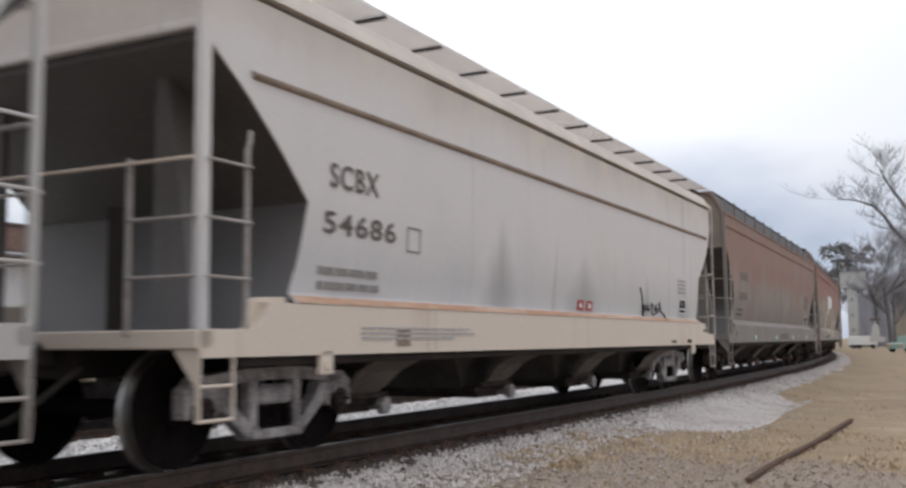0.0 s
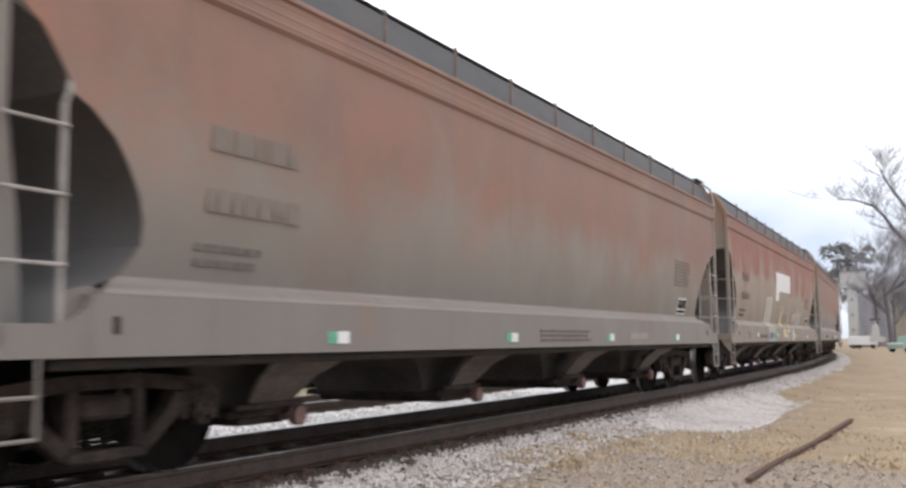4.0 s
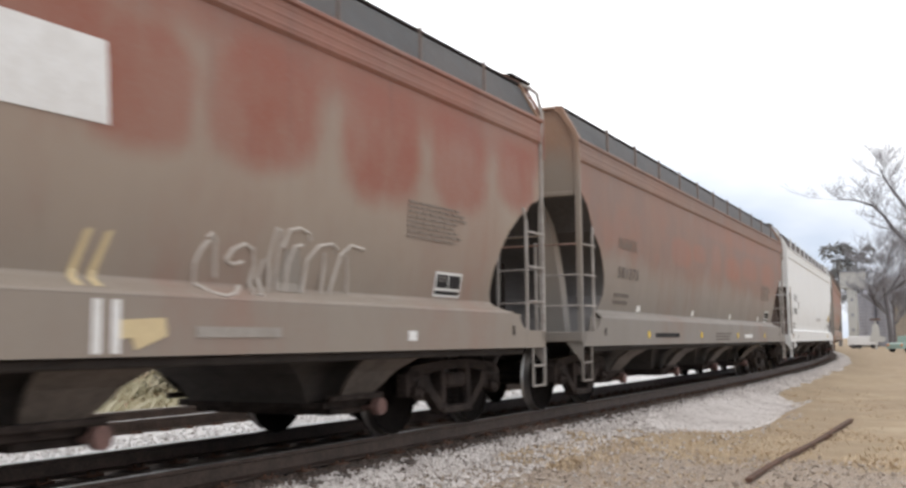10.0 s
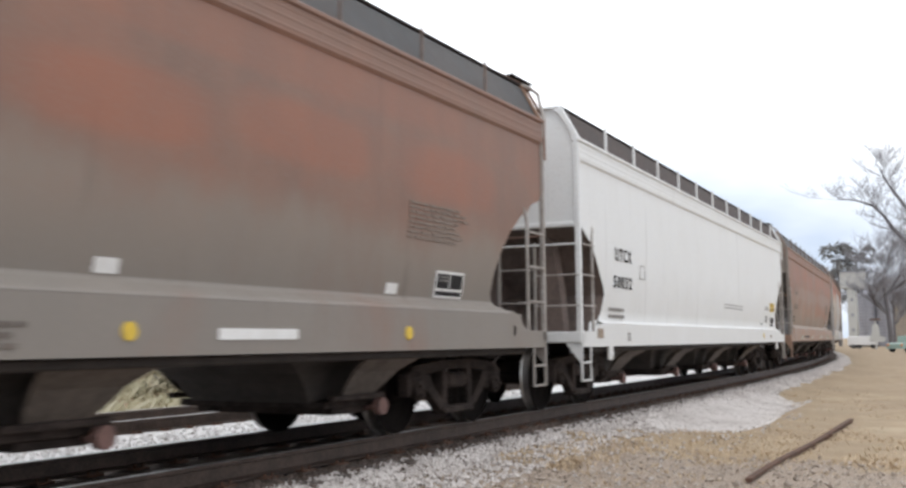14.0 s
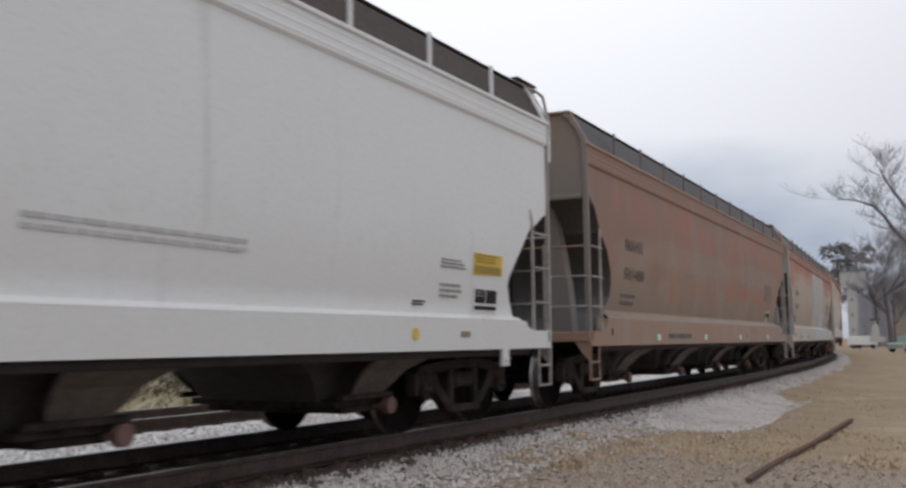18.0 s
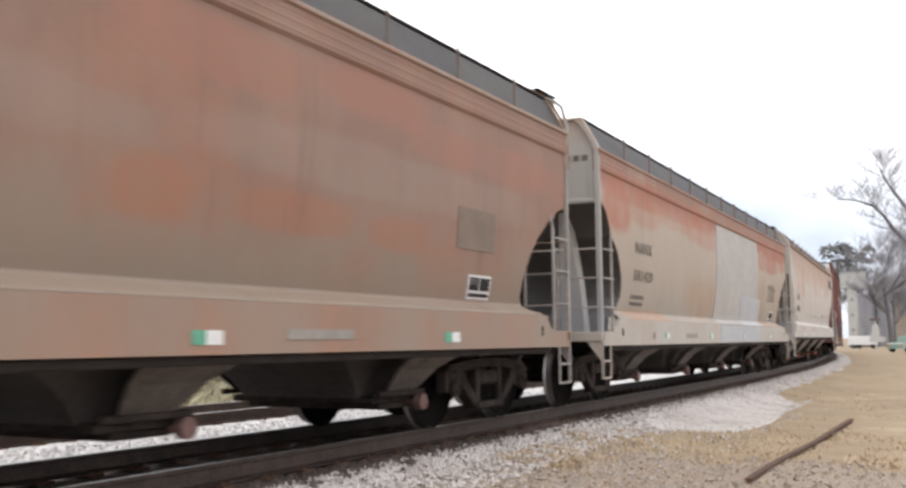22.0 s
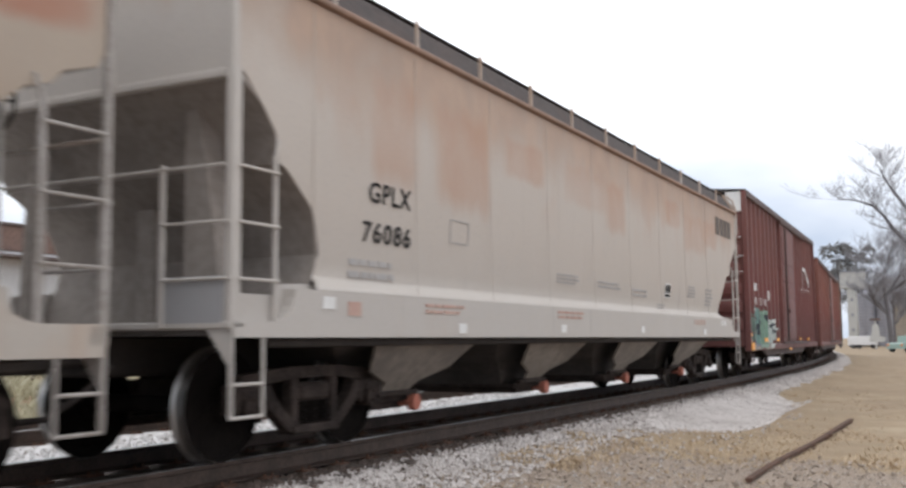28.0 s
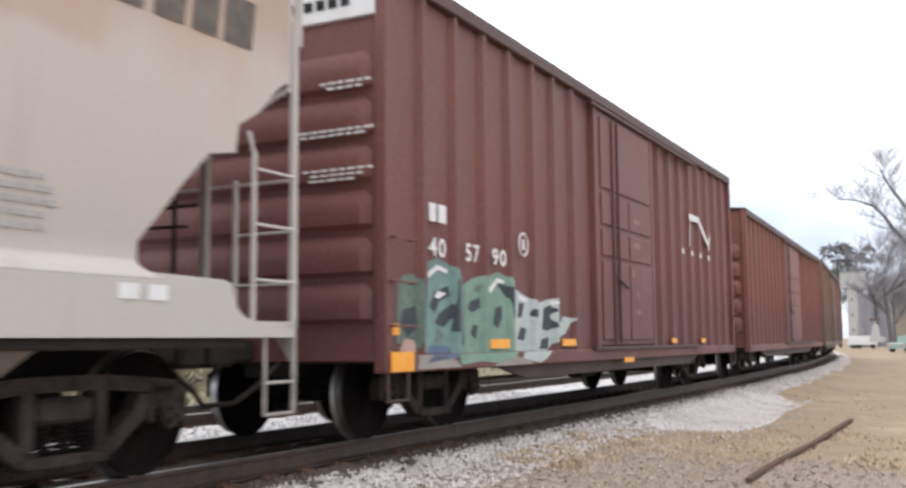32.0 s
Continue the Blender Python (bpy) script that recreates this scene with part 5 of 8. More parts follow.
M_EAVE = plain("rust_tan_eave_paint", (0.36, 0.235, 0.175), (0.28, 0.19, 0.145), 1.5, 0.8, 0, 0.15)
M_RIB = plain("dull_brown_rail_paint", (0.33, 0.26, 0.20), (0.22, 0.17, 0.13), 2.5, 0.8, 0, 0.2)

GREY_LOW = (0.235, 0.205, 0.180)
P_ZERO = wagon_paint("pale_grey_wagon_paint", (0.56, 0.54, 0.52), (0.46, 0.44, 0.42), (0.30, 0.16, 0.09), 3.2, 4.0, 0.25, 9)
P_ONE = wagon_paint("cool_grey_wagon_paint", (0.68, 0.645, 0.62), (0.53, 0.525, 0.525), (0.68, 0.60, 0.52), 2.7, 3.9, 0.40, 1, 0.5, (0.20, 0.19, 0.19), smoke=((-2.5, 0.55, 1.15, 0.5), (0.2, 0.8, 0.9, 0.45), (3.05, 0.35, 0.8, 0.5), (5.4, 0.6, 0.6, 0.4), (-0.9, 0.12, 1.2, 0.3)))
P_ONE_SILL = wagon_paint("tan_grey_sill_paint", (0.72, 0.60, 0.485), (0.68, 0.59, 0.495), (0.42, 0.24, 0.16), 2.6, 5.0, 0.34, 2, 0.3, hot=(0.45, 0.24, 0.16))
P_TWO = wagon_paint("rust_over_grey_paint", (0.262, 0.220, 0.184), (0.21, 0.187, 0.167), (0.285, 0.150, 0.106), 1.8, 3.1, 0.54, 3, 0.6, hot=(0.37, 0.150, 0.090), worn=0.5, heat=0.4, hot_shape=(0.5, 1.0, 0.6))
RED_OXIDE = (0.262, 0.080, 0.048)
FIELDS_THREE = [(x - 8.425, a * 1.12, z + 0.04, b * 1.12, 0.95, RED_OXIDE) for x, a, z, b in ((0.95, 0.60, 2.84, 0.42), (2.35, 0.62, 2.80, 0.46), (3.75, 0.66, 2.88, 0.42), (5.4, 0.75, 2.92, 0.42), (7.4, 0.85, 2.95, 0.44), (9.2, 0.7, 2.92, 0.40), (10.35, 0.45, 2.62, 0.42), (11.55, 0.66, 2.72, 0.44), (13.2, 0.62, 2.72, 0.52), (14.75, 0.56, 2.75, 0.50), (16.15, 0.52, 2.85, 0.40))]
P_THREE = wagon_paint("oxide_patched_paint", (0.312, 0.246, 0.192), (0.255, 0.215, 0.178), (0.285, 0.112, 0.076), 2.72, 3.40, 0.62, 4, 0.5, cut=(-0.28, 0.85), worn=0.4, washes=FIELDS_THREE)
RUST_FOUR = [(x - 8.425, a, z, b, k, (0.335, 0.128, 0.076)) for x, a, z, b, k in ((5.5, 0.75, 2.55, 0.26, 0.6), (6.9, 0.5, 2.62, 0.18, 0.55), (8.4, 0.42, 2.62, 0.32, 0.5), (10.1, 0.95, 2.52, 0.28, 0.6), (12.1, 1.0, 2.62, 0.28, 0.55), (14.5, 1.05, 2.62, 0.32, 0.5), (11.0, 4.5, 3.2, 0.22, 0.35))]
P_FOUR = wagon_paint("faded_red_brown_paint", (0.262, 0.210, 0.172), (0.222, 0.198, 0.175), (0.262, 0.150, 0.110), 1.75, 2.55, 0.54, 5.6, 0.7, hot=(0.34, 0.126, 0.072), worn=0.4, heat=0.25, hot_shape=(0.5, 1.0, 0.6), washes=RUST_FOUR)
P_FIVE = wagon_paint("clean_white_wagon_paint", (0.775, 0.785, 0.785), (0.70, 0.70, 0.69), (0.40, 0.33, 0.27), 3.5, 5.0, 0.10, 6, 0.3, (0.30, 0.28, 0.27))
RUST_SIX = [(x - 8.44, a, z, b, k, tone) for x, a, z, b, k, tone in ((6.0, 3.6, 2.42, 0.24, 0.38, (0.33, 0.265, 0.22)), (12.6, 3.2, 2.46, 0.24, 0.38, (0.33, 0.265, 0.22)), (2.2, 1.0, 2.2, 0.3, 0.4, (0.33, 0.255, 0.20)),
    (4.8, 0.32, 1.85, 0.30, 0.6, (0.36, 0.142, 0.074)), (6.6, 0.55, 1.88, 0.18, 0.5, (0.36, 0.142, 0.074)), (9.65, 0.45, 1.98, 0.24, 0.6, (0.36, 0.142, 0.074)), (11.2, 0.8, 1.98, 0.18, 0.6, (0.36, 0.142, 0.074)), (12.8, 0.55, 1.95, 0.17, 0.5, (0.36, 0.142, 0.074)),
    (2.6, 1.0, 3.0, 0.28, 0.5, (0.35, 0.142, 0.090)), (5.3, 1.0, 3.1, 0.25, 0.55, (0.35, 0.142, 0.090)), (7.2, 0.8, 2.92, 0.26, 0.6, (0.35, 0.142, 0.090)), (10.2, 1.1, 3.05, 0.26, 0.6, (0.35, 0.142, 0.090)), (12.3, 0.9, 3.15, 0.22, 0.6, (0.35, 0.142, 0.090)), (13.6, 0.75, 2.92, 0.20, 0.5, (0.35, 0.142, 0.090)), (15.4, 1.2, 2.95, 0.22, 0.5, (0.35, 0.142, 0.090)))]
P_SIX = wagon_paint("orange_rust_paint", (0.30, 0.215, 0.160), (0.255, 0.195, 0.150), (0.305, 0.165, 0.115), 1.3, 3.0, 0.50, 7, 0.5, hot=(0.36, 0.145, 0.080), worn=0.6, heat=0.35, hot_shape=(0.6, 1.0, 0.75), washes=RUST_SIX)
RUST_SEVEN = [(x - 8.425, a, z, b, k, tone) for x, a, z, b, k, tone in ((12.95, 0.75, 1.85, 0.70, 0.6, (0.35, 0.235, 0.150)), (6.45, 1.25, 1.75, 0.42, 0.55, (0.40, 0.250, 0.150)), (15.2, 1.2, 2.0, 0.6, 0.3, (0.36, 0.26, 0.18)),
    (2.6, 1.3, 1.33, 0.12, 0.6, (0.46, 0.25, 0.14)), (14.2, 1.6, 1.33, 0.12, 0.45, (0.40, 0.24, 0.14)), (12.95, 0.50, 2.90, 0.24, 0.75, (0.375, 0.145, 0.082)), (14.45, 1.0, 2.92, 0.26, 0.85, (0.375, 0.145, 0.082)), (16.2, 0.6, 3.05, 0.25, 0.75, (0.375, 0.145, 0.082)), (3.6, 4.3, 3.27, 0.24, 0.8, (0.36, 0.120, 0.066)), (14.6, 2.6, 3.27, 0.24, 0.8, (0.36, 0.120, 0.066)), (0.85, 0.75, 2.95, 0.40, 0.9, (0.40, 0.140, 0.076)), (2.5, 1.1, 3.02, 0.28, 0.5, (0.40, 0.165, 0.092)), (4.3, 1.5, 3.08, 0.22, 0.45, (0.40, 0.170, 0.098)), (6.4, 1.4, 3.02, 0.28, 0.55, (0.40, 0.165, 0.092)))]
P_SEVEN = wagon_paint("sandy_grey_rusty_paint", (0.42, 0.345, 0.275), (0.36, 0.315, 0.27), (0.335, 0.160, 0.102), 2.95, 3.42, 0.50, 8.4, 0.6, cut=(-0.05, 0.65), hot=(0.43, 0.19, 0.11), worn=0.7, heat=0.25, washes=RUST_SEVEN)
WASHES_EIGHT = [(x - 8.525, a, z, b, k) for x, a, z, b, k in ((2.3, 0.45, 2.9, 0.52, 0.55), (3.7, 0.64, 2.85, 0.52, 0.62), (5.3, 0.58, 3.08, 0.24, 0.55), (7.5, 0.9, 3.05, 0.28, 0.35), (8.65, 0.45, 2.93, 0.38, 0.5), (11.9, 0.52, 3.18, 0.24, 0.55), (13.4, 0.95, 2.95, 0.38, 0.45), (14.6, 0.5, 3.05, 0.26, 0.5))]
P_EIGHT = wagon_paint("beige_wagon_paint", (0.53, 0.47, 0.415), (0.51, 0.47, 0.43), (0.50, 0.35, 0.26), 2.4, 3.7, 0.24, 10, 0.2, (0.25, 0.21, 0.18), hot=(0.45, 0.25, 0.155), worn=0.3, heat=0.25, washes=WASHES_EIGHT, sheets=True)
P_EIGHT_TRIM = wagon_paint("pale_trim_paint", (0.52, 0.48, 0.44), (0.49, 0.455, 0.42), (0.47, 0.33, 0.235), 3.0, 4.4, 0.34, 11, 0.3)

P_SIX_SILL = wagon_paint("rusty_brown_sill_paint", (0.33, 0.25, 0.195), (0.30, 0.235, 0.185), (0.37, 0.195, 0.125), -2.0, -1.0, -0.22, 31, 0.2, worn=0.4)
P_SEVEN_SILL = wagon_paint("pale_rusty_sill_paint", (0.49, 0.445, 0.40), (0.455, 0.425, 0.385), (0.44, 0.29, 0.19), -2.0, -1.0, -0.40, 33, 0.2, worn=0.4)
E_BROWN = wagon_paint("grey_brown_end_paint", (0.22, 0.19, 0.165), (0.20, 0.185, 0.17), (0.26, 0.17, 0.12), 2.5, 4.5, 0.25, 21, 0.6)
E_TAN = wagon_paint("tan_end_paint", (0.26, 0.215, 0.175), (0.22, 0.205, 0.19), (0.33, 0.19, 0.12), 2.6, 4.2, 0.40, 22, 0.6)
E_PALE = wagon_paint("pale_grey_end_paint", (0.40, 0.38, 0.35), (0.34, 0.335, 0.34), (0.42, 0.30, 0.22), 3.0, 4.6, 0.2, 23, 0.5)

train = []


def wagon_zero():
    w = hopper_wagon(-13.05, 16.85, "pale grey covered hopper wagon with white ladders", P_ZERO, CUT_STRAIGHT, rear=CUT_STRAIGHT_REAR, trim=P_ZERO, band=False)
    train.append(w)


def wagon_one():
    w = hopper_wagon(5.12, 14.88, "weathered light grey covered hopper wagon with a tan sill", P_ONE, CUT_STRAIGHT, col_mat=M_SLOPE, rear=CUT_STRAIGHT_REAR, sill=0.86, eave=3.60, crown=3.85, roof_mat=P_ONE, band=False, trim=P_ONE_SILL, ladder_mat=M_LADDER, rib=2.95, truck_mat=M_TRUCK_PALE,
                     brackets=[1.36 + 1.07 * k for k in range(12)], platform_z=1.06, truck_in=1.5, bays=4, end_top=3.2, gates=M_TRUCK_PALE, bow=0.085, flare=0.09)
    g = w.geo()
    g.loft([[(x, -w.wall_y(w.lo + h) - o, w.lo + h) for x, o in ((1.1, 0.003), (w.L - 1.15, 0.003), (w.L - 1.15, -0.002), (1.1, -0.002))] for h in (0.004, 0.012, 0.022, 0.034, 0.049, 0.066)])
    w.add("rusty_ledge", g, M_LEDGE_RUST, "rust-stained ledge above the sill")
    w.rect("drain_slot", w.L - 0.95, w.L - 0.55, 1.10, 1.15, M_INK_FADED, "worn grey slot")
    w.rect("stencil_plate", w.L - 2.15, w.L - 1.85, 0.90, 0.96, M_BLACK)
    w.letters("SCBX", 1.56, 2.24, 0.215, 0.76, M_INK_FADED, "worn black stencilled mark")
    w.letters("54686", 1.49, 1.855, 0.19, 1.14, M_INK_FADED, "worn black stencilled number")
    g = [(2.84, 1.80, 3.09, 1.815), (2.84, 2.02, 3.09, 2.035), (2.84, 1.80, 2.852, 2.035), (3.075, 1.80, 3.09, 2.035)]
    for a, b, c, d in g:
        w.rect("mark_outline", a, c, b, d, M_INK_PALE)
    w.bars("small_print", 1.45, 2.4, 1.40, 1.58, 2, M_INK_PALE, 3, gaps=3)
    w.bars("small_print", 2.0, 4.2, 0.98, 1.09, 3, M_SMUDGE, 4, gaps=9)
    w.rect("inspection_plate", 2.58, 2.82, 0.92, 1.07, M_RIB, "dull brown steel plate")
    w.rect("inspection_plate", 11.7, 12.0, 0.90, 0.95, M_INK_FADED)
    stencil_box(w, 12.47, 12.88, 1.42, 1.69, 1)
    w.bars("small_print", 12.35, 13.0, 1.78, 2.02, 4, M_SMUDGE, 5, gaps=4)
    for x in (7.38, 7.72):
        w.rect("red_placard", x, x + 0.24, 1.36, 1.50, M_SIGNRED, "red diamond label with a pale centre")
        w.rect("label_centre", x + 0.08, x + 0.16, 1.40, 1.46, M_WHITE, "", 0.003)
    # scrawled tag in thin dark strokes
    pts = [(10.12, 1.78), (10.25, 1.62), (10.30, 1.33), (10.33, 1.5), (10.42, 1.52), (10.40, 1.42), (10.5, 1.44), (10.56, 1.53), (10.62, 1.42), (10.70, 1.44), (10.78, 1.56), (10.88, 1.52), (10.80, 1.38), (10.95, 1.36), (11.02, 1.54), (11.1, 1.40), (11.2, 1.42), (11.22, 1.58), (11.35, 1.42), (11.5, 1.40), (11.55, 1.32), (11.45, 1.28)]
    g = w.geo()
    g.tube([(x, -w.wall_y(z) - 0.001, z) for x, z in pts], 0.013, 5)
    w.add("sprayed_tag", g, M_INK, "thin black sprayed scrawl")
    for x in (1.50, 13.2):
        g = w.geo().box(x - 0.09, x + 0.09, -1.6, -1.55, 0.70, 0.90, 0.01).rod((x, -1.62, 0.78), (x, -1.55, 0.78), 0.045, 10)
        w.add("jacking_lug", g, P_ONE_SILL, "pale cast lug under the sill")
    train.append(w)




def round_marks(w, code, number, faded=True, ink=None):
    ink = ink or (M_INK_FADED if faded else M_INK)
    if code:
        w.letters(code, 1.80, 2.32, 0.18, 0.92, ink, "worn stencilled mark")
    if number:
        w.letters(number, 1.79, 1.885, 0.175, 1.05, ink, "worn stencilled number")
    w.bars("small_print", 1.73, 2.5, 1.5, 1.66, 2, ink, 7, gaps=4)
    w.decal("drain_slot", [(0.90, 1.02), (0.95, 1.02), (0.95, 1.13), (0.90, 1.13)], M_BLACK)
    w.decal("drain_slot", [(w.L - 0.95, 1.02), (w.L - 0.90, 1.02), (w.L - 0.90, 1.13), (w.L - 0.95, 1.13)], M_BLACK)


def wagon_two():
    w = hopper_wagon(21.31, 16.85, "grey-brown covered hopper wagon, rust-red along the top", P_TWO, end_mat=E_BROWN)
    round_marks(w, "", "")
    w.bars("worn_mark", 1.80, 2.8, 2.32, 2.50, 1, M_INK_SOFT, 2, gaps=5)
    w.bars("worn_number", 1.79, 2.9, 1.885, 2.06, 1, M_INK_SOFT, 3, gaps=6)
    stencil_box(w, 14.28, 14.82, 1.42, 1.71, 2)
    for x in (3.3, 6.75, 10.15, 13.67):
        reflector(w, x)
    w.rect("sill_label", 11.07, 11.97, 0.975, 1.065, M_CHALK, "pale lettered strip")
    w.bars("sill_print", 7.6, 9.4, 0.95, 1.09, 3, M_INK_FADED, 8, gaps=7)
    w.bars("small_print", 13.9, 15.0, 1.92, 2.36, 8, M_INK_SOFT, 9, gaps=6)
    train.append(w)


def wagon_three():
    w = hopper_wagon(39.41, 16.85, "grey covered hopper wagon with red-oxide fields and graffiti", P_THREE, end_mat=E_TAN)
    round_marks(w, "", "581031")
    w.letters("NAHX", 1.80, 2.32, 0.18, 0.92, M_INK_SOFT, "nearly worn-off stencilled mark")
    w.decal("white_patch", [(7.04, 2.82), (7.13, 2.72), (7.14, 2.02), (7.70, 2.02), (7.73, 2.29), (10.04, 2.32), (9.99, 2.84)], M_WHITE, "white painted-over panel", nz=9)
    w.decal("tan_patch", [(5.27, 1.285), (5.42, 2.04), (6.54, 2.12), (6.56, 1.7), (6.45, 1.285)], M_PATCH_TAN, "pale tan repainted field", nz=9)
    w.rect("tan_patch", 5.27, 6.47, 0.91, 1.26, M_PATCH_TAN, "pale repainted field on the sill")
    w.decal("sprayed_shadow", [(7.82, 1.315), (8.10, 1.53), (8.40, 1.84), (8.50, 1.86), (8.2, 1.5), (7.98, 1.315)], M_NAVY, "dark sprayed edge", nz=9)
    w.decal("sprayed_letter", [(7.90, 1.315), (8.14, 1.53), (8.32, 1.75), (8.62, 1.93), (8.60, 1.6), (8.50, 1.315)], M_GOLD, "pale gold sprayed letter with dark edges", 0.002, nz=9)
    w.decal("sprayed_letter", [(7.89, 1.24), (8.50, 1.24), (8.57, 1.18), (8.56, 0.99), (8.45, 0.985), (8.39, 1.08), (8.31, 0.99), (8.0, 0.98), (7.92, 1.06)], M_GOLD, "pale gold sprayed letter on the sill", nz=7)
    w.decal("sprayed_shadow", [(8.62, 1.315), (8.72, 1.5), (8.80, 1.70), (8.86, 1.70), (8.84, 1.5), (8.80, 1.315)], M_NAVY, "dark sprayed edge", nz=7)
    w.decal("sprayed_letter", [(8.64, 1.315), (8.74, 1.5), (8.79, 1.68), (8.83, 1.67), (8.77, 1.48), (8.70, 1.315)], M_CHALK, "chalk grey sprayed stroke", 0.002, nz=7)
    w.decal("sprayed_letter", [(8.86, 1.315), (8.90, 1.44), (8.95, 1.50), (9.06, 1.50), (9.03, 1.40), (8.97, 1.315)], M_CREAM, "cream sprayed stroke", nz=7)
    w.decal("sprayed_shadow", [(9.08, 1.315), (9.12, 1.45), (9.13, 1.63), (9.24, 1.64), (9.22, 1.45), (9.18, 1.315)], M_NAVY, "dark sprayed edge", nz=7)
    w.add("sprayed_outline", w.geo().tube([(x, -1.603, z) for x, z in ((8.87, 1.23), (8.95, 1.185), (9.05, 1.17), (9.14, 1.19), (9.21, 1.23))], 0.014, 5), M_WHITE, "thin white sprayed stroke")
    w.rect("sprayed_letter", 8.66, 8.76, 0.97, 1.10, M_WHITE, "small white sprayed block")
    w.decal("sprayed_letter", [(8.88, 1.16), (8.92, 0.99), (8.97, 0.99), (9.0, 1.05), (9.07, 0.99), (9.12, 1.0), (9.03, 1.12), (8.95, 1.17)], M_PATCH_TAN, "pale sprayed letter on the sill", nz=6)
    for a, b in ((9.83, 9.97), (9.98, 10.135)):
        w.decal("sprayed_letter", [(a, 1.315), (b - 0.03, 1.66), (b + 0.03, 1.68), (a + 0.06, 1.315)], M_GOLD, "slanted pale gold sprayed bar", nz=8)
        w.rect("sprayed_letter", a + 0.08, a + 0.15, 0.90, 1.235, M_WHITE, "upright white sprayed bar")
    w.decal("sprayed_letter", [(10.13, 1.11), (10.51, 1.13), (10.53, 1.01), (10.26, 0.92), (10.22, 1.0), (10.13, 0.99)], M_GOLD, "pale gold sprayed block", nz=6)
    for st in (((11.02, 1.70), (11.06, 1.74), (11.10, 1.70), (11.12, 1.55), (11.15, 1.43)), ((11.04, 1.69), (10.97, 1.62), (10.92, 1.52), (10.94, 1.38), (11.02, 1.31), (11.12, 1.29), (11.28, 1.32), (11.42, 1.38)), ((11.24, 1.56), (11.30, 1.64), (11.42, 1.69), (11.52, 1.66), (11.56, 1.54), (11.54, 1.42), (11.48, 1.32), (11.56, 1.31), (11.62, 1.45), (11.66, 1.60)), ((11.24, 1.56), (11.32, 1.53), (11.42, 1.56)), ((11.71, 1.34), (11.72, 1.60), (11.77, 1.84), (11.83, 1.83), (11.82, 1.50), (11.84, 1.36)), ((11.88, 1.70), (11.93, 1.84), (12.06, 1.87), (12.18, 1.84), (12.2, 1.78)), ((11.94, 1.36), (11.96, 1.58), (12.02, 1.72), (12.12, 1.74)), ((12.16, 1.36), (12.20, 1.62), (12.34, 1.75), (12.52, 1.78), (12.60, 1.74)), ((12.42, 1.36), (12.44, 1.60), (12.42, 1.70)), ((12.56, 1.37), (12.62, 1.56), (12.66, 1.70), (12.80, 1.79), (13.0, 1.77)), ((12.74, 1.70), (12.80, 1.52), (12.82, 1.38))):
        w.add("sprayed_outline", w.geo().tube([(a, -w.wall_y(b) + 0.004, b) for a, b in st], 0.018, 5), M_CHALK_PALE, "thin chalk grey sprayed letter stroke")
    w.decal("sprayed_fill", [(11.86, 1.36), (11.90, 1.68), (12.08, 1.72), (12.14, 1.5), (12.12, 1.36)], M_CHALK_SOFT, "faint grey sprayed fill", nz=6)
    for k, st in enumerate(([(5.36, 0.95), (5.38, 1.12)], [(5.36, 1.04), (5.52, 1.06)], [(5.52, 0.96), (5.54, 1.13)], [(5.66, 0.96), (5.68, 1.10)], [(5.78, 0.97), (5.80, 1.10), (5.90, 1.10)], [(5.96, 1.10), (6.10, 1.11), (6.03, 1.11), (6.04, 0.97)], [(6.20, 0.97), (6.21, 1.08), (6.30, 1.02), (6.22, 0.98)], [(6.40, 0.97), (6.50, 1.0), (6.42, 1.04), (6.50, 1.09), (6.40, 1.10)])):
        w.add("sill_scrawl", w.geo().tube([(x, -1.604, z) for x, z in st], 0.019, 5), M_BLUE if k < 6 else M_GREEN, "thin dark sprayed stroke")
    w.rect("reflector", 3.28, 3.42, 1.01, 1.11, M_GREEN, "small green label")
    w.rect("reflector", 3.43, 3.58, 1.01, 1.11, M_WHITE, "small white reflective label")
    w.rect("reflector", 6.62, 6.72, 1.02, 1.10, M_GREEN, "small green label")
    w.rect("reflector", 6.74, 6.92, 1.02, 1.10, M_WHITE, "small white reflective label")
    w.rect("sill_label", 10.8, 11.72, 1.0, 1.075, M_CHALK, "pale lettered strip")
    w.rect("reflector", 13.6, 13.75, 0.97, 1.06, M_WHITE, "small white reflective label")
    w.bars("sill_print", 3.75, 5.0, 0.99, 1.06, 1, M_INK_FADED, 8, gaps=7)
    stencil_box(w, 14.34, 14.9, 1.41, 1.66, 3)
    for a, b, c, d in ((2.18, 2.44, 0.99, 1.005), (2.18, 2.44, 1.10, 1.115), (2.18, 2.195, 0.99, 1.115), (2.425, 2.44, 0.99, 1.115)):
        w.rect("mark_outline", a, b, c, d, M_INK_FADED)
    w.bars("small_print", 13.7, 14.9, 1.95, 2.3, 8, M_INK_SOFT, 19, gaps=6)
    train.append(w)


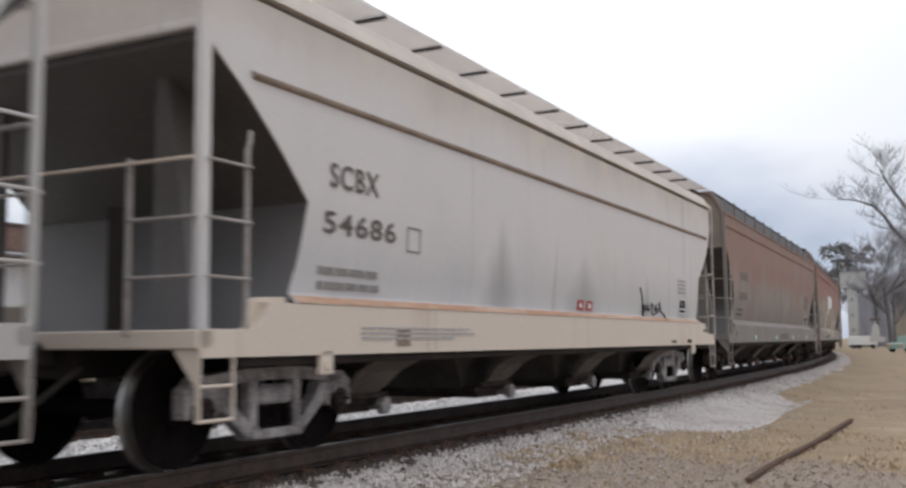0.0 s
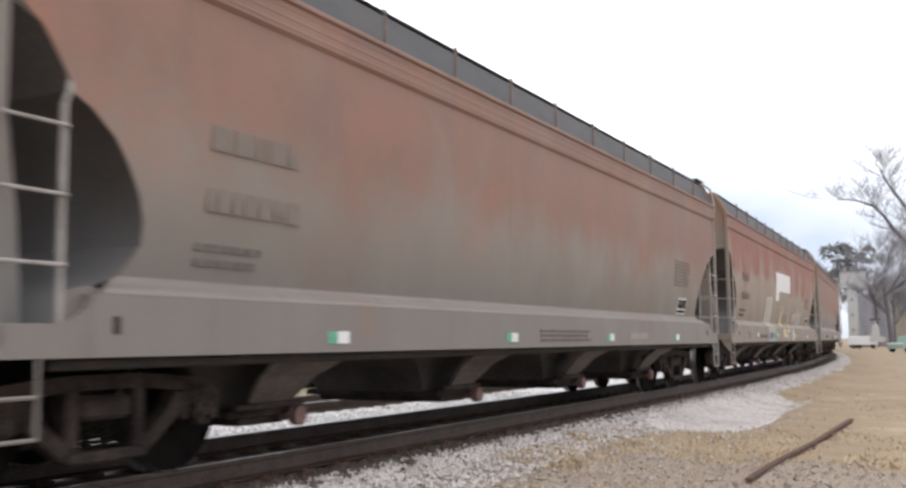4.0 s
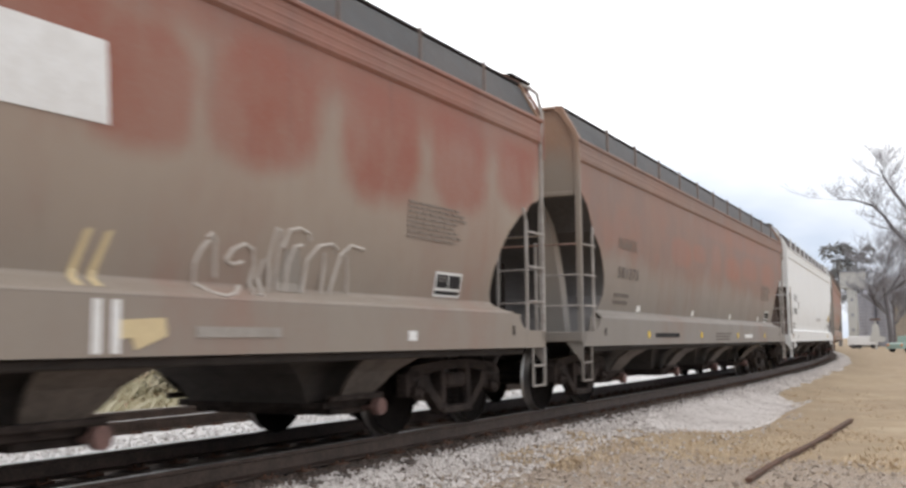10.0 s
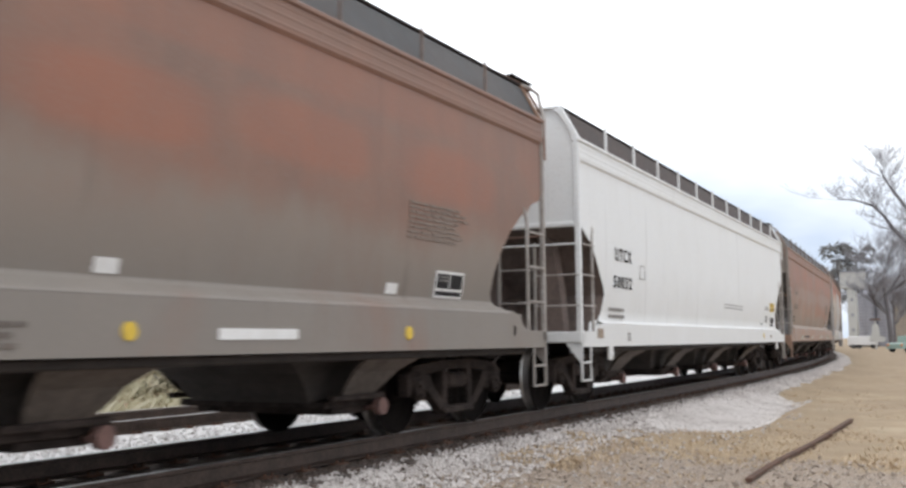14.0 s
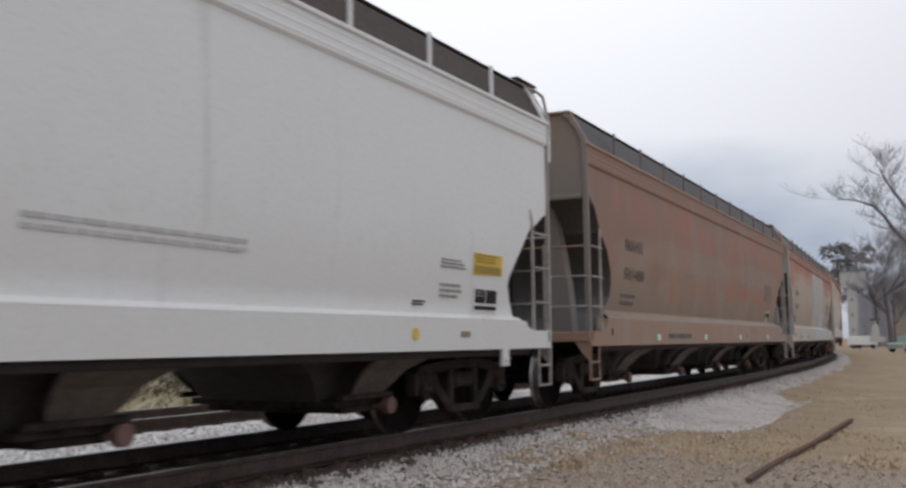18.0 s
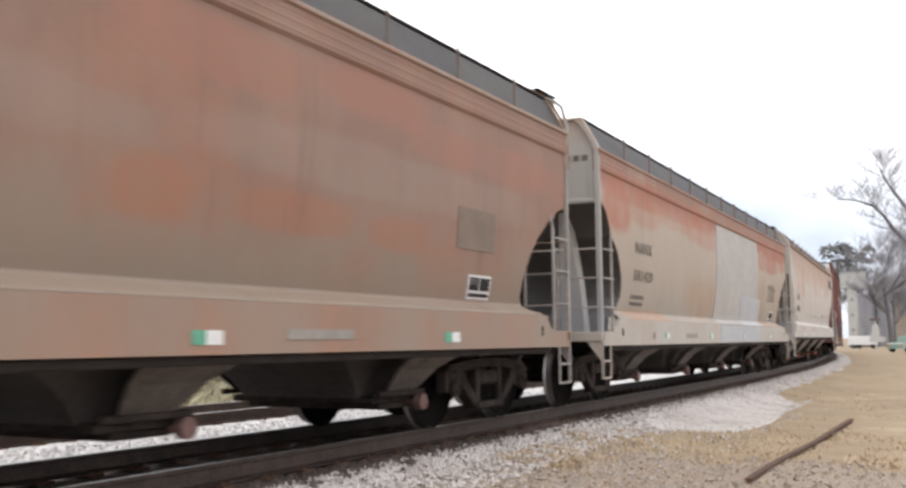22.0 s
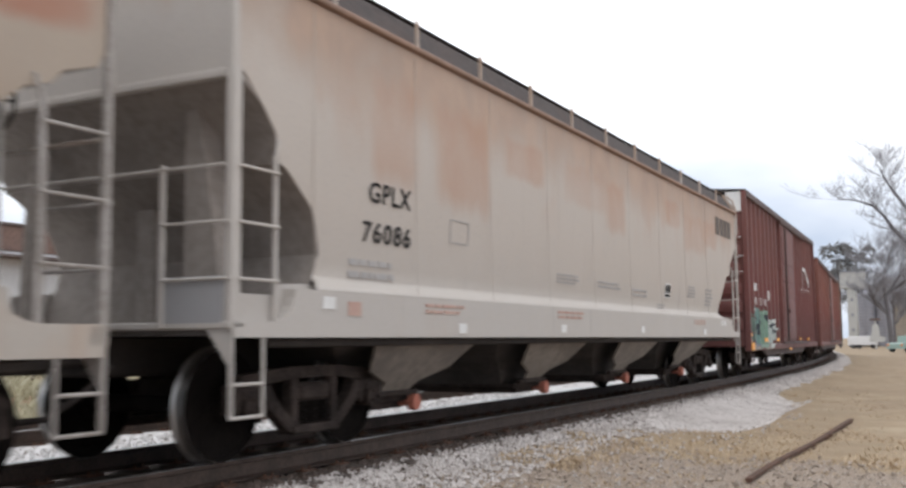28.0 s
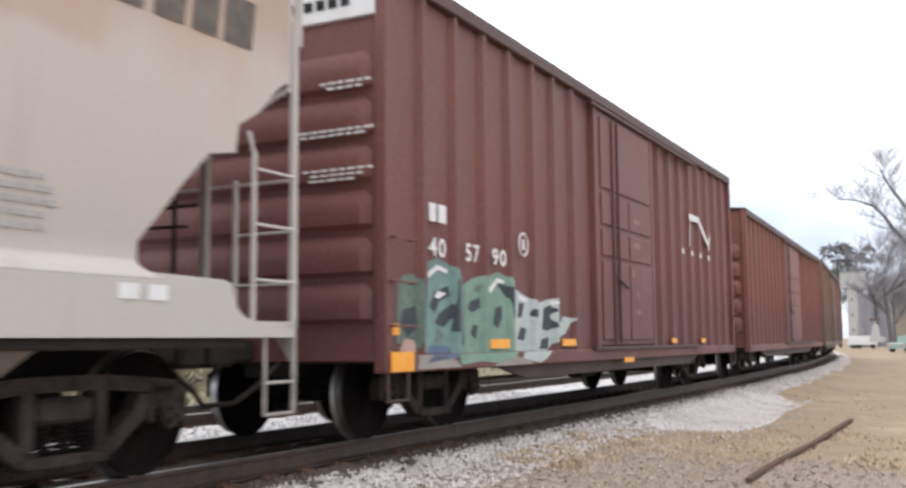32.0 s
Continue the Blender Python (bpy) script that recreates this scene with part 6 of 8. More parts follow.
def wagon_four():
    w = hopper_wagon(57.51, 16.85, "dull red-brown covered hopper wagon fading to grey below", P_FOUR, end_mat=E_TAN, trim=None)
    round_marks(w, "", "581375")
    w.letters("NAHX", 1.80, 2.32, 0.18, 0.92, M_INK_SOFT, "nearly worn-off stencilled mark")
    for x in (2.95, 6.56, 10.02, 13.42):
        w.rect("white_label", x, x + 0.2, 1.405, 1.505, M_WHITE, "small square white label")
        g = w.geo().rod((x + 0.16, -1.611, 1.04), (x + 0.16, -1.600, 1.04), 0.062, 16)
        w.add("yellow_dot", g, M_YELLOW, "round yellow label")
    w.rect("sill_label", 11.0, 11.9, 0.985, 1.065, M_WHITE, "white lettered strip")
    w.bars("sill_print", 8.0, 9.5, 0.94, 1.09, 3, M_INK_FADED, 8, gaps=7)
    w.bars("sill_print", 3.5, 5.05, 1.0, 1.07, 1, M_INK, 18, gaps=7)
    stencil_box(w, 14.32, 14.92, 1.40, 1.67, 4)
    w.bars("small_print", 13.7, 14.9, 1.95, 2.3, 8, M_INK_SOFT, 19, gaps=6)
    train.append(w)


def wagon_five():
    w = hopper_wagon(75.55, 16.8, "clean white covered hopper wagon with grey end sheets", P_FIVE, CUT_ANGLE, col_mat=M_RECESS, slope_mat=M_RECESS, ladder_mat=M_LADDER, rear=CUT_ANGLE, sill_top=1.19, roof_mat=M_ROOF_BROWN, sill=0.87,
                     posts=[1.25 + 1.4 * k for k in range(11)], end_top=2.5, post_mat=P_FIVE, post_w=0.024, bow=0.085, flare=0.05)
    w.letters("UTCX", 1.56, 2.12, 0.195, 0.82, M_INK, "black stencilled mark")
    w.letters("50032", 1.50, 1.72, 0.185, 0.91, M_INK, "black stencilled number")
    w.bars("small_print", 1.34, 2.1, 1.28, 1.43, 2, M_INK_PALE, 3, gaps=4)
    for a, b, c, d in ((2.84, 3.10, 1.91, 1.92), (2.84, 3.10, 2.12, 2.13), (2.84, 2.85, 1.91, 2.13), (3.09, 3.10, 1.91, 2.13)):
        w.rect("mark_outline", a, b, c, d, M_INK_PALE)
    y = w.decal("yellow_sign", [(14.8, 1.66), (15.5, 1.68), (15.5, 1.90), (14.8, 1.90)], M_YELLOW, "yellow notice with dull print")
    for q in w.bars("notice_print", 14.86, 15.44, 1.80, 1.885, 3, M_OCHRE, 5, gaps=3):
        q.location.y -= 0.005
    q = w.rect("notice_number_bar", 14.83, 15.46, 1.685, 1.765, M_OCHRE)
    q.location.y -= 0.004
    stencil_box(w, 14.84, 15.41, 1.27, 1.54, 5)
    w.bars("small_print", 14.1, 14.68, 1.70, 1.79, 3, M_INK_PALE, 6, gaps=4)
    w.bars("small_print", 14.1, 14.55, 1.40, 1.54, 3, M_INK_PALE, 7, gaps=4)
    w.bars("small_print", 13.58, 13.82, 1.31, 1.355, 2, M_INK, 8, gaps=1)
    w.bars("small_print", 9.2, 11.2, 1.62, 1.72, 2, M_PALEPRINT, 14, gaps=9)
    w.rect("brown_placard", 0.61, 0.86, 0.985, 1.12, M_RIB, "dull brown placard holder")
    w.rect("brown_placard", 14.42, 14.62, 1.0, 1.06, M_RIB, "dull brown placard holder")
    w.bars("sill_print", 2.0, 2.2, 0.95, 1.06, 3, M_INK_FADED, 11, gaps=1)
    w.add("yellow_dot", w.geo().rod((13.5, -1.611, 1.03), (13.5, -1.60, 1.03), 0.06, 14), M_YELLOW, "round yellow label")
    for x in (1.23, 15.5):
        g = w.geo().box(x - 0.08, x + 0.08, -1.6, -1.55, 0.68, 0.88, 0.01).rod((x, -1.62, 0.76), (x, -1.55, 0.76), 0.04, 10)
        w.add("jacking_lug", g, P_FIVE, "white cast lug under the sill")
    for z, a, b in ((3.62, -1.0, -0.72), (3.50, -1.04, -0.66), (3.14, -1.06, -0.62), (3.06, -1.06, -0.7), (2.98, -1.06, -0.66), (2.90, -1.06, -0.74)):
        w.add("end_print", w.geo().box(0.04, 0.052, a, b, z, z + (0.07 if z > 3.3 else 0.035)), M_INK_PALE)
    train.append(w)


def wagon_six():
    w = hopper_wagon(93.72, 16.88, "orange-rusted covered hopper wagon, brown all over", P_SIX, end_mat=E_BROWN, trim=P_SIX_SILL)
    round_marks(w, "NAHX", "581480", True)
    stencil_box(w, 14.26, 14.79, 1.41, 1.67, 6)
    w.rect("ghost_panel", 13.91, 14.78, 1.93, 2.36, M_INK_GHOST, "dull dark block of old print")
    for x in (3.3, 6.7, 10.1, 13.65):
        reflector(w, x)
    w.rect("sill_label", 11.0, 11.9, 0.985, 1.065, M_CHALK, "pale lettered strip")
    w.bars("sill_print", 4.0, 5.6, 0.98, 1.06, 1, M_INK_FADED, 8, gaps=7)
    train.append(w)


M_INK_GHOST = plain("ghosted_print", (0.20, 0.155, 0.125), (0.25, 0.19, 0.15), 3, 0.85, 0, 0.05)


def wagon_seven():
    w = hopper_wagon(111.8, 16.85, "sandy grey covered hopper wagon with rusty top and grey repainted field", P_SEVEN, end_mat=E_PALE, trim=P_SEVEN_SILL, eave_mat=P_SEVEN)
    round_marks(w, "NAHX", "581429", False, M_INK_FADED)
    w.decal("grey_patch", [(7.64, 1.275), (7.66, 2.2), (7.60, 3.05), (7.68, 3.355), (12.30, 3.355), (12.36, 3.0), (12.33, 2.2), (12.40, 1.275)], M_PATCH_WARM, "warm grey repainted field", nz=22)
    w.decal("pale_patch", [(10.32, 1.275), (10.30, 1.90), (10.42, 1.97), (12.72, 1.95), (12.80, 1.88), (12.76, 1.275)], M_PATCH_COOL, "paler cool grey repainted band", 0.003, nz=18)
    w.rect("grey_patch", 7.66, 12.31, 0.90, 1.262, M_PATCH_COOL)
    for x in (3.4, 6.75, 10.1, 13.6):
        w.rect("reflector", x, x + 0.16, 0.98, 1.07, M_WHITE, "small white reflective label")
        w.rect("reflector", x - 0.13, x - 0.006, 0.98, 1.07, M_GREEN, "small green label")
    w.rect("sill_label", 4.75, 5.6, 0.985, 1.065, M_CHALK, "pale lettered strip")
    stencil_box(w, 14.25, 14.80, 1.41, 1.68, 7)
    w.bars("small_print", 13.9, 15.05, 1.94, 2.37, 8, M_INK_SOFT, 19, gaps=6)
    w.add("brown_dot", w.geo().rod((2.6, -1.611, 1.02), (2.6, -1.6, 1.02), 0.06, 14), M_RIB, "round rusty label")
    g = w.geo()
    for k in range(6):
        g.box(0.04, 0.052, -1.42 + k * 0.13, -1.33 + k * 0.13, 3.52, 3.60)
    w.add("end_number_bars", g, M_INK_FADED)
    train.append(w)


def wagon_eight():
    w = hopper_wagon(129.77, 17.05, "beige covered hopper wagon with pale orange stains", P_EIGHT, CUT_TALL, trim=P_EIGHT_TRIM, end_mat=P_EIGHT_TRIM, col_mat=M_SLOPE_BEIGE, bay_mat=M_BAY_BEIGE, rear=CUT_TALL_REAR, sill=1.0, sill_top=1.38, eave=3.80, crown=4.16, roof_mat=M_ROOF_BROWN, eave_mat=M_EAVE, band=False, platform_z=1.12, slope_mat=M_SLOPE_BEIGE, gates=M_CAPSTAN, plate=0.62, truck_in=1.72,
                     posts=[1.3 + 1.4 * k for k in range(11)], post_w=0.02, bow=0.13)
    w.letters("GPLX", 1.85, 2.19, 0.19, 0.73, M_INK, "black stencilled mark")
    w.letters("76086", 1.78, 1.835, 0.19, 0.84, M_INK, "black stencilled number")
    w.bars("small_print", 1.62, 2.38, 1.52, 1.68, 2, M_SMUDGE, 3, gaps=4)
    # big worn owner's mark, plain shapes only
    for k, (x, wd) in enumerate(((15.12, 0.36), (15.52, 0.33), (15.88, 0.30), (16.20, 0.36))):
        w.decal("owner_mark", [(x, 3.13), (x + wd * 0.85, 3.13), (x + wd, 3.50), (x + wd * 0.1, 3.50)], M_INK_FADED, "worn dark block of an owner's mark")
    w.add("end_plate", w.geo().box(-0.02, 0.02, -1.52, -0.96, 1.10, 1.44, 0.006), E_PALE, "pale grey steel plate low on the end")
    w.add("side_plate", w.geo().box(0.06, 0.52, -1.545, -1.525, 1.10, 1.32, 0.006), P_EIGHT_TRIM, "pale steel plate behind the ladder")
    stencil_box(w, 11.38, 11.72, 1.68, 1.93, 8)
    w.bars("small_print", 12.9, 13.55, 1.75, 1.95, 4, M_SMUDGE, 5, gaps=4)
    w.bars("small_print", 14.3, 14.9, 1.62, 1.95, 5, M_SMUDGE, 6, gaps=4)
    w.bars("small_print", 6.39, 7.26, 1.70, 1.82, 3, M_SMUDGE, 27, gaps=5)
    w.bars("small_print", 7.96, 8.98, 1.71, 1.80, 2, M_SMUDGE, 7, gaps=5)
    w.bars("small_print", 9.56, 10.48, 1.65, 1.76, 2, M_SMUDGE, 37, gaps=5)
    for a, b, c, d in ((3.40, 3.82, 1.96, 1.972), (3.40, 3.82, 2.19, 2.202), (3.40, 3.412, 1.96, 2.20), (3.808, 3.82, 1.96, 2.20)):
        w.rect("mark_outline", a, b, c, d, M_SMUDGE)
    for k in range(9):
        w.rect("weld_seam", 1.0 + 1.655 * k, 1.008 + 1.655 * k, 1.40, 3.70, M_SEAM, "faint vertical weld seam", -0.001)
    w.bars("small_print", 11.0, 11.5, 1.48, 1.56, 2, M_SMUDGE, 17, gaps=4)
    w.bars("red_print", 13.05, 13.9, 1.245, 1.32, 2, M_REDPRINT, 8, gaps=2)
    w.bars("red_print", 2.79, 3.70, 1.23, 1.32, 2, M_REDPRINT, 9, gaps=3)
    w.bars("red_print", 6.19, 7.26, 1.24, 1.33, 2, M_REDPRINT, 10, gaps=3)
    for x, z in ((1.10, 1.23), (3.48, 1.04), (6.3, 1.06), (9.7, 1.07), (13.75, 1.05), (15.25, 1.24), (15.5, 1.24)):
        w.rect("white_label", x, x + 0.17, z, z + 0.1, M_WHITE, "small white label")
    w.rect("red_placard", 1.46, 1.66, 1.18, 1.30, M_REDPRINT, "small faded red placard")
    train.append(w)


def box_wagon(s0, L, label, paint, dark, eave=4.48, base=0.68, ribs=0.68, door=(5.7, 8.3), detail=True, white_end=True):
    w = Wagon("boxcar", s0, L, label, "boxcar", paint, sill=base, truck_in=1.79, side_y=1.555, bow=0.0)
    w.lo, w.hi = 0.0, 9.0
    side = 1.52
    for s in (-1, 1):
        w.add("side_wall", w.geo().box(0.05, L - 0.05, s * 1.44, s * side, base + 0.12, eave - 0.06, 0.01), paint)
        xs = [x for x in np.arange(0.75, L - 0.4, ribs) if not (door[0] - 0.2 < x < door[1] + 0.15)]
        for x in xs:
            g = w.geo()
            g.prism([(x - 0.07, s * side), (x - 0.03, s * 1.585), (x + 0.03, s * 1.585), (x + 0.07, s * side)], "z", base + 0.16, eave - 0.14)
            w.add("side_rib", g, paint)
        w.add("side_sill", w.geo().box(0.0, L, s * 1.46, s * 1.6, base, base + 0.16, 0.012), paint)
        w.add("side_sill", w.geo().prism([(2.6, base), (L - 2.6, base), (L - 3.4, base - 0.16), (3.4, base - 0.16)], "y", s * 1.40, s * 1.46), dark, "deeper dark beam under the sill")
        w.add("top_plate", w.geo().box(0.0, L, s * 1.46, s * 1.612, eave - 0.14, eave, 0.012), dark)
        # plug door on rails
        d0, d1 = door
        g = w.geo().box(d0, d1, s * 1.52, s * 1.60, base + 0.2, eave - 0.24, 0.015)
        dr = w.add("plug_door", g, paint, "wide plug door with panels")
        bz, bh, bw = base + 0.26, eave - base - 0.56, d1 - d0 - 0.16
        for r0, r1, cols in ((0.0, 0.36, (0, 0.27, 0.52, 1)), (0.37, 0.50, (0, 0.27, 0.52, 1)), (0.51, 0.66, (0, 0.27, 0.52, 1)), (0.67, 1.0, (0, 0.22, 1))):
            for c0, c1 in zip(cols, cols[1:]):
                part("door_panel", w.geo().box(d0 + 0.08 + c0 * bw + 0.03, d0 + 0.08 + c1 * bw - 0.03, s * 1.60, s * 1.625, bz + r0 * bh + 0.02, bz + r1 * bh - 0.02, 0.012), paint, dr)
        if detail and s < 0:
            for x, z, wd, h in ((0.62, 0.56, 0.30, 0.07), (0.60, 0.44, 0.34, 0.09), (0.56, 0.30, 0.10, 0.14), (0.64, 0.20, 0.14, 0.10), (0.62, 0.13, 0.26, 0.05), (0.36, 0.24, 0.05, 0.16)):
                part("door_print", w.geo().box(d0 + 0.08 + x * bw, d0 + 0.08 + x * bw + wd, -1.628, -1.624, bz + z * bh, bz + z * bh + h), M_REDPALE, dr)
        for x in (d0 + 0.55, d0 + 0.80):
            part("lock_rod", w.geo().tube([(x, s * 1.64, base + 0.22), (x, s * 1.64, eave - 0.3)], 0.018, 6), dark, dr)
        part("door_handle", w.geo().tube([(d0 + 0.62, s * 1.66, base + 1.2), (d0 + 1.1, s * 1.66, base + 1.05)], 0.02, 6), dark, dr)
        for z in (base + 0.17, eave - 0.2):
            w.add("door_rail", w.geo().box(d0 - 0.3, min(L - 0.3, d1 + (d1 - d0) + 0.3), s * 1.585, s * 1.655, z - 0.03, z + 0.02, 0.006), dark)
        for x in (d0 - 0.06, d1 + 0.06):
            w.add("door_post", w.geo().box(x - 0.06, x + 0.06, s * 1.5, s * 1.61, base + 0.16, eave - 0.14, 0.012), paint)
    g = w.geo()
    ring = [(-1.6, eave), (-1.6, eave + 0.02), (-0.8, eave + 0.08), (0, eave + 0.12), (0.8, eave + 0.08), (1.6, eave + 0.02), (1.6, eave)]
    g.loft([[(x, y, z) for y, z in ring] for x in (-0.02, L + 0.02)])
    w.add("roof", g, M_ROOF_DARK, "dull grey steel roof")
    for k in range(int(L / 1.2)):
        x = 0.6 + k * 1.2
        w.add("roof_seam", w.geo().loft([[(x + dx, y, z + (0.03 if abs(dx) < 0.03 else 0)) for dx in (-0.04, -0.015, 0.015, 0.04)] for y, z in ((-1.58, eave + 0.015), (0, eave + 0.115), (1.58, eave + 0.015))], caps=False), M_ROOF_DARK)
    for e, X in w.ends():
        w.add("end_wall", w.geo().box(X(0.04), X(0.1), -1.52, 1.52, base + 0.1, eave - 0.02, 0.01), paint)
        h = 0.432
        for k in range(1, 7):
            z0 = base - 0.03 + k * h
            if z0 + h > eave - 0.5:
                break
            g = w.geo()
            prof = [(X(0.045), z0 + 0.04), (X(-0.03), z0 + h * 0.20), (X(-0.045), z0 + h * 0.45), (X(-0.03), z0 + h * 0.75), (X(0.045), z0 + h * 0.97)]
            ringm = [[(p[0], y, p[1]) for p in prof] for y in (-1.34, 1.34)]
            g.loft([[(X(0.05), y, p[1]) for p in prof] for y in (-1.44,)] + ringm + [[(X(0.05), y, p[1]) for p in prof] for y in (1.44,)], closed=False)
            w.add("end_corrugation", g, paint, smooth=True)
        if white_end:
            w.add("end_panel", w.geo().box(X(0.0), X(0.05), -1.5, 1.5, eave - 0.50, eave - 0.02, 0.008), M_WHITE if e == 0 else paint, "white painted top panel" if e == 0 else "")
        for s in (-1, 1):
            w.add("corner_post", w.geo().box(X(-0.012), X(0.10), s * 1.48, s * 1.60, base, eave - 0.01, 0.012), paint)
            g = w.geo().box(X(0.02), X(0.05), s * 1.57, s * 1.6, 0.42, base, 0.005).box(X(0.38), X(0.41), s * 1.57, s * 1.6, 0.42, base, 0.005).tube([(X(0.03), s * 1.585, 0.43), (X(0.4), s * 1.585, 0.43)], 0.013, 6)
            w.add("sill_step", g, dark)
            for z in (1.1, 1.5, 1.9):
                w.add("grab_iron", w.geo().tube([(X(0.06), s * 1.6, z), (X(0.06), s * 1.66, z), (X(0.46), s * 1.66, z), (X(0.46), s * 1.55, z)], 0.011, 5), paint)
        if e == 1:
            g = w.geo()
            ring = [(X(-0.12), -0.8 + 0.26 * math.cos(t * math.pi / 10), 2.2 + 0.26 * math.sin(t * math.pi / 10)) for t in range(21)]
            w.add("brake_wheel", g.tube(ring, 0.015, 6).tube([ring[0], ring[10]], 0.01, 5).tube([ring[5], ring[15]], 0.01, 5), dark)
    w.add("underframe", w.geo().box(0.3, L - 0.3, -0.26, 0.26, 0.62, 0.95, 0.02).box(0.1, L - 0.1, -1.46, 1.46, base + 0.08, base + 0.14, 0.01), M_BLACK)
    for x in np.arange(3.2, L - 2.8, 1.6):
        w.add("cross_bearer", w.geo().prism([(-1.42, base + 0.08), (1.42, base + 0.08), (0.3, 0.62), (-0.3, 0.62)], "x", x - 0.05, x + 0.05), M_BLACK)
    g = w.geo().rod((L * 0.5 - 0.5, -0.8, 0.55), (L * 0.5 + 0.2, -0.8, 0.55), 0.16, 14).rod((L * 0.5 + 0.5, -0.75, 0.56), (L * 0.5 + 0.8, -0.75, 0.56), 0.13, 12).tube([(2.6, -0.75, 0.5), (L - 2.6, -0.75, 0.5)], 0.025, 6)
    w.add("brake_gear", g, M_BLACK)
    return w


M_REDPALE = plain("worn_pale_print_on_oxide", (0.30, 0.19, 0.175), (0.22, 0.125, 0.115), 9, 0.8, 0, 0.05)
P_BOX = wagon_paint("oxide_brown_boxcar_paint", (0.165, 0.050, 0.044), (0.130, 0.046, 0.041), (0.19, 0.070, 0.058), 1.0, 4.0, 0.35, 12, 0.9, (0.05, 0.022, 0.02))
P_BOX_DARK = wagon_paint("dark_oxide_trim_paint", (0.065, 0.030, 0.027), (0.050, 0.027, 0.025), (0.09, 0.04, 0.032), 1.0, 4.0, 0.3, 13, 0.6)
P_BOX_RED = wagon_paint("weathered_red_boxcar_paint", (0.20, 0.062, 0.048), (0.15, 0.055, 0.045), (0.24, 0.09, 0.065), 1.0, 4.0, 0.4, 14, 0.9, (0.07, 0.03, 0.025))
P_BOX_TAN = wagon_paint("rust_brown_boxcar_paint", (0.17, 0.10, 0.075), (0.13, 0.085, 0.065), (0.22, 0.115, 0.08), 1.0, 4.0, 0.5, 15, 0.9)


def wagon_nine():
    w = box_wagon(148.12, 14.45, "dark oxide-brown boxcar with graffiti and a plug door", P_BOX, P_BOX_DARK)
    w.wall_y = lambda z: 1.588
    w.rect("owner_mark", 0.81, 0.95, 2.13, 2.31, M_WHITE, "plain white block of an owner's mark")
    w.rect("owner_mark", 1.0, 1.16, 2.13, 2.31, M_WHITE)
    for txt, x, wd in (("40", 0.80, 0.34), ("57", 1.58, 0.33), ("90", 2.22, 0.37)):
        w.letters(txt, x, 1.785, 0.19, wd, M_WHITE, "white stencilled number")
    ring = [(3.08 + 0.13 * math.cos(t * math.pi / 8), -1.59, 2.08 + 0.13 * math.sin(t * math.pi / 8)) for t in range(17)]
    w.add("white_ring", w.geo().tube(ring, 0.012, 5), M_WHITE, "thin white ring mark")
    w.rect("ring_mark", 3.05, 3.11, 2.02, 2.14, M_WHITE)
    # owner's emblem of bent white bars and a row of small white marks
    ez = [(10.85, 2.72), (10.85, 3.25), (11.55, 3.25), (12.3, 2.78), (12.35, 3.0)]
    for a, b in zip(ez, ez[1:]):
        w.add("emblem_bar", w.geo().loft([[(a[0], -1.592, a[1] - 0.06), (a[0], -1.592, a[1] + 0.06), (a[0], -1.584, a[1] + 0.06), (a[0], -1.584, a[1] - 0.06)], [(b[0] + 0.1, -1.592, b[1] - 0.06), (b[0] + 0.1, -1.592, b[1] + 0.06), (b[0] + 0.1, -1.584, b[1] + 0.06), (b[0] + 0.1, -1.584, b[1] - 0.06)]]), M_WHITE, "white bar of a worn emblem")
    for k in range(4):
        w.rect("emblem_mark", 10.3 + k * 0.65, 10.42 + k * 0.65, 2.52, 2.62, M_WHITE)
    # graffiti: teal, green and silver letters sprayed over the ribs
    ribs = [x for x in np.arange(0.75, 14.0, 0.68)]

    def skin(x):
        d = min(abs(x - q) for q in ribs)
        return 1.52 + 0.065 * min(1.0, max(0.0, (0.07 - d) / 0.04))

    def spray(poly, mat, label, up=0.0):
        lo, hi = min(p[0] for p in poly), max(p[0] for p in poly)
        cuts = {p[0] for p in poly} | {q + o for q in ribs for o in (-0.07, -0.03, 0.03, 0.07)}
        xs = sorted({round(x, 4) for x in cuts if lo <= x <= hi})
        g = w.geo()
        for a, b in zip(xs, xs[1:]):
            if b - a < 1e-3:
                continue
            for z0, z1, z2, z3 in strips([(p[1], p[0]) for p in poly], a, b):
                for zz in ((z0, z1, z2, z3),):
                    ya, yb = skin(a) + 0.003 + up, skin(b) + 0.003 + up
                    q = [(a, -ya, zz[0]), (a, -ya, zz[1]), (b, -yb, zz[2]), (b, -yb, zz[3])]
                    g.add(q + [(p[0], p[1] + 0.002, p[2]) for p in q], [(0, 1, 2, 3), (7, 6, 5, 4), (0, 4, 5, 1), (1, 5, 6, 2), (2, 6, 7, 3), (3, 7, 4, 0)])
        w.add("graffiti", g.mesh("graffiti", True), mat, label)
    teal, silver, dark = "teal sprayed graffiti letter", "silver sprayed graffiti letter", "dark sprayed graffiti shadow"
    spray([(0.30, 0.95), (0.32, 1.50), (0.42, 1.58), (0.60, 1.60), (0.73, 1.55), (0.75, 1.2), (0.70, 0.90)], M_TEAL_DARK, teal)
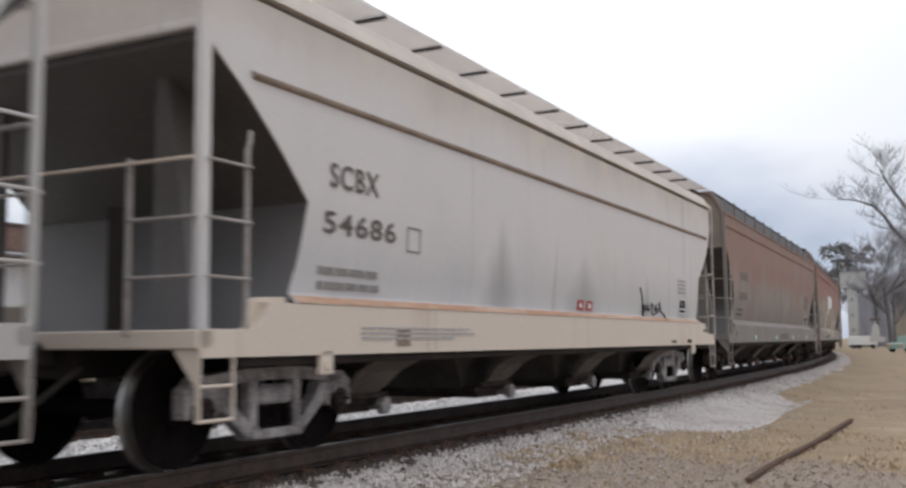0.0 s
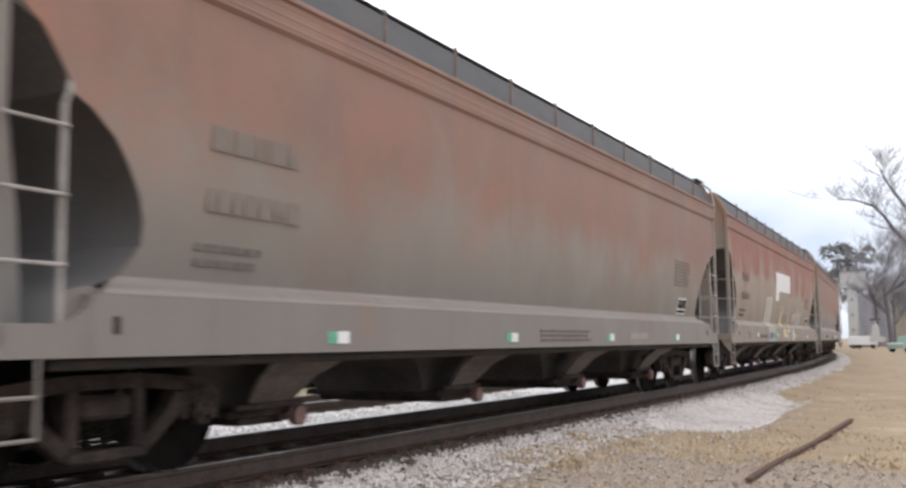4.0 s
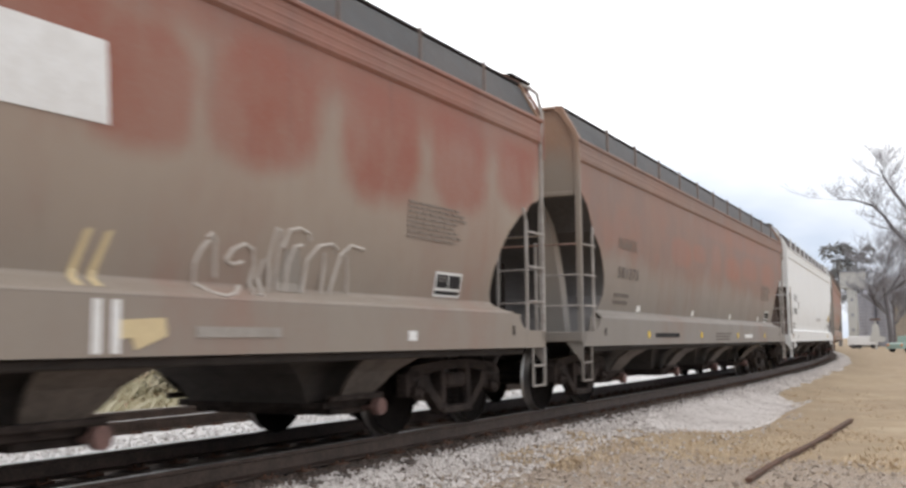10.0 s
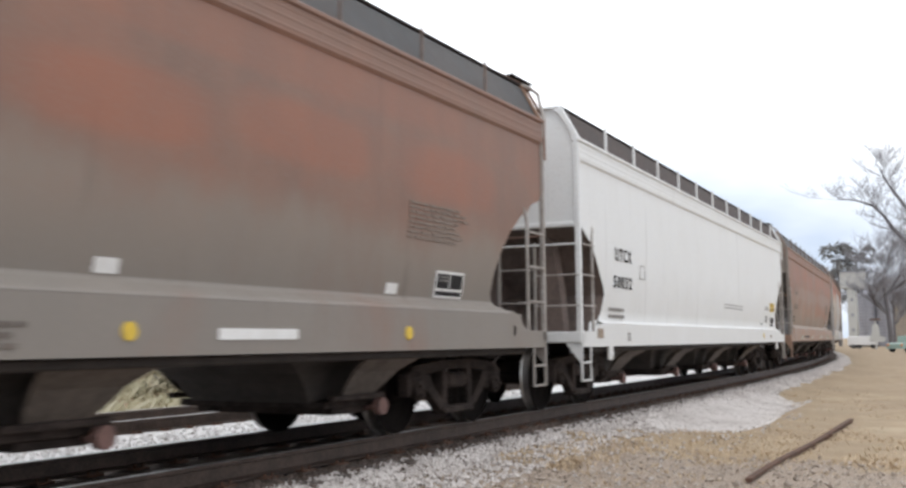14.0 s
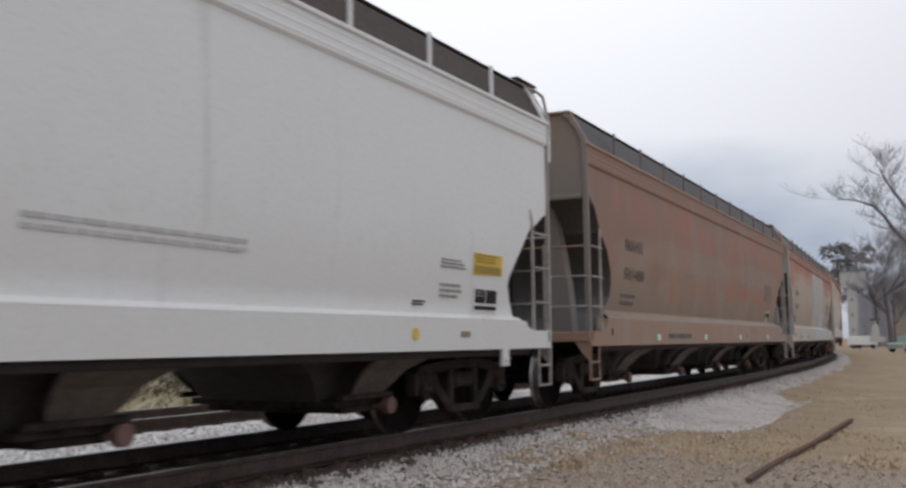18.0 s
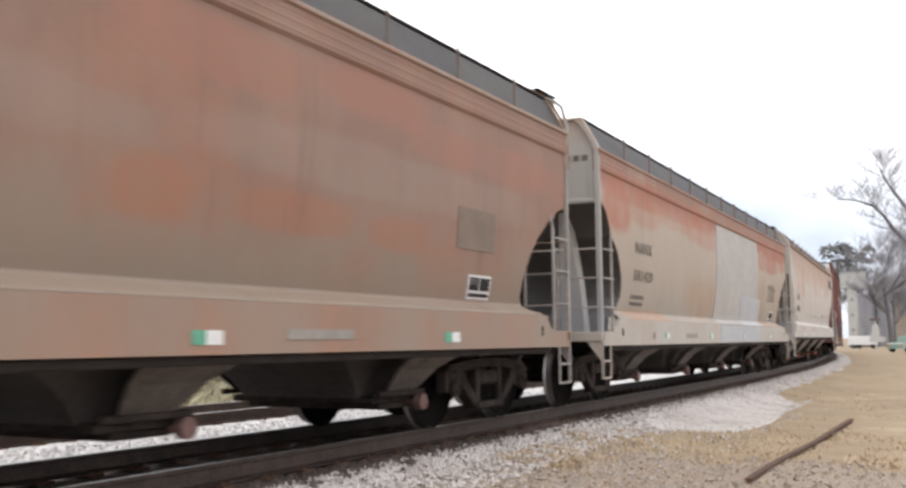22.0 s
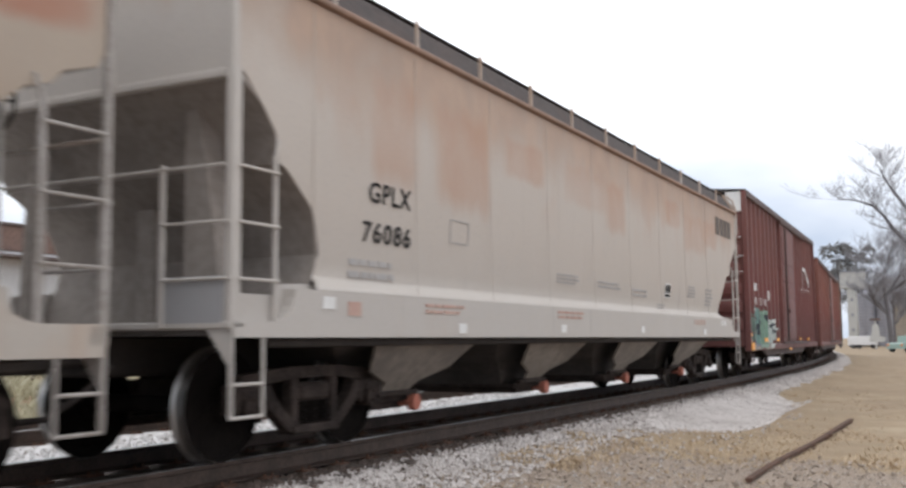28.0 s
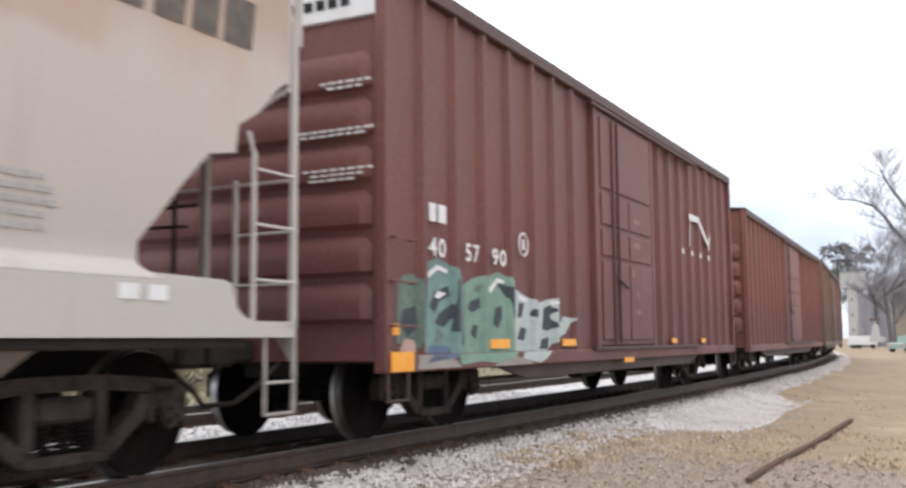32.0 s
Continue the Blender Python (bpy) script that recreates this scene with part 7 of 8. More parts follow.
    spray([(0.72, 0.86), (0.78, 1.60), (0.85, 1.72), (1.08, 1.79), (1.30, 1.75), (1.62, 1.62), (1.66, 0.84), (1.40, 0.76), (0.90, 0.84)], M_TEAL, teal)
    spray([(1.62, 0.84), (1.64, 1.54), (1.85, 1.62), (2.11, 1.67), (2.17, 1.3), (2.15, 0.82)], M_TEAL_PALE, teal, 0.002)
    spray([(2.15, 0.84), (2.18, 1.55), (2.30, 1.68), (2.50, 1.73), (2.78, 1.68), (2.90, 1.58), (2.86, 0.86), (2.5, 0.80)], M_TEAL_PALE, teal)
    spray([(2.90, 0.84), (2.94, 1.30), (2.97, 1.56), (3.20, 1.50), (3.60, 1.42), (3.62, 0.84), (3.3, 0.82)], M_SILVER, silver, 0.002)
    spray([(3.62, 0.84), (3.66, 1.42), (3.9, 1.46), (4.31, 1.51), (4.35, 1.27), (4.84, 1.25), (4.55, 1.05), (4.15, 0.95), (3.9, 0.84)], M_SILVER, silver)
    # shadows, highlights and drips inside the letters
    for p in (((0.92, 1.30), (1.02, 1.45), (1.30, 1.52), (1.36, 1.42), (1.12, 1.36), (1.02, 1.24)), ((1.02, 1.14), (1.12, 1.24), (1.38, 1.34), (1.42, 1.22), (1.2, 1.10)), ((1.36, 1.06), (1.42, 1.60), (1.50, 1.60), (1.48, 1.05)), ((1.74, 1.30), (1.80, 1.38), (2.02, 1.42), (2.04, 1.32), (1.84, 1.26)), ((1.80, 1.04), (1.86, 1.14), (1.98, 1.12), (1.92, 0.98)), ((2.48, 1.58), (2.56, 1.62), (2.86, 1.55), (2.88, 1.26), (2.80, 1.22), (2.74, 1.44)), ((2.36, 1.15), (2.42, 1.32), (2.58, 1.36), (2.60, 1.22), (2.48, 1.1)), ((3.02, 1.22), (3.06, 1.40), (3.22, 1.40), (3.14, 1.24)), ((3.0, 0.98), (3.1, 1.12), (3.28, 1.10), (3.2, 0.96)), ((3.38, 1.26), (3.42, 1.34), (3.58, 1.33), (3.52, 1.22)), ((3.76, 1.10), (3.82, 1.36), (4.02, 1.40), (4.16, 1.34), (4.0, 1.26), (4.2, 1.14), (3.95, 1.08)), ((4.2, 1.30), (4.36, 1.34), (4.44, 1.24), (4.3, 1.16)), ((3.66, 0.86), (3.75, 0.98), (3.98, 1.0), (3.92, 0.86)), ((0.36, 1.14), (0.42, 1.26), (0.66, 1.30), (0.68, 1.10), (0.5, 1.0))):
        spray(list(p), M_NAVY, dark, 0.004)
    for p in (((0.86, 1.62), (1.08, 1.72), (1.30, 1.68), (1.28, 1.64), (1.08, 1.67), (0.90, 1.58)), ((2.24, 1.52), (2.46, 1.66), (2.66, 1.64), (2.64, 1.60), (2.48, 1.61), (2.30, 1.48)), ((1.02, 1.40), (1.08, 1.46), (1.26, 1.44), (1.10, 1.38)), ((3.05, 1.50), (3.3, 1.45), (3.28, 1.41), (3.06, 1.45)), ((4.0, 1.44), (4.24, 1.47), (4.22, 1.42), (4.02, 1.40))):
        spray(list(p), M_WHITE, "white sprayed highlight", 0.006)
    # the paint runs down over the sill
    for p, m in ((((0.55, 0.70), (0.58, 0.835), (1.02, 0.835), (1.30, 0.78), (1.46, 0.70)), M_CHALK), (((0.72, 0.755), (0.86, 0.835), (1.42, 0.835), (1.34, 0.79), (1.0, 0.775)), M_BLUE), (((1.44, 0.72), (1.40, 0.835), (2.86, 0.835), (2.80, 0.76), (2.3, 0.72), (1.9, 0.75)), M_TEAL_PALE), (((2.2, 0.69), (2.5, 0.75), (2.85, 0.78), (3.2, 0.73), (3.3, 0.69)), M_CHALK), (((3.0, 0.76), (3.05, 0.835), (3.9, 0.835), (3.7, 0.74), (3.5, 0.70)), M_SILVER)):
        w.decal("graffiti", list(p), m, "sprayed graffiti run on the sill", 0.001, 1.602)
    for p in (((0.62, 1.46), (0.70, 1.50), (0.72, 0.95), (0.66, 0.92)), ((1.60, 0.92), (1.63, 1.50), (1.68, 1.50), (1.66, 0.92)), ((2.12, 0.95), (2.14, 1.48), (2.20, 1.50), (2.19, 0.95)), ((2.86, 0.92), (2.88, 1.34), (2.96, 1.36), (2.94, 0.92)), ((1.00, 0.96), (1.08, 1.10), (1.20, 1.02), (1.10, 0.92)), ((1.86, 1.48), (1.92, 1.56), (2.06, 1.56), (2.02, 1.48))):
        spray(list(p), M_TEAL_DARK, dark, 0.004)
    spray([(0.78, 0.845), (0.95, 0.93), (1.28, 0.91), (1.36, 0.845)], M_BLUE, "blue sprayed patch", 0.006)
    spray([(0.34, 0.87), (0.44, 0.99), (0.62, 0.97), (0.66, 0.86)], M_REDPRINT, "faded red sprayed patch", 0.004)
    for a, b, c, d in ((0.06, 0.46, 0.69, 0.87), (0.1, 0.22, 1.02, 1.12), (2.14, 2.64, 0.88, 0.98), (4.26, 4.72, 0.89, 0.98), (6.7, 7.15, 0.63, 0.70), (9.4, 9.7, 0.9, 0.98), (11.5, 11.8, 0.9, 0.98)):
        w.rect("reflector", a, b, c, d, M_ORANGE, "orange reflective strip", 0.012, 1.603 if c < 0.85 else 1.588)
    for y0, y1, z0, z1, n in ((-1.46, -0.88, 3.30, 3.40, 2), (-1.50, -0.62, 2.86, 2.95, 2), (-1.48, -0.70, 2.44, 2.58, 3)):
        g = w.geo()
        for k in range(n):
            z = z1 - (k + 1) * (z1 - z0) / n
            y = y0 + 0.1 * k
            while y < y1 - 0.05 * k - 0.03:
                wd = 0.05 + 0.07 * abs(math.sin(31 * y + 7 * z))
                g.box(-0.056, -0.040, y, min(y + wd, y1), z, z + (z1 - z0) / n * 0.45)
                y += wd + 0.03
        w.add("end_print", g, M_WHITE, "white small print on the end")
    g = w.geo()
    for k in range(6):
        g.box(-0.006, 0.01, -1.2 + k * 0.14, -1.1 + k * 0.14, 4.10, 4.20)
    w.add("end_number_bars", g, M_INK)
    train.append(w)


def wagons_behind():
    train.append(box_wagon(164.3, 16.9, "weathered red boxcar with ribbed sides", P_BOX_RED, P_BOX_DARK, eave=4.02, base=0.66, door=(6.6, 10.0), white_end=False))
    w = train[-1]
    w.add("dark_door_gap", w.geo().box(7.0, 7.5, -1.64, -1.55, 0.95, 3.75, 0.01), P_BOX_DARK, "dark door edge")
    train.append(box_wagon(182.7, 15.4, "rust-brown boxcar far down the train", P_BOX_TAN, P_BOX_DARK, eave=4.1, base=0.66, door=(6.3, 9.1), white_end=False))
    train.append(box_wagon(199.5, 15.4, "rust-brown boxcar far down the train", P_BOX_TAN, P_BOX_DARK, eave=4.1, base=0.66, door=(6.3, 9.1), white_end=False))


wagon_zero()
wagon_one()
wagon_two()
wagon_three()
wagon_four()
wagon_five()
wagon_six()
wagon_seven()
wagon_eight()
wagon_nine()
wagons_behind()


# ---- what stands round the line ----
M_BARK = plain("grey_brown_bark", (0.165, 0.155, 0.160), (0.110, 0.103, 0.107), 4, 0.95, 0, 0.6, 0.03, (1, 1, 0.25))
# distance haze mixed into the colour of twigs and needles: paler, greyer
M_TWIG = plain("hazed_grey_twigs", (0.30, 0.295, 0.315), (0.22, 0.215, 0.235), 2, 0.95, 0, 0.0)
M_PINE = plain("hazed_pine_needles", (0.17, 0.175, 0.175), (0.25, 0.25, 0.255), 3, 0.9, 0, 0.3)
M_SCRUB = plain("olive_grey_scrub", (0.20, 0.185, 0.115), (0.30, 0.26, 0.185), 3, 0.95, 0, 0.3)
M_CONCRETE = plain("cream_concrete", (0.52, 0.52, 0.50), (0.46, 0.46, 0.44), 0.4, 0.85, 0, 0.2)
M_BIN = plain("galvanised_bin_steel", (0.33, 0.33, 0.36), (0.27, 0.27, 0.30), 0.5, 0.6, 0.2, 0.1)
M_SIDING = plain("white_siding", (0.70, 0.70, 0.70), (0.60, 0.60, 0.60), 1.0, 0.7, 0, 0.1)
M_BRICK = plain("brown_brick", (0.24, 0.155, 0.125), (0.17, 0.115, 0.095), 5, 0.9, 0, 0.3)
M_TAN = plain("tan_siding", (0.36, 0.31, 0.25), (0.28, 0.24, 0.20), 1.0, 0.8, 0, 0.1)
M_SHINGLE = plain("brown_roof_felt", (0.17, 0.13, 0.12), (0.12, 0.095, 0.09), 2, 0.9, 0, 0.3)
M_GLASS = plain("dark_window_glass", (0.03, 0.035, 0.04), (0.05, 0.055, 0.06), 1, 0.12, 0, 0.0)
M_CARWHITE = plain("white_car_paint", (0.78, 0.78, 0.78), (0.72, 0.72, 0.72), 1, 0.35, 0, 0.0)
M_CARGREEN = plain("pale_green_car_paint", (0.30, 0.40, 0.36), (0.26, 0.36, 0.32), 1, 0.35, 0, 0.0)
M_RUBBER = plain("tyre_rubber", (0.02, 0.02, 0.02), (0.03, 0.03, 0.03), 8, 0.85, 0, 0.1)
M_LAMP = plain("orange_lamp_lens", (0.85, 0.25, 0.03), (0.75, 0.20, 0.03), 4, 0.3, 0, 0.0)


def bare_tree(x, y, height, lean, seed, label, spread_=1.0, z=-0.55, stout=0.021, limbs=()):
    """A leafless broadleaf tree: tapered trunk and limbs, and fine twigs; limbs are bent boughs as (radius, points)."""
    rnd = random.Random(seed)
    wood, twigs = Geo(), Geo()

    def grow(p, d, r, length, level):
        n = 4 if level < 2 else 3
        for i in range(n):
            q = p + d * (length / n)
            r2 = r * (0.86 if level < 3 else 0.74)
            (wood if level < 3 else twigs).rod(p, q, max(r, 0.012), 6 if level < 2 else 3, max(r2, 0.009))
            p, r = q, r2
            d = (d + Vector((rnd.uniform(-1, 1), rnd.uniform(-1, 1), rnd.uniform(-0.35, 0.75) if level else 0.4)) * (0.10 if level == 0 else 0.24)).normalized()
            if level < 5 and (level > 0 or i >= 1):
                for _ in range(2 if level in (0, 3, 4) else 1 + (rnd.random() < 0.45)):
                    a = rnd.uniform(0, 6.28)
                    out = Vector((math.cos(a), math.sin(a), rnd.uniform(0.0, 0.7)))
                    nd = (d * (0.55 if level else 0.5) + out * 0.75 * spread_).normalized()
                    grow(p, nd, r * (0.62 if level < 3 else 0.7), length * rnd.uniform(0.48, 0.72), level + 1)

    if limbs:
        for r, pts in limbs:
            pts = [Vector(q) for q in pts]
            n = len(pts) - 1
            for i in range(n):
                ra, rb = r * (1 - 0.8 * i / n), r * (1 - 0.8 * (i + 1) / n)
                wood.rod(pts[i], pts[i + 1], ra, 7, rb)
                for _ in range(1 + (i > 0) + (i > 1)):
                    a = rnd.uniform(0, 6.28)
                    p = pts[i].lerp(pts[i + 1], rnd.uniform(0.3, 1.0))
                    d = ((pts[i + 1] - pts[i]).normalized() * 0.6 + Vector((math.cos(a), math.sin(a), rnd.uniform(-0.2, 0.7))) * 0.6).normalized()
                    grow(p, d, rb * 0.45, rnd.uniform(1.3, 2.6), 3)
    else:
        grow(Vector((0, 0, 0)), Vector((lean, 0, 1)).normalized(), height * stout, height * 0.42, 0)
    t = thing("tree", pose(x, y, z), label, "tree")
    part("trunk", wood, M_BARK, t)
    tagged(part("crown", twigs, M_TWIG, t), "fine leafless twigs, greyed for haze")


def pine_tree(x, y, height, seed, z=-0.5):
    rnd = np.random.RandomState(seed)
    t = thing("pine_tree", pose(x, y, z), "haze-pale pine with a bare lower trunk and clumped crown", "tree")
    part("trunk", Geo().rod((0, 0, 0), (0.2, 0, height * 0.6), 0.28, 8, 0.2).rod((0.2, 0, height * 0.6), (0.1, 0.1, height * 0.97), 0.2, 7, 0.05), M_BARK, t)
    g = Geo()
    for k in range(26):
        a, h = rnd.rand() * 6.28, rnd.uniform(0.45, 1.0)
        r = height * 0.16 * (1.15 - abs(h - 0.8)) * rnd.uniform(0.2, 1.0)
        c = np.array([math.cos(a) * r, math.sin(a) * r, height * h])
        for _ in range(60):
            p = c + rnd.normal(0, 0.55, 3) * (1, 1, 0.55)
            d = rnd.normal(0, 0.35, 3)
            e = rnd.normal(0, 0.35, 3)
            g.add([p, p + d, p + e], [(0, 1, 2)])
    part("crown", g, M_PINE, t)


def grain_bin(x, y, r, h, z=-0.5):
    t = thing("grain_bin", pose(x, y, z), "grey corrugated steel grain bin with a cone roof", "silo")
    for k in range(int(h / 1.1)):
        z0 = k * 1.1
        g = Geo()
        n = 28
        rings = [[((r + o) * math.cos(2 * math.pi * i / n), (r + o) * math.sin(2 * math.pi * i / n), z0 + zz) for i in range(n)] for o, zz in ((0, 0), (0.05, 0.27), (0, 0.55), (0.05, 0.82), (0, 1.09))]
        part("wall_ring", g.loft(rings), M_BIN, t)
    top = int(h / 1.1) * 1.1
    part("roof", Geo().rod((0, 0, top), (0, 0, top + r * 0.55), r + 0.12, 28, 0.3), M_BIN, t)
    part("roof_cap", Geo().rod((0, 0, top + r * 0.55), (0, 0, top + r * 0.55 + 0.4), 0.4, 12), M_BIN, t)
    part("ladder", Geo().box(-0.25, -0.2, -r - 0.18, -r - 0.12, 0, top, 0).box(0.2, 0.25, -r - 0.18, -r - 0.12, 0, top, 0), M_BIN, t)


def elevator_tower():
    t = thing("grain_elevator", pose(-19.0, 171, -0.5), "pale concrete grain elevator leg with a wider head house", "elevator")
    part("tower", Geo().box(-0.75, 0.65, -0.9, 0.9, 0, 9.4, 0.1), M_CONCRETE, t)
    part("head_house", Geo().box(-1.7, 2.0, -1.1, 1.1, 9.4, 12.0, 0.06), M_CONCRETE, t)
    part("roof", Geo().box(-1.85, 2.15, -1.25, 1.25, 12.0, 12.15, 0.04), M_BIN, t)
    for k in range(3):
        part("window", Geo().box(-0.25, 0.2, -0.94, -0.9, 2.5 + 2.4 * k, 3.0 + 2.4 * k, 0.01), M_BIN, t)
    part("spout", Geo().tube([(1.9, 0, 10.2), (2.6, 6, 9.9), (3.2, 13, 9.8)], 0.15, 8), M_BIN, t)


def road_sign():
    t = thing("crossing_sign", pose(-12.95, 140, -0.5), "white crossing sign on a short white post", "sign")
    part("post", Geo().box(-0.1, 0.1, -0.1, 0.1, 0, 3.9, 0.02), M_CONCRETE, t)
    part("board", Geo().prism([(-0.75, 0.9), (0.9, 0.9), (1.25, 1.45), (0.5, 1.75), (0.35, 3.2), (-0.35, 3.2), (-0.5, 2.0), (-0.8, 1.6)], "y", -0.16, -0.11), M_CONCRETE, t)
    part("dark_cap", Geo().box(-0.65, 0.65, -0.2, 0.1, 3.7, 4.0, 0.03), M_SHINGLE, t)


def box_trailer():
    t = thing("parked_trailer", pose(-15.6, 150, -0.5, 0, 0, 3), "low white box trailer parked on grass", "trailer")
    part("body", Geo().box(-1.9, 1.9, -1.0, 1.0, 0.45, 1.72, 0.06), M_CARWHITE, t)
    part("under_beam", Geo().box(-1.8, 1.8, -0.9, 0.9, 0.25, 0.45, 0.02), M_RUBBER, t)
    for x in (-1.2, -0.5, 1.3):
        for s in (-1, 1):
            part("wheel", Geo().rod((x, s * 0.75, 0.3), (x, s * 1.0, 0.3), 0.3, 16), M_RUBBER, t)


def motor_vehicle(name, x, y, turn, paint, label, van=False, z=-0.5):
    t = thing(name, pose(x, y, z, 0, 0, turn), label, "car")
    L, W = 4.8, 0.92
    low = [(-L / 2, 0.35), (-L / 2 + 0.05, 0.82), (-L / 2 + 0.3, 0.95), (L / 2 - 0.5, 0.95), (L / 2 - 0.1, 0.80), (L / 2, 0.55), (L / 2 - 0.03, 0.35)]
    part("body", Geo().prism(low, "y", -W, W), paint, t)
    roof = [(-L / 2 + 0.25, 0.95), (-L / 2 + 0.35, 1.75), (L / 2 - 1.9, 1.80), (L / 2 - 1.1, 0.95)] if van else [(-0.7, 0.95), (-0.6, 1.62), (0.55, 1.66), (1.15, 0.95)]
    part("cabin", Geo().prism(roof, "y", -W + 0.08, W - 0.08), paint, t)
    for s in (-1, 1):
        a, b = roof[0][0] + 0.2, roof[3][0] - 0.35
        part("side_window", Geo().prism([(a, 1.05), (a + 0.05, 1.5), (b - 0.3, 1.52), (b, 1.05)], "y", s * (W - 0.085), s * (W - 0.07)), M_GLASS, t)
        for xw in (-L / 2 + 0.85, L / 2 - 0.9):
            wh = part("wheel", Geo().rod((xw, s * (W - 0.2), 0.33), (xw, s * (W + 0.01), 0.33), 0.33, 18), M_RUBBER, t)
            part("rim", Geo().rod((xw, s * (W + 0.0), 0.33), (xw, s * (W + 0.02), 0.33), 0.19, 14), M_BIN, wh)
        part("tail_lamp", Geo().box(-L / 2 - 0.02, -L / 2 + 0.06, s * W * 0.75, s * W * 0.95, 0.65, 0.85, 0.01), M_LAMP, t)
        part("head_lamp", Geo().box(L / 2 - 0.12, L / 2 - 0.03, s * W * 0.6, s * W * 0.92, 0.58, 0.74, 0.01), M_GLASS, t)
    k = roof[3][0]
    part("windscreen", Geo().add([(k - 0.02, -W + 0.15, 1.0), (k - 0.02, W - 0.15, 1.0), (roof[2][0] + 0.06, W - 0.2, roof[2][1] - 0.1), (roof[2][0] + 0.06, -W + 0.2, roof[2][1] - 0.1), (k - 0.06, -W + 0.15, 1.0), (k - 0.06, W - 0.15, 1.0), (roof[2][0] + 0.02, W - 0.2, roof[2][1] - 0.1), (roof[2][0] + 0.02, -W + 0.2, roof[2][1] - 0.1)], [(0, 1, 2, 3), (7, 6, 5, 4), (0, 4, 5, 1), (1, 5, 6, 2), (2, 6, 7, 3), (3, 7, 4, 0)]), M_GLASS, t)


def store_building(x, y0, y1, label, wall_low, wall_top, h0, h1, deep=14):
    """A long building beside the line: its front wall faces the track."""
    t = thing("commercial_building", pose(x, y0, 0.2), label, "building")
    L = y1 - y0
    part("lower_wall", Geo().box(-deep, 0, 0, L, 0, h0, 0.02), wall_low, t)
    part("upper_wall", Geo().box(-deep - 0.05, 0.06, -0.05, L + 0.05, h0 + 0.004, h1, 0.03), wall_top, t)
    part("coping", Geo().box(-deep - 0.15, 0.16, -0.15, L + 0.15, h1 + 0.002, h1 + 0.16, 0.03), M_SHINGLE, t)
    part("awning_beam", Geo().box(0.0, 1.3, 0.6, L - 0.6, h0 - 0.42, h0 - 0.28, 0.02), M_SHINGLE, t)
    n = int(L / 3.4)
    for k in range(n):
        a = 0.8 + k * L / n
        if k % 3 == 1:
            part("door", Geo().box(-0.02, 0.035, a, a + 1.0, 0, 2.1, 0.01), M_SHINGLE, t)
        else:
            win = part("window", Geo().box(-0.02, 0.02, a, a + 1.7, 1.0, 2.5, 0.005), M_GLASS, t)
            g = Geo()
            for b0, b1, c0, c1 in ((a - 0.08, a, 0.94, 2.56), (a + 1.7, a + 1.78, 0.94, 2.56), (a, a + 1.7, 0.92, 1.0), (a, a + 1.7, 2.5, 2.58), (a + 0.82, a + 0.88, 1.0, 2.5)):
                g.box(0.0, 0.05, b0, b1, c0, c1)
            part("window_frame", g, M_SIDING, win)


def scrub(x, y, r, seed, z=-0.2):
    rnd = np.random.RandomState(seed)
    t = thing("scrub_bush", pose(x, y, z), "olive-grey winter scrub on the far bank", "bush")
    g = Geo()
    for _ in range(420):
        a, u = rnd.rand() * 6.28, rnd.rand()
        c = np.array([math.cos(a) * r * u, math.sin(a) * r * u, rnd.rand() * r * 0.75 * (1.1 - u * u)])
        d, e = rnd.normal(0, 0.10, 3), rnd.normal(0, 0.10, 3)
        g.add([c, c + d, c + e], [(0, 1, 2)])
    part("leaves", g, M_SCRUB, t)
    b = Geo()
    for _ in range(16):
        a = rnd.rand() * 6.28
        b.rod((0, 0, 0), (math.cos(a) * r * 0.7, math.sin(a) * r * 0.7, r * rnd.uniform(0.3, 0.8)), 0.018, 4, 0.006)
    part("stems", b, M_BARK, t)


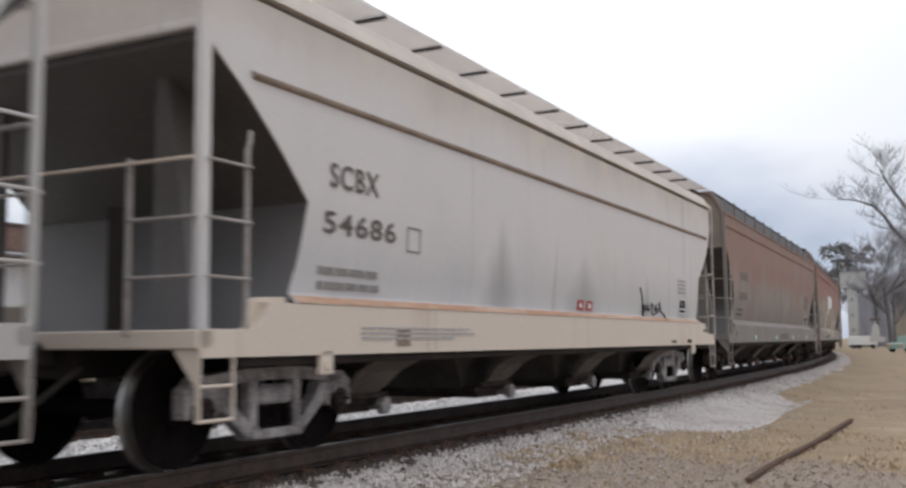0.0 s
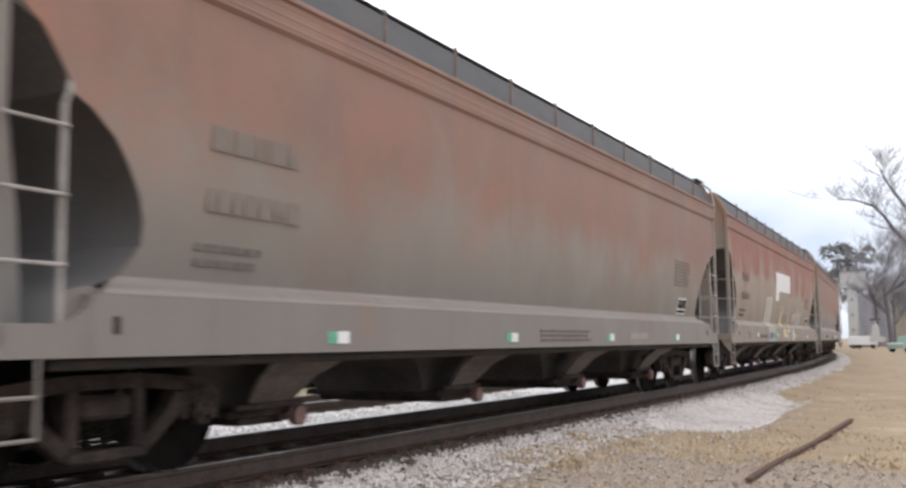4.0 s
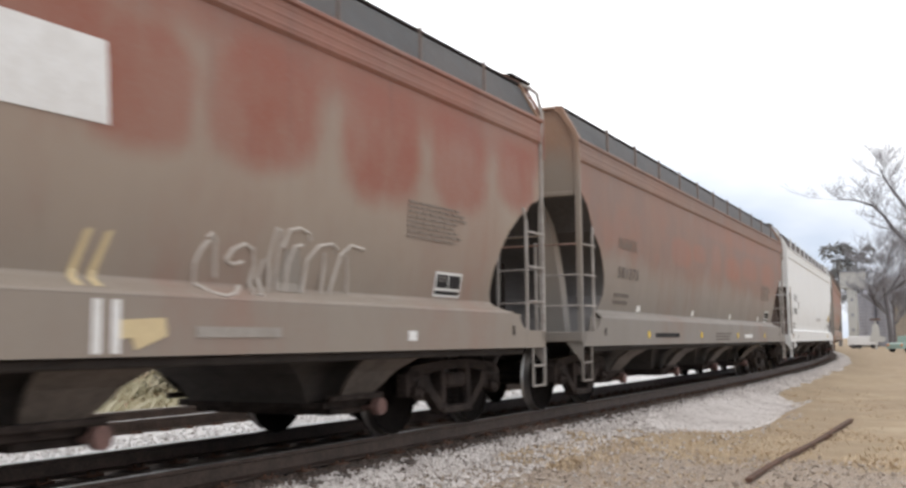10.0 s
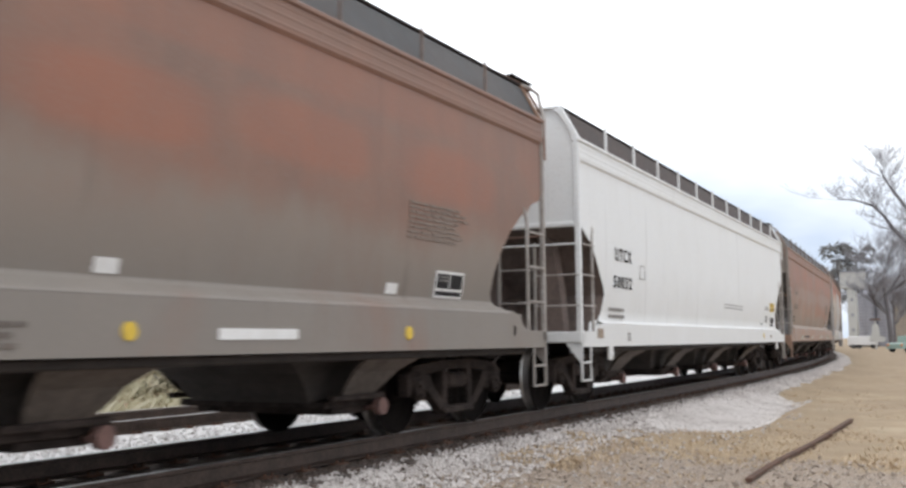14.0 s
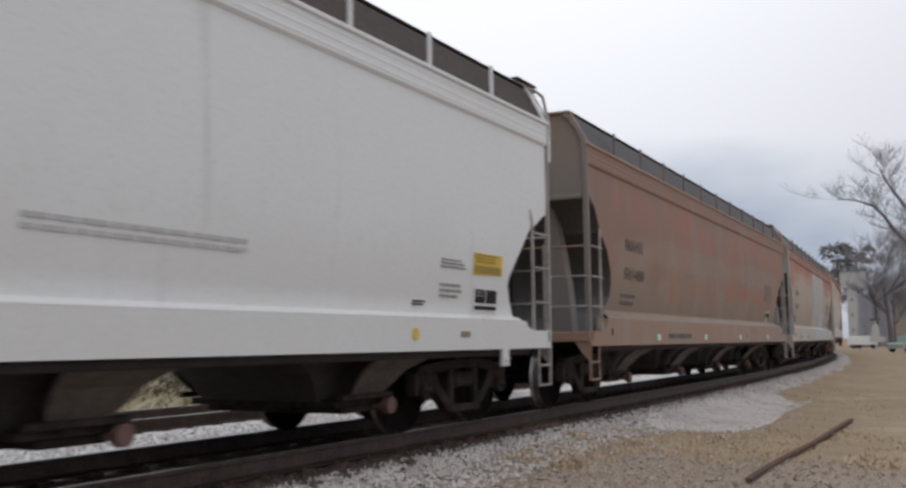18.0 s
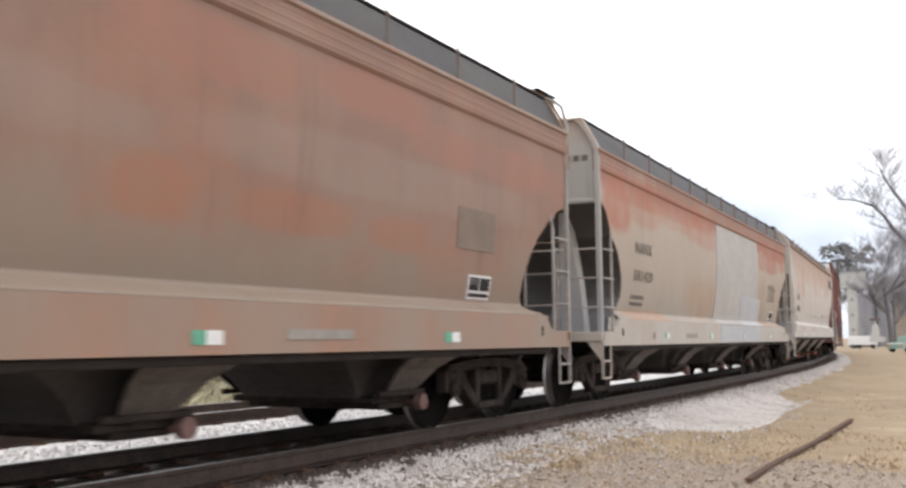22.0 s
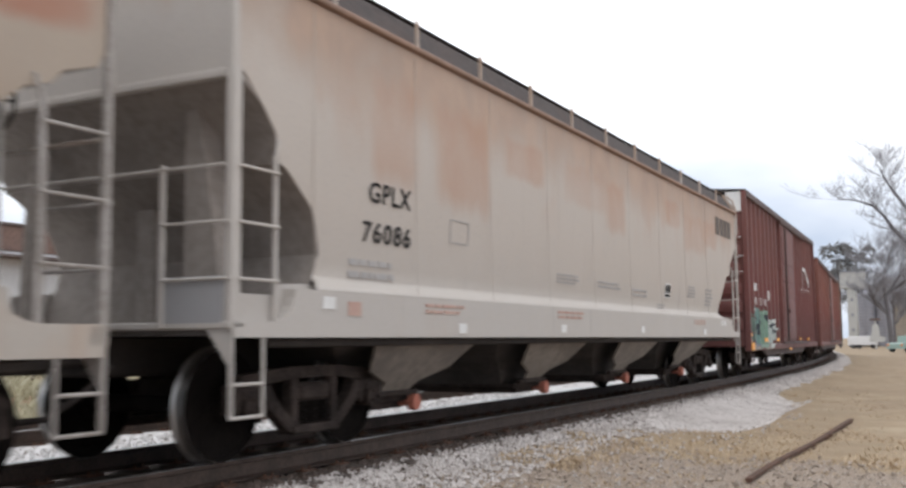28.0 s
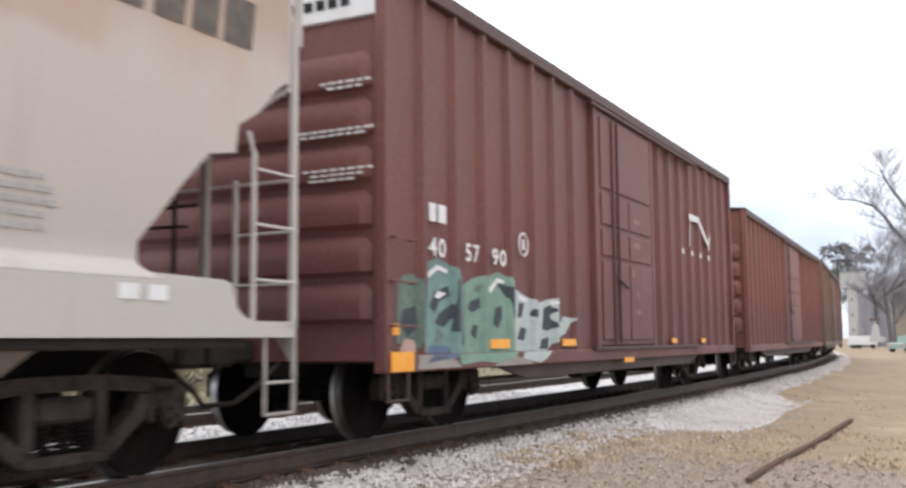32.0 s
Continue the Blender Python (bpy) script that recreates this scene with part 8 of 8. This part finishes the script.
bare_tree(-9.6, 121, 19.5, -0.03, 3, "tall leafless tree beside the road", 0.9, stout=0.0165)
bare_tree(-2.6, 84, 18.5, -0.10, 8, "leafless spreading tree with dark limbs", limbs=(
    (0.40, ((0, 0, 0), (0.05, 0, 2.2), (-0.1, 0.1, 4.2), (-0.3, 0, 5.6))),
    (0.20, ((-0.1, 0.1, 4.2), (-1.0, 0, 6.6), (-2.65, 0, 8.9), (-3.55, 0.2, 10.0), (-4.15, 0.1, 11.05), (-4.95, 0, 11.9), (-6.2, -0.3, 12.4), (-7.5, -0.3, 12.55))),
    (0.19, ((-0.3, 0, 5.6), (-1.2, 0.3, 8.6), (-2.55, 0.2, 11.6), (-3.25, 0, 12.7), (-4.0, 0, 14.0), (-4.3, 0.2, 14.9))),
    (0.22, ((-0.3, 0, 5.6), (0.4, -0.4, 9.0), (0.9, 0.2, 12.5), (0.8, 0.6, 16.0))),
    (0.18, ((-0.1, 0.1, 4.2), (1.4, 0.4, 6.8), (3.2, 0.8, 9.6), (4.6, 0.6, 11.6), (5.6, 0.2, 12.8))),
    (0.09, ((-0.1, 0.1, 3.6), (-1.8, -0.3, 5.6), (-3.4, -0.4, 6.4), (-5.1, -0.2, 7.0))),
    (0.10, ((0, 0, 3.9), (0.6, 1.9, 6.2), (0.3, 3.8, 8.0), (-0.4, 5.0, 9.2)))))
bare_tree(-14.5, 205, 17, 0.0, 5, "leafless tree behind the grain bins")
bare_tree(-20.5, 214, 18, 0.05, 6, "leafless tree behind the grain bins")
bare_tree(-8.0, 190, 15, 0.0, 7, "leafless tree behind the grain bins")
bare_tree(-25.0, 226, 18, -0.05, 12, "leafless tree behind the grain bins")
bare_tree(-11.5, 150, 15, 0.03, 13, "slim leafless tree by the grain bins", 0.8, stout=0.014)
pine_tree(-24.8, 200, 19.0, 4)
pine_tree(-21.9, 204, 18.8, 9)
grain_bin(-18.6, 186, 1.5, 8.9)
grain_bin(-15.6, 186.5, 1.5, 8.9)
elevator_tower()
box_trailer()
road_sign()
motor_vehicle("parked_car", -7.2, 111, 60, M_CARGREEN, "pale green car parked by the tree")
store_building(-9.0, 158, 176, "tan-fronted shed with a brown roof edge beyond the trees", M_TAN, M_SHINGLE, 6.0, 7.2, 3)
store_building(-44, 22, 60, "low commercial building with brown upper wall and white front", M_SIDING, M_BRICK, 5.6, 6.9)
store_building(-52, 66, 92, "white-fronted shed with a brown roof edge", M_SIDING, M_SHINGLE, 4.4, 5.0)
motor_vehicle("parked_van", -36, 33, 88, M_CARWHITE, "white van parked before the building", True, 0.25)
motor_vehicle("parked_car", -35.5, 43, 92, M_CARWHITE, "white car parked before the building", False, 0.25)
_r = random.Random(17)
for _k in range(26):
    _s = -4 + _k * 1.5 + _r.uniform(-0.5, 0.5)
    _x, _y, _ = along(_s, _r.uniform(-13.5, -9.5))
    scrub(_x, _y, _r.uniform(0.7, 1.3), 40 + _k)


# ---- what moves ----
def motions():
    """The train rolls along the track; its wheels turn with the way that it goes."""
    times = [0.5 * k for k in range(65)]
    for w in train:
        walk(w.ob, [(t, w.at(t)) for t in times])
    spins = [4 * k / 30 for k in range(241)]
    for wheel, dx in ROLLING:
        walk(wheel, [(t, pose(dx, 0, WHEEL_R, 0, -math.degrees(gone(t) / WHEEL_R), 0)) for t in spins])


motions()
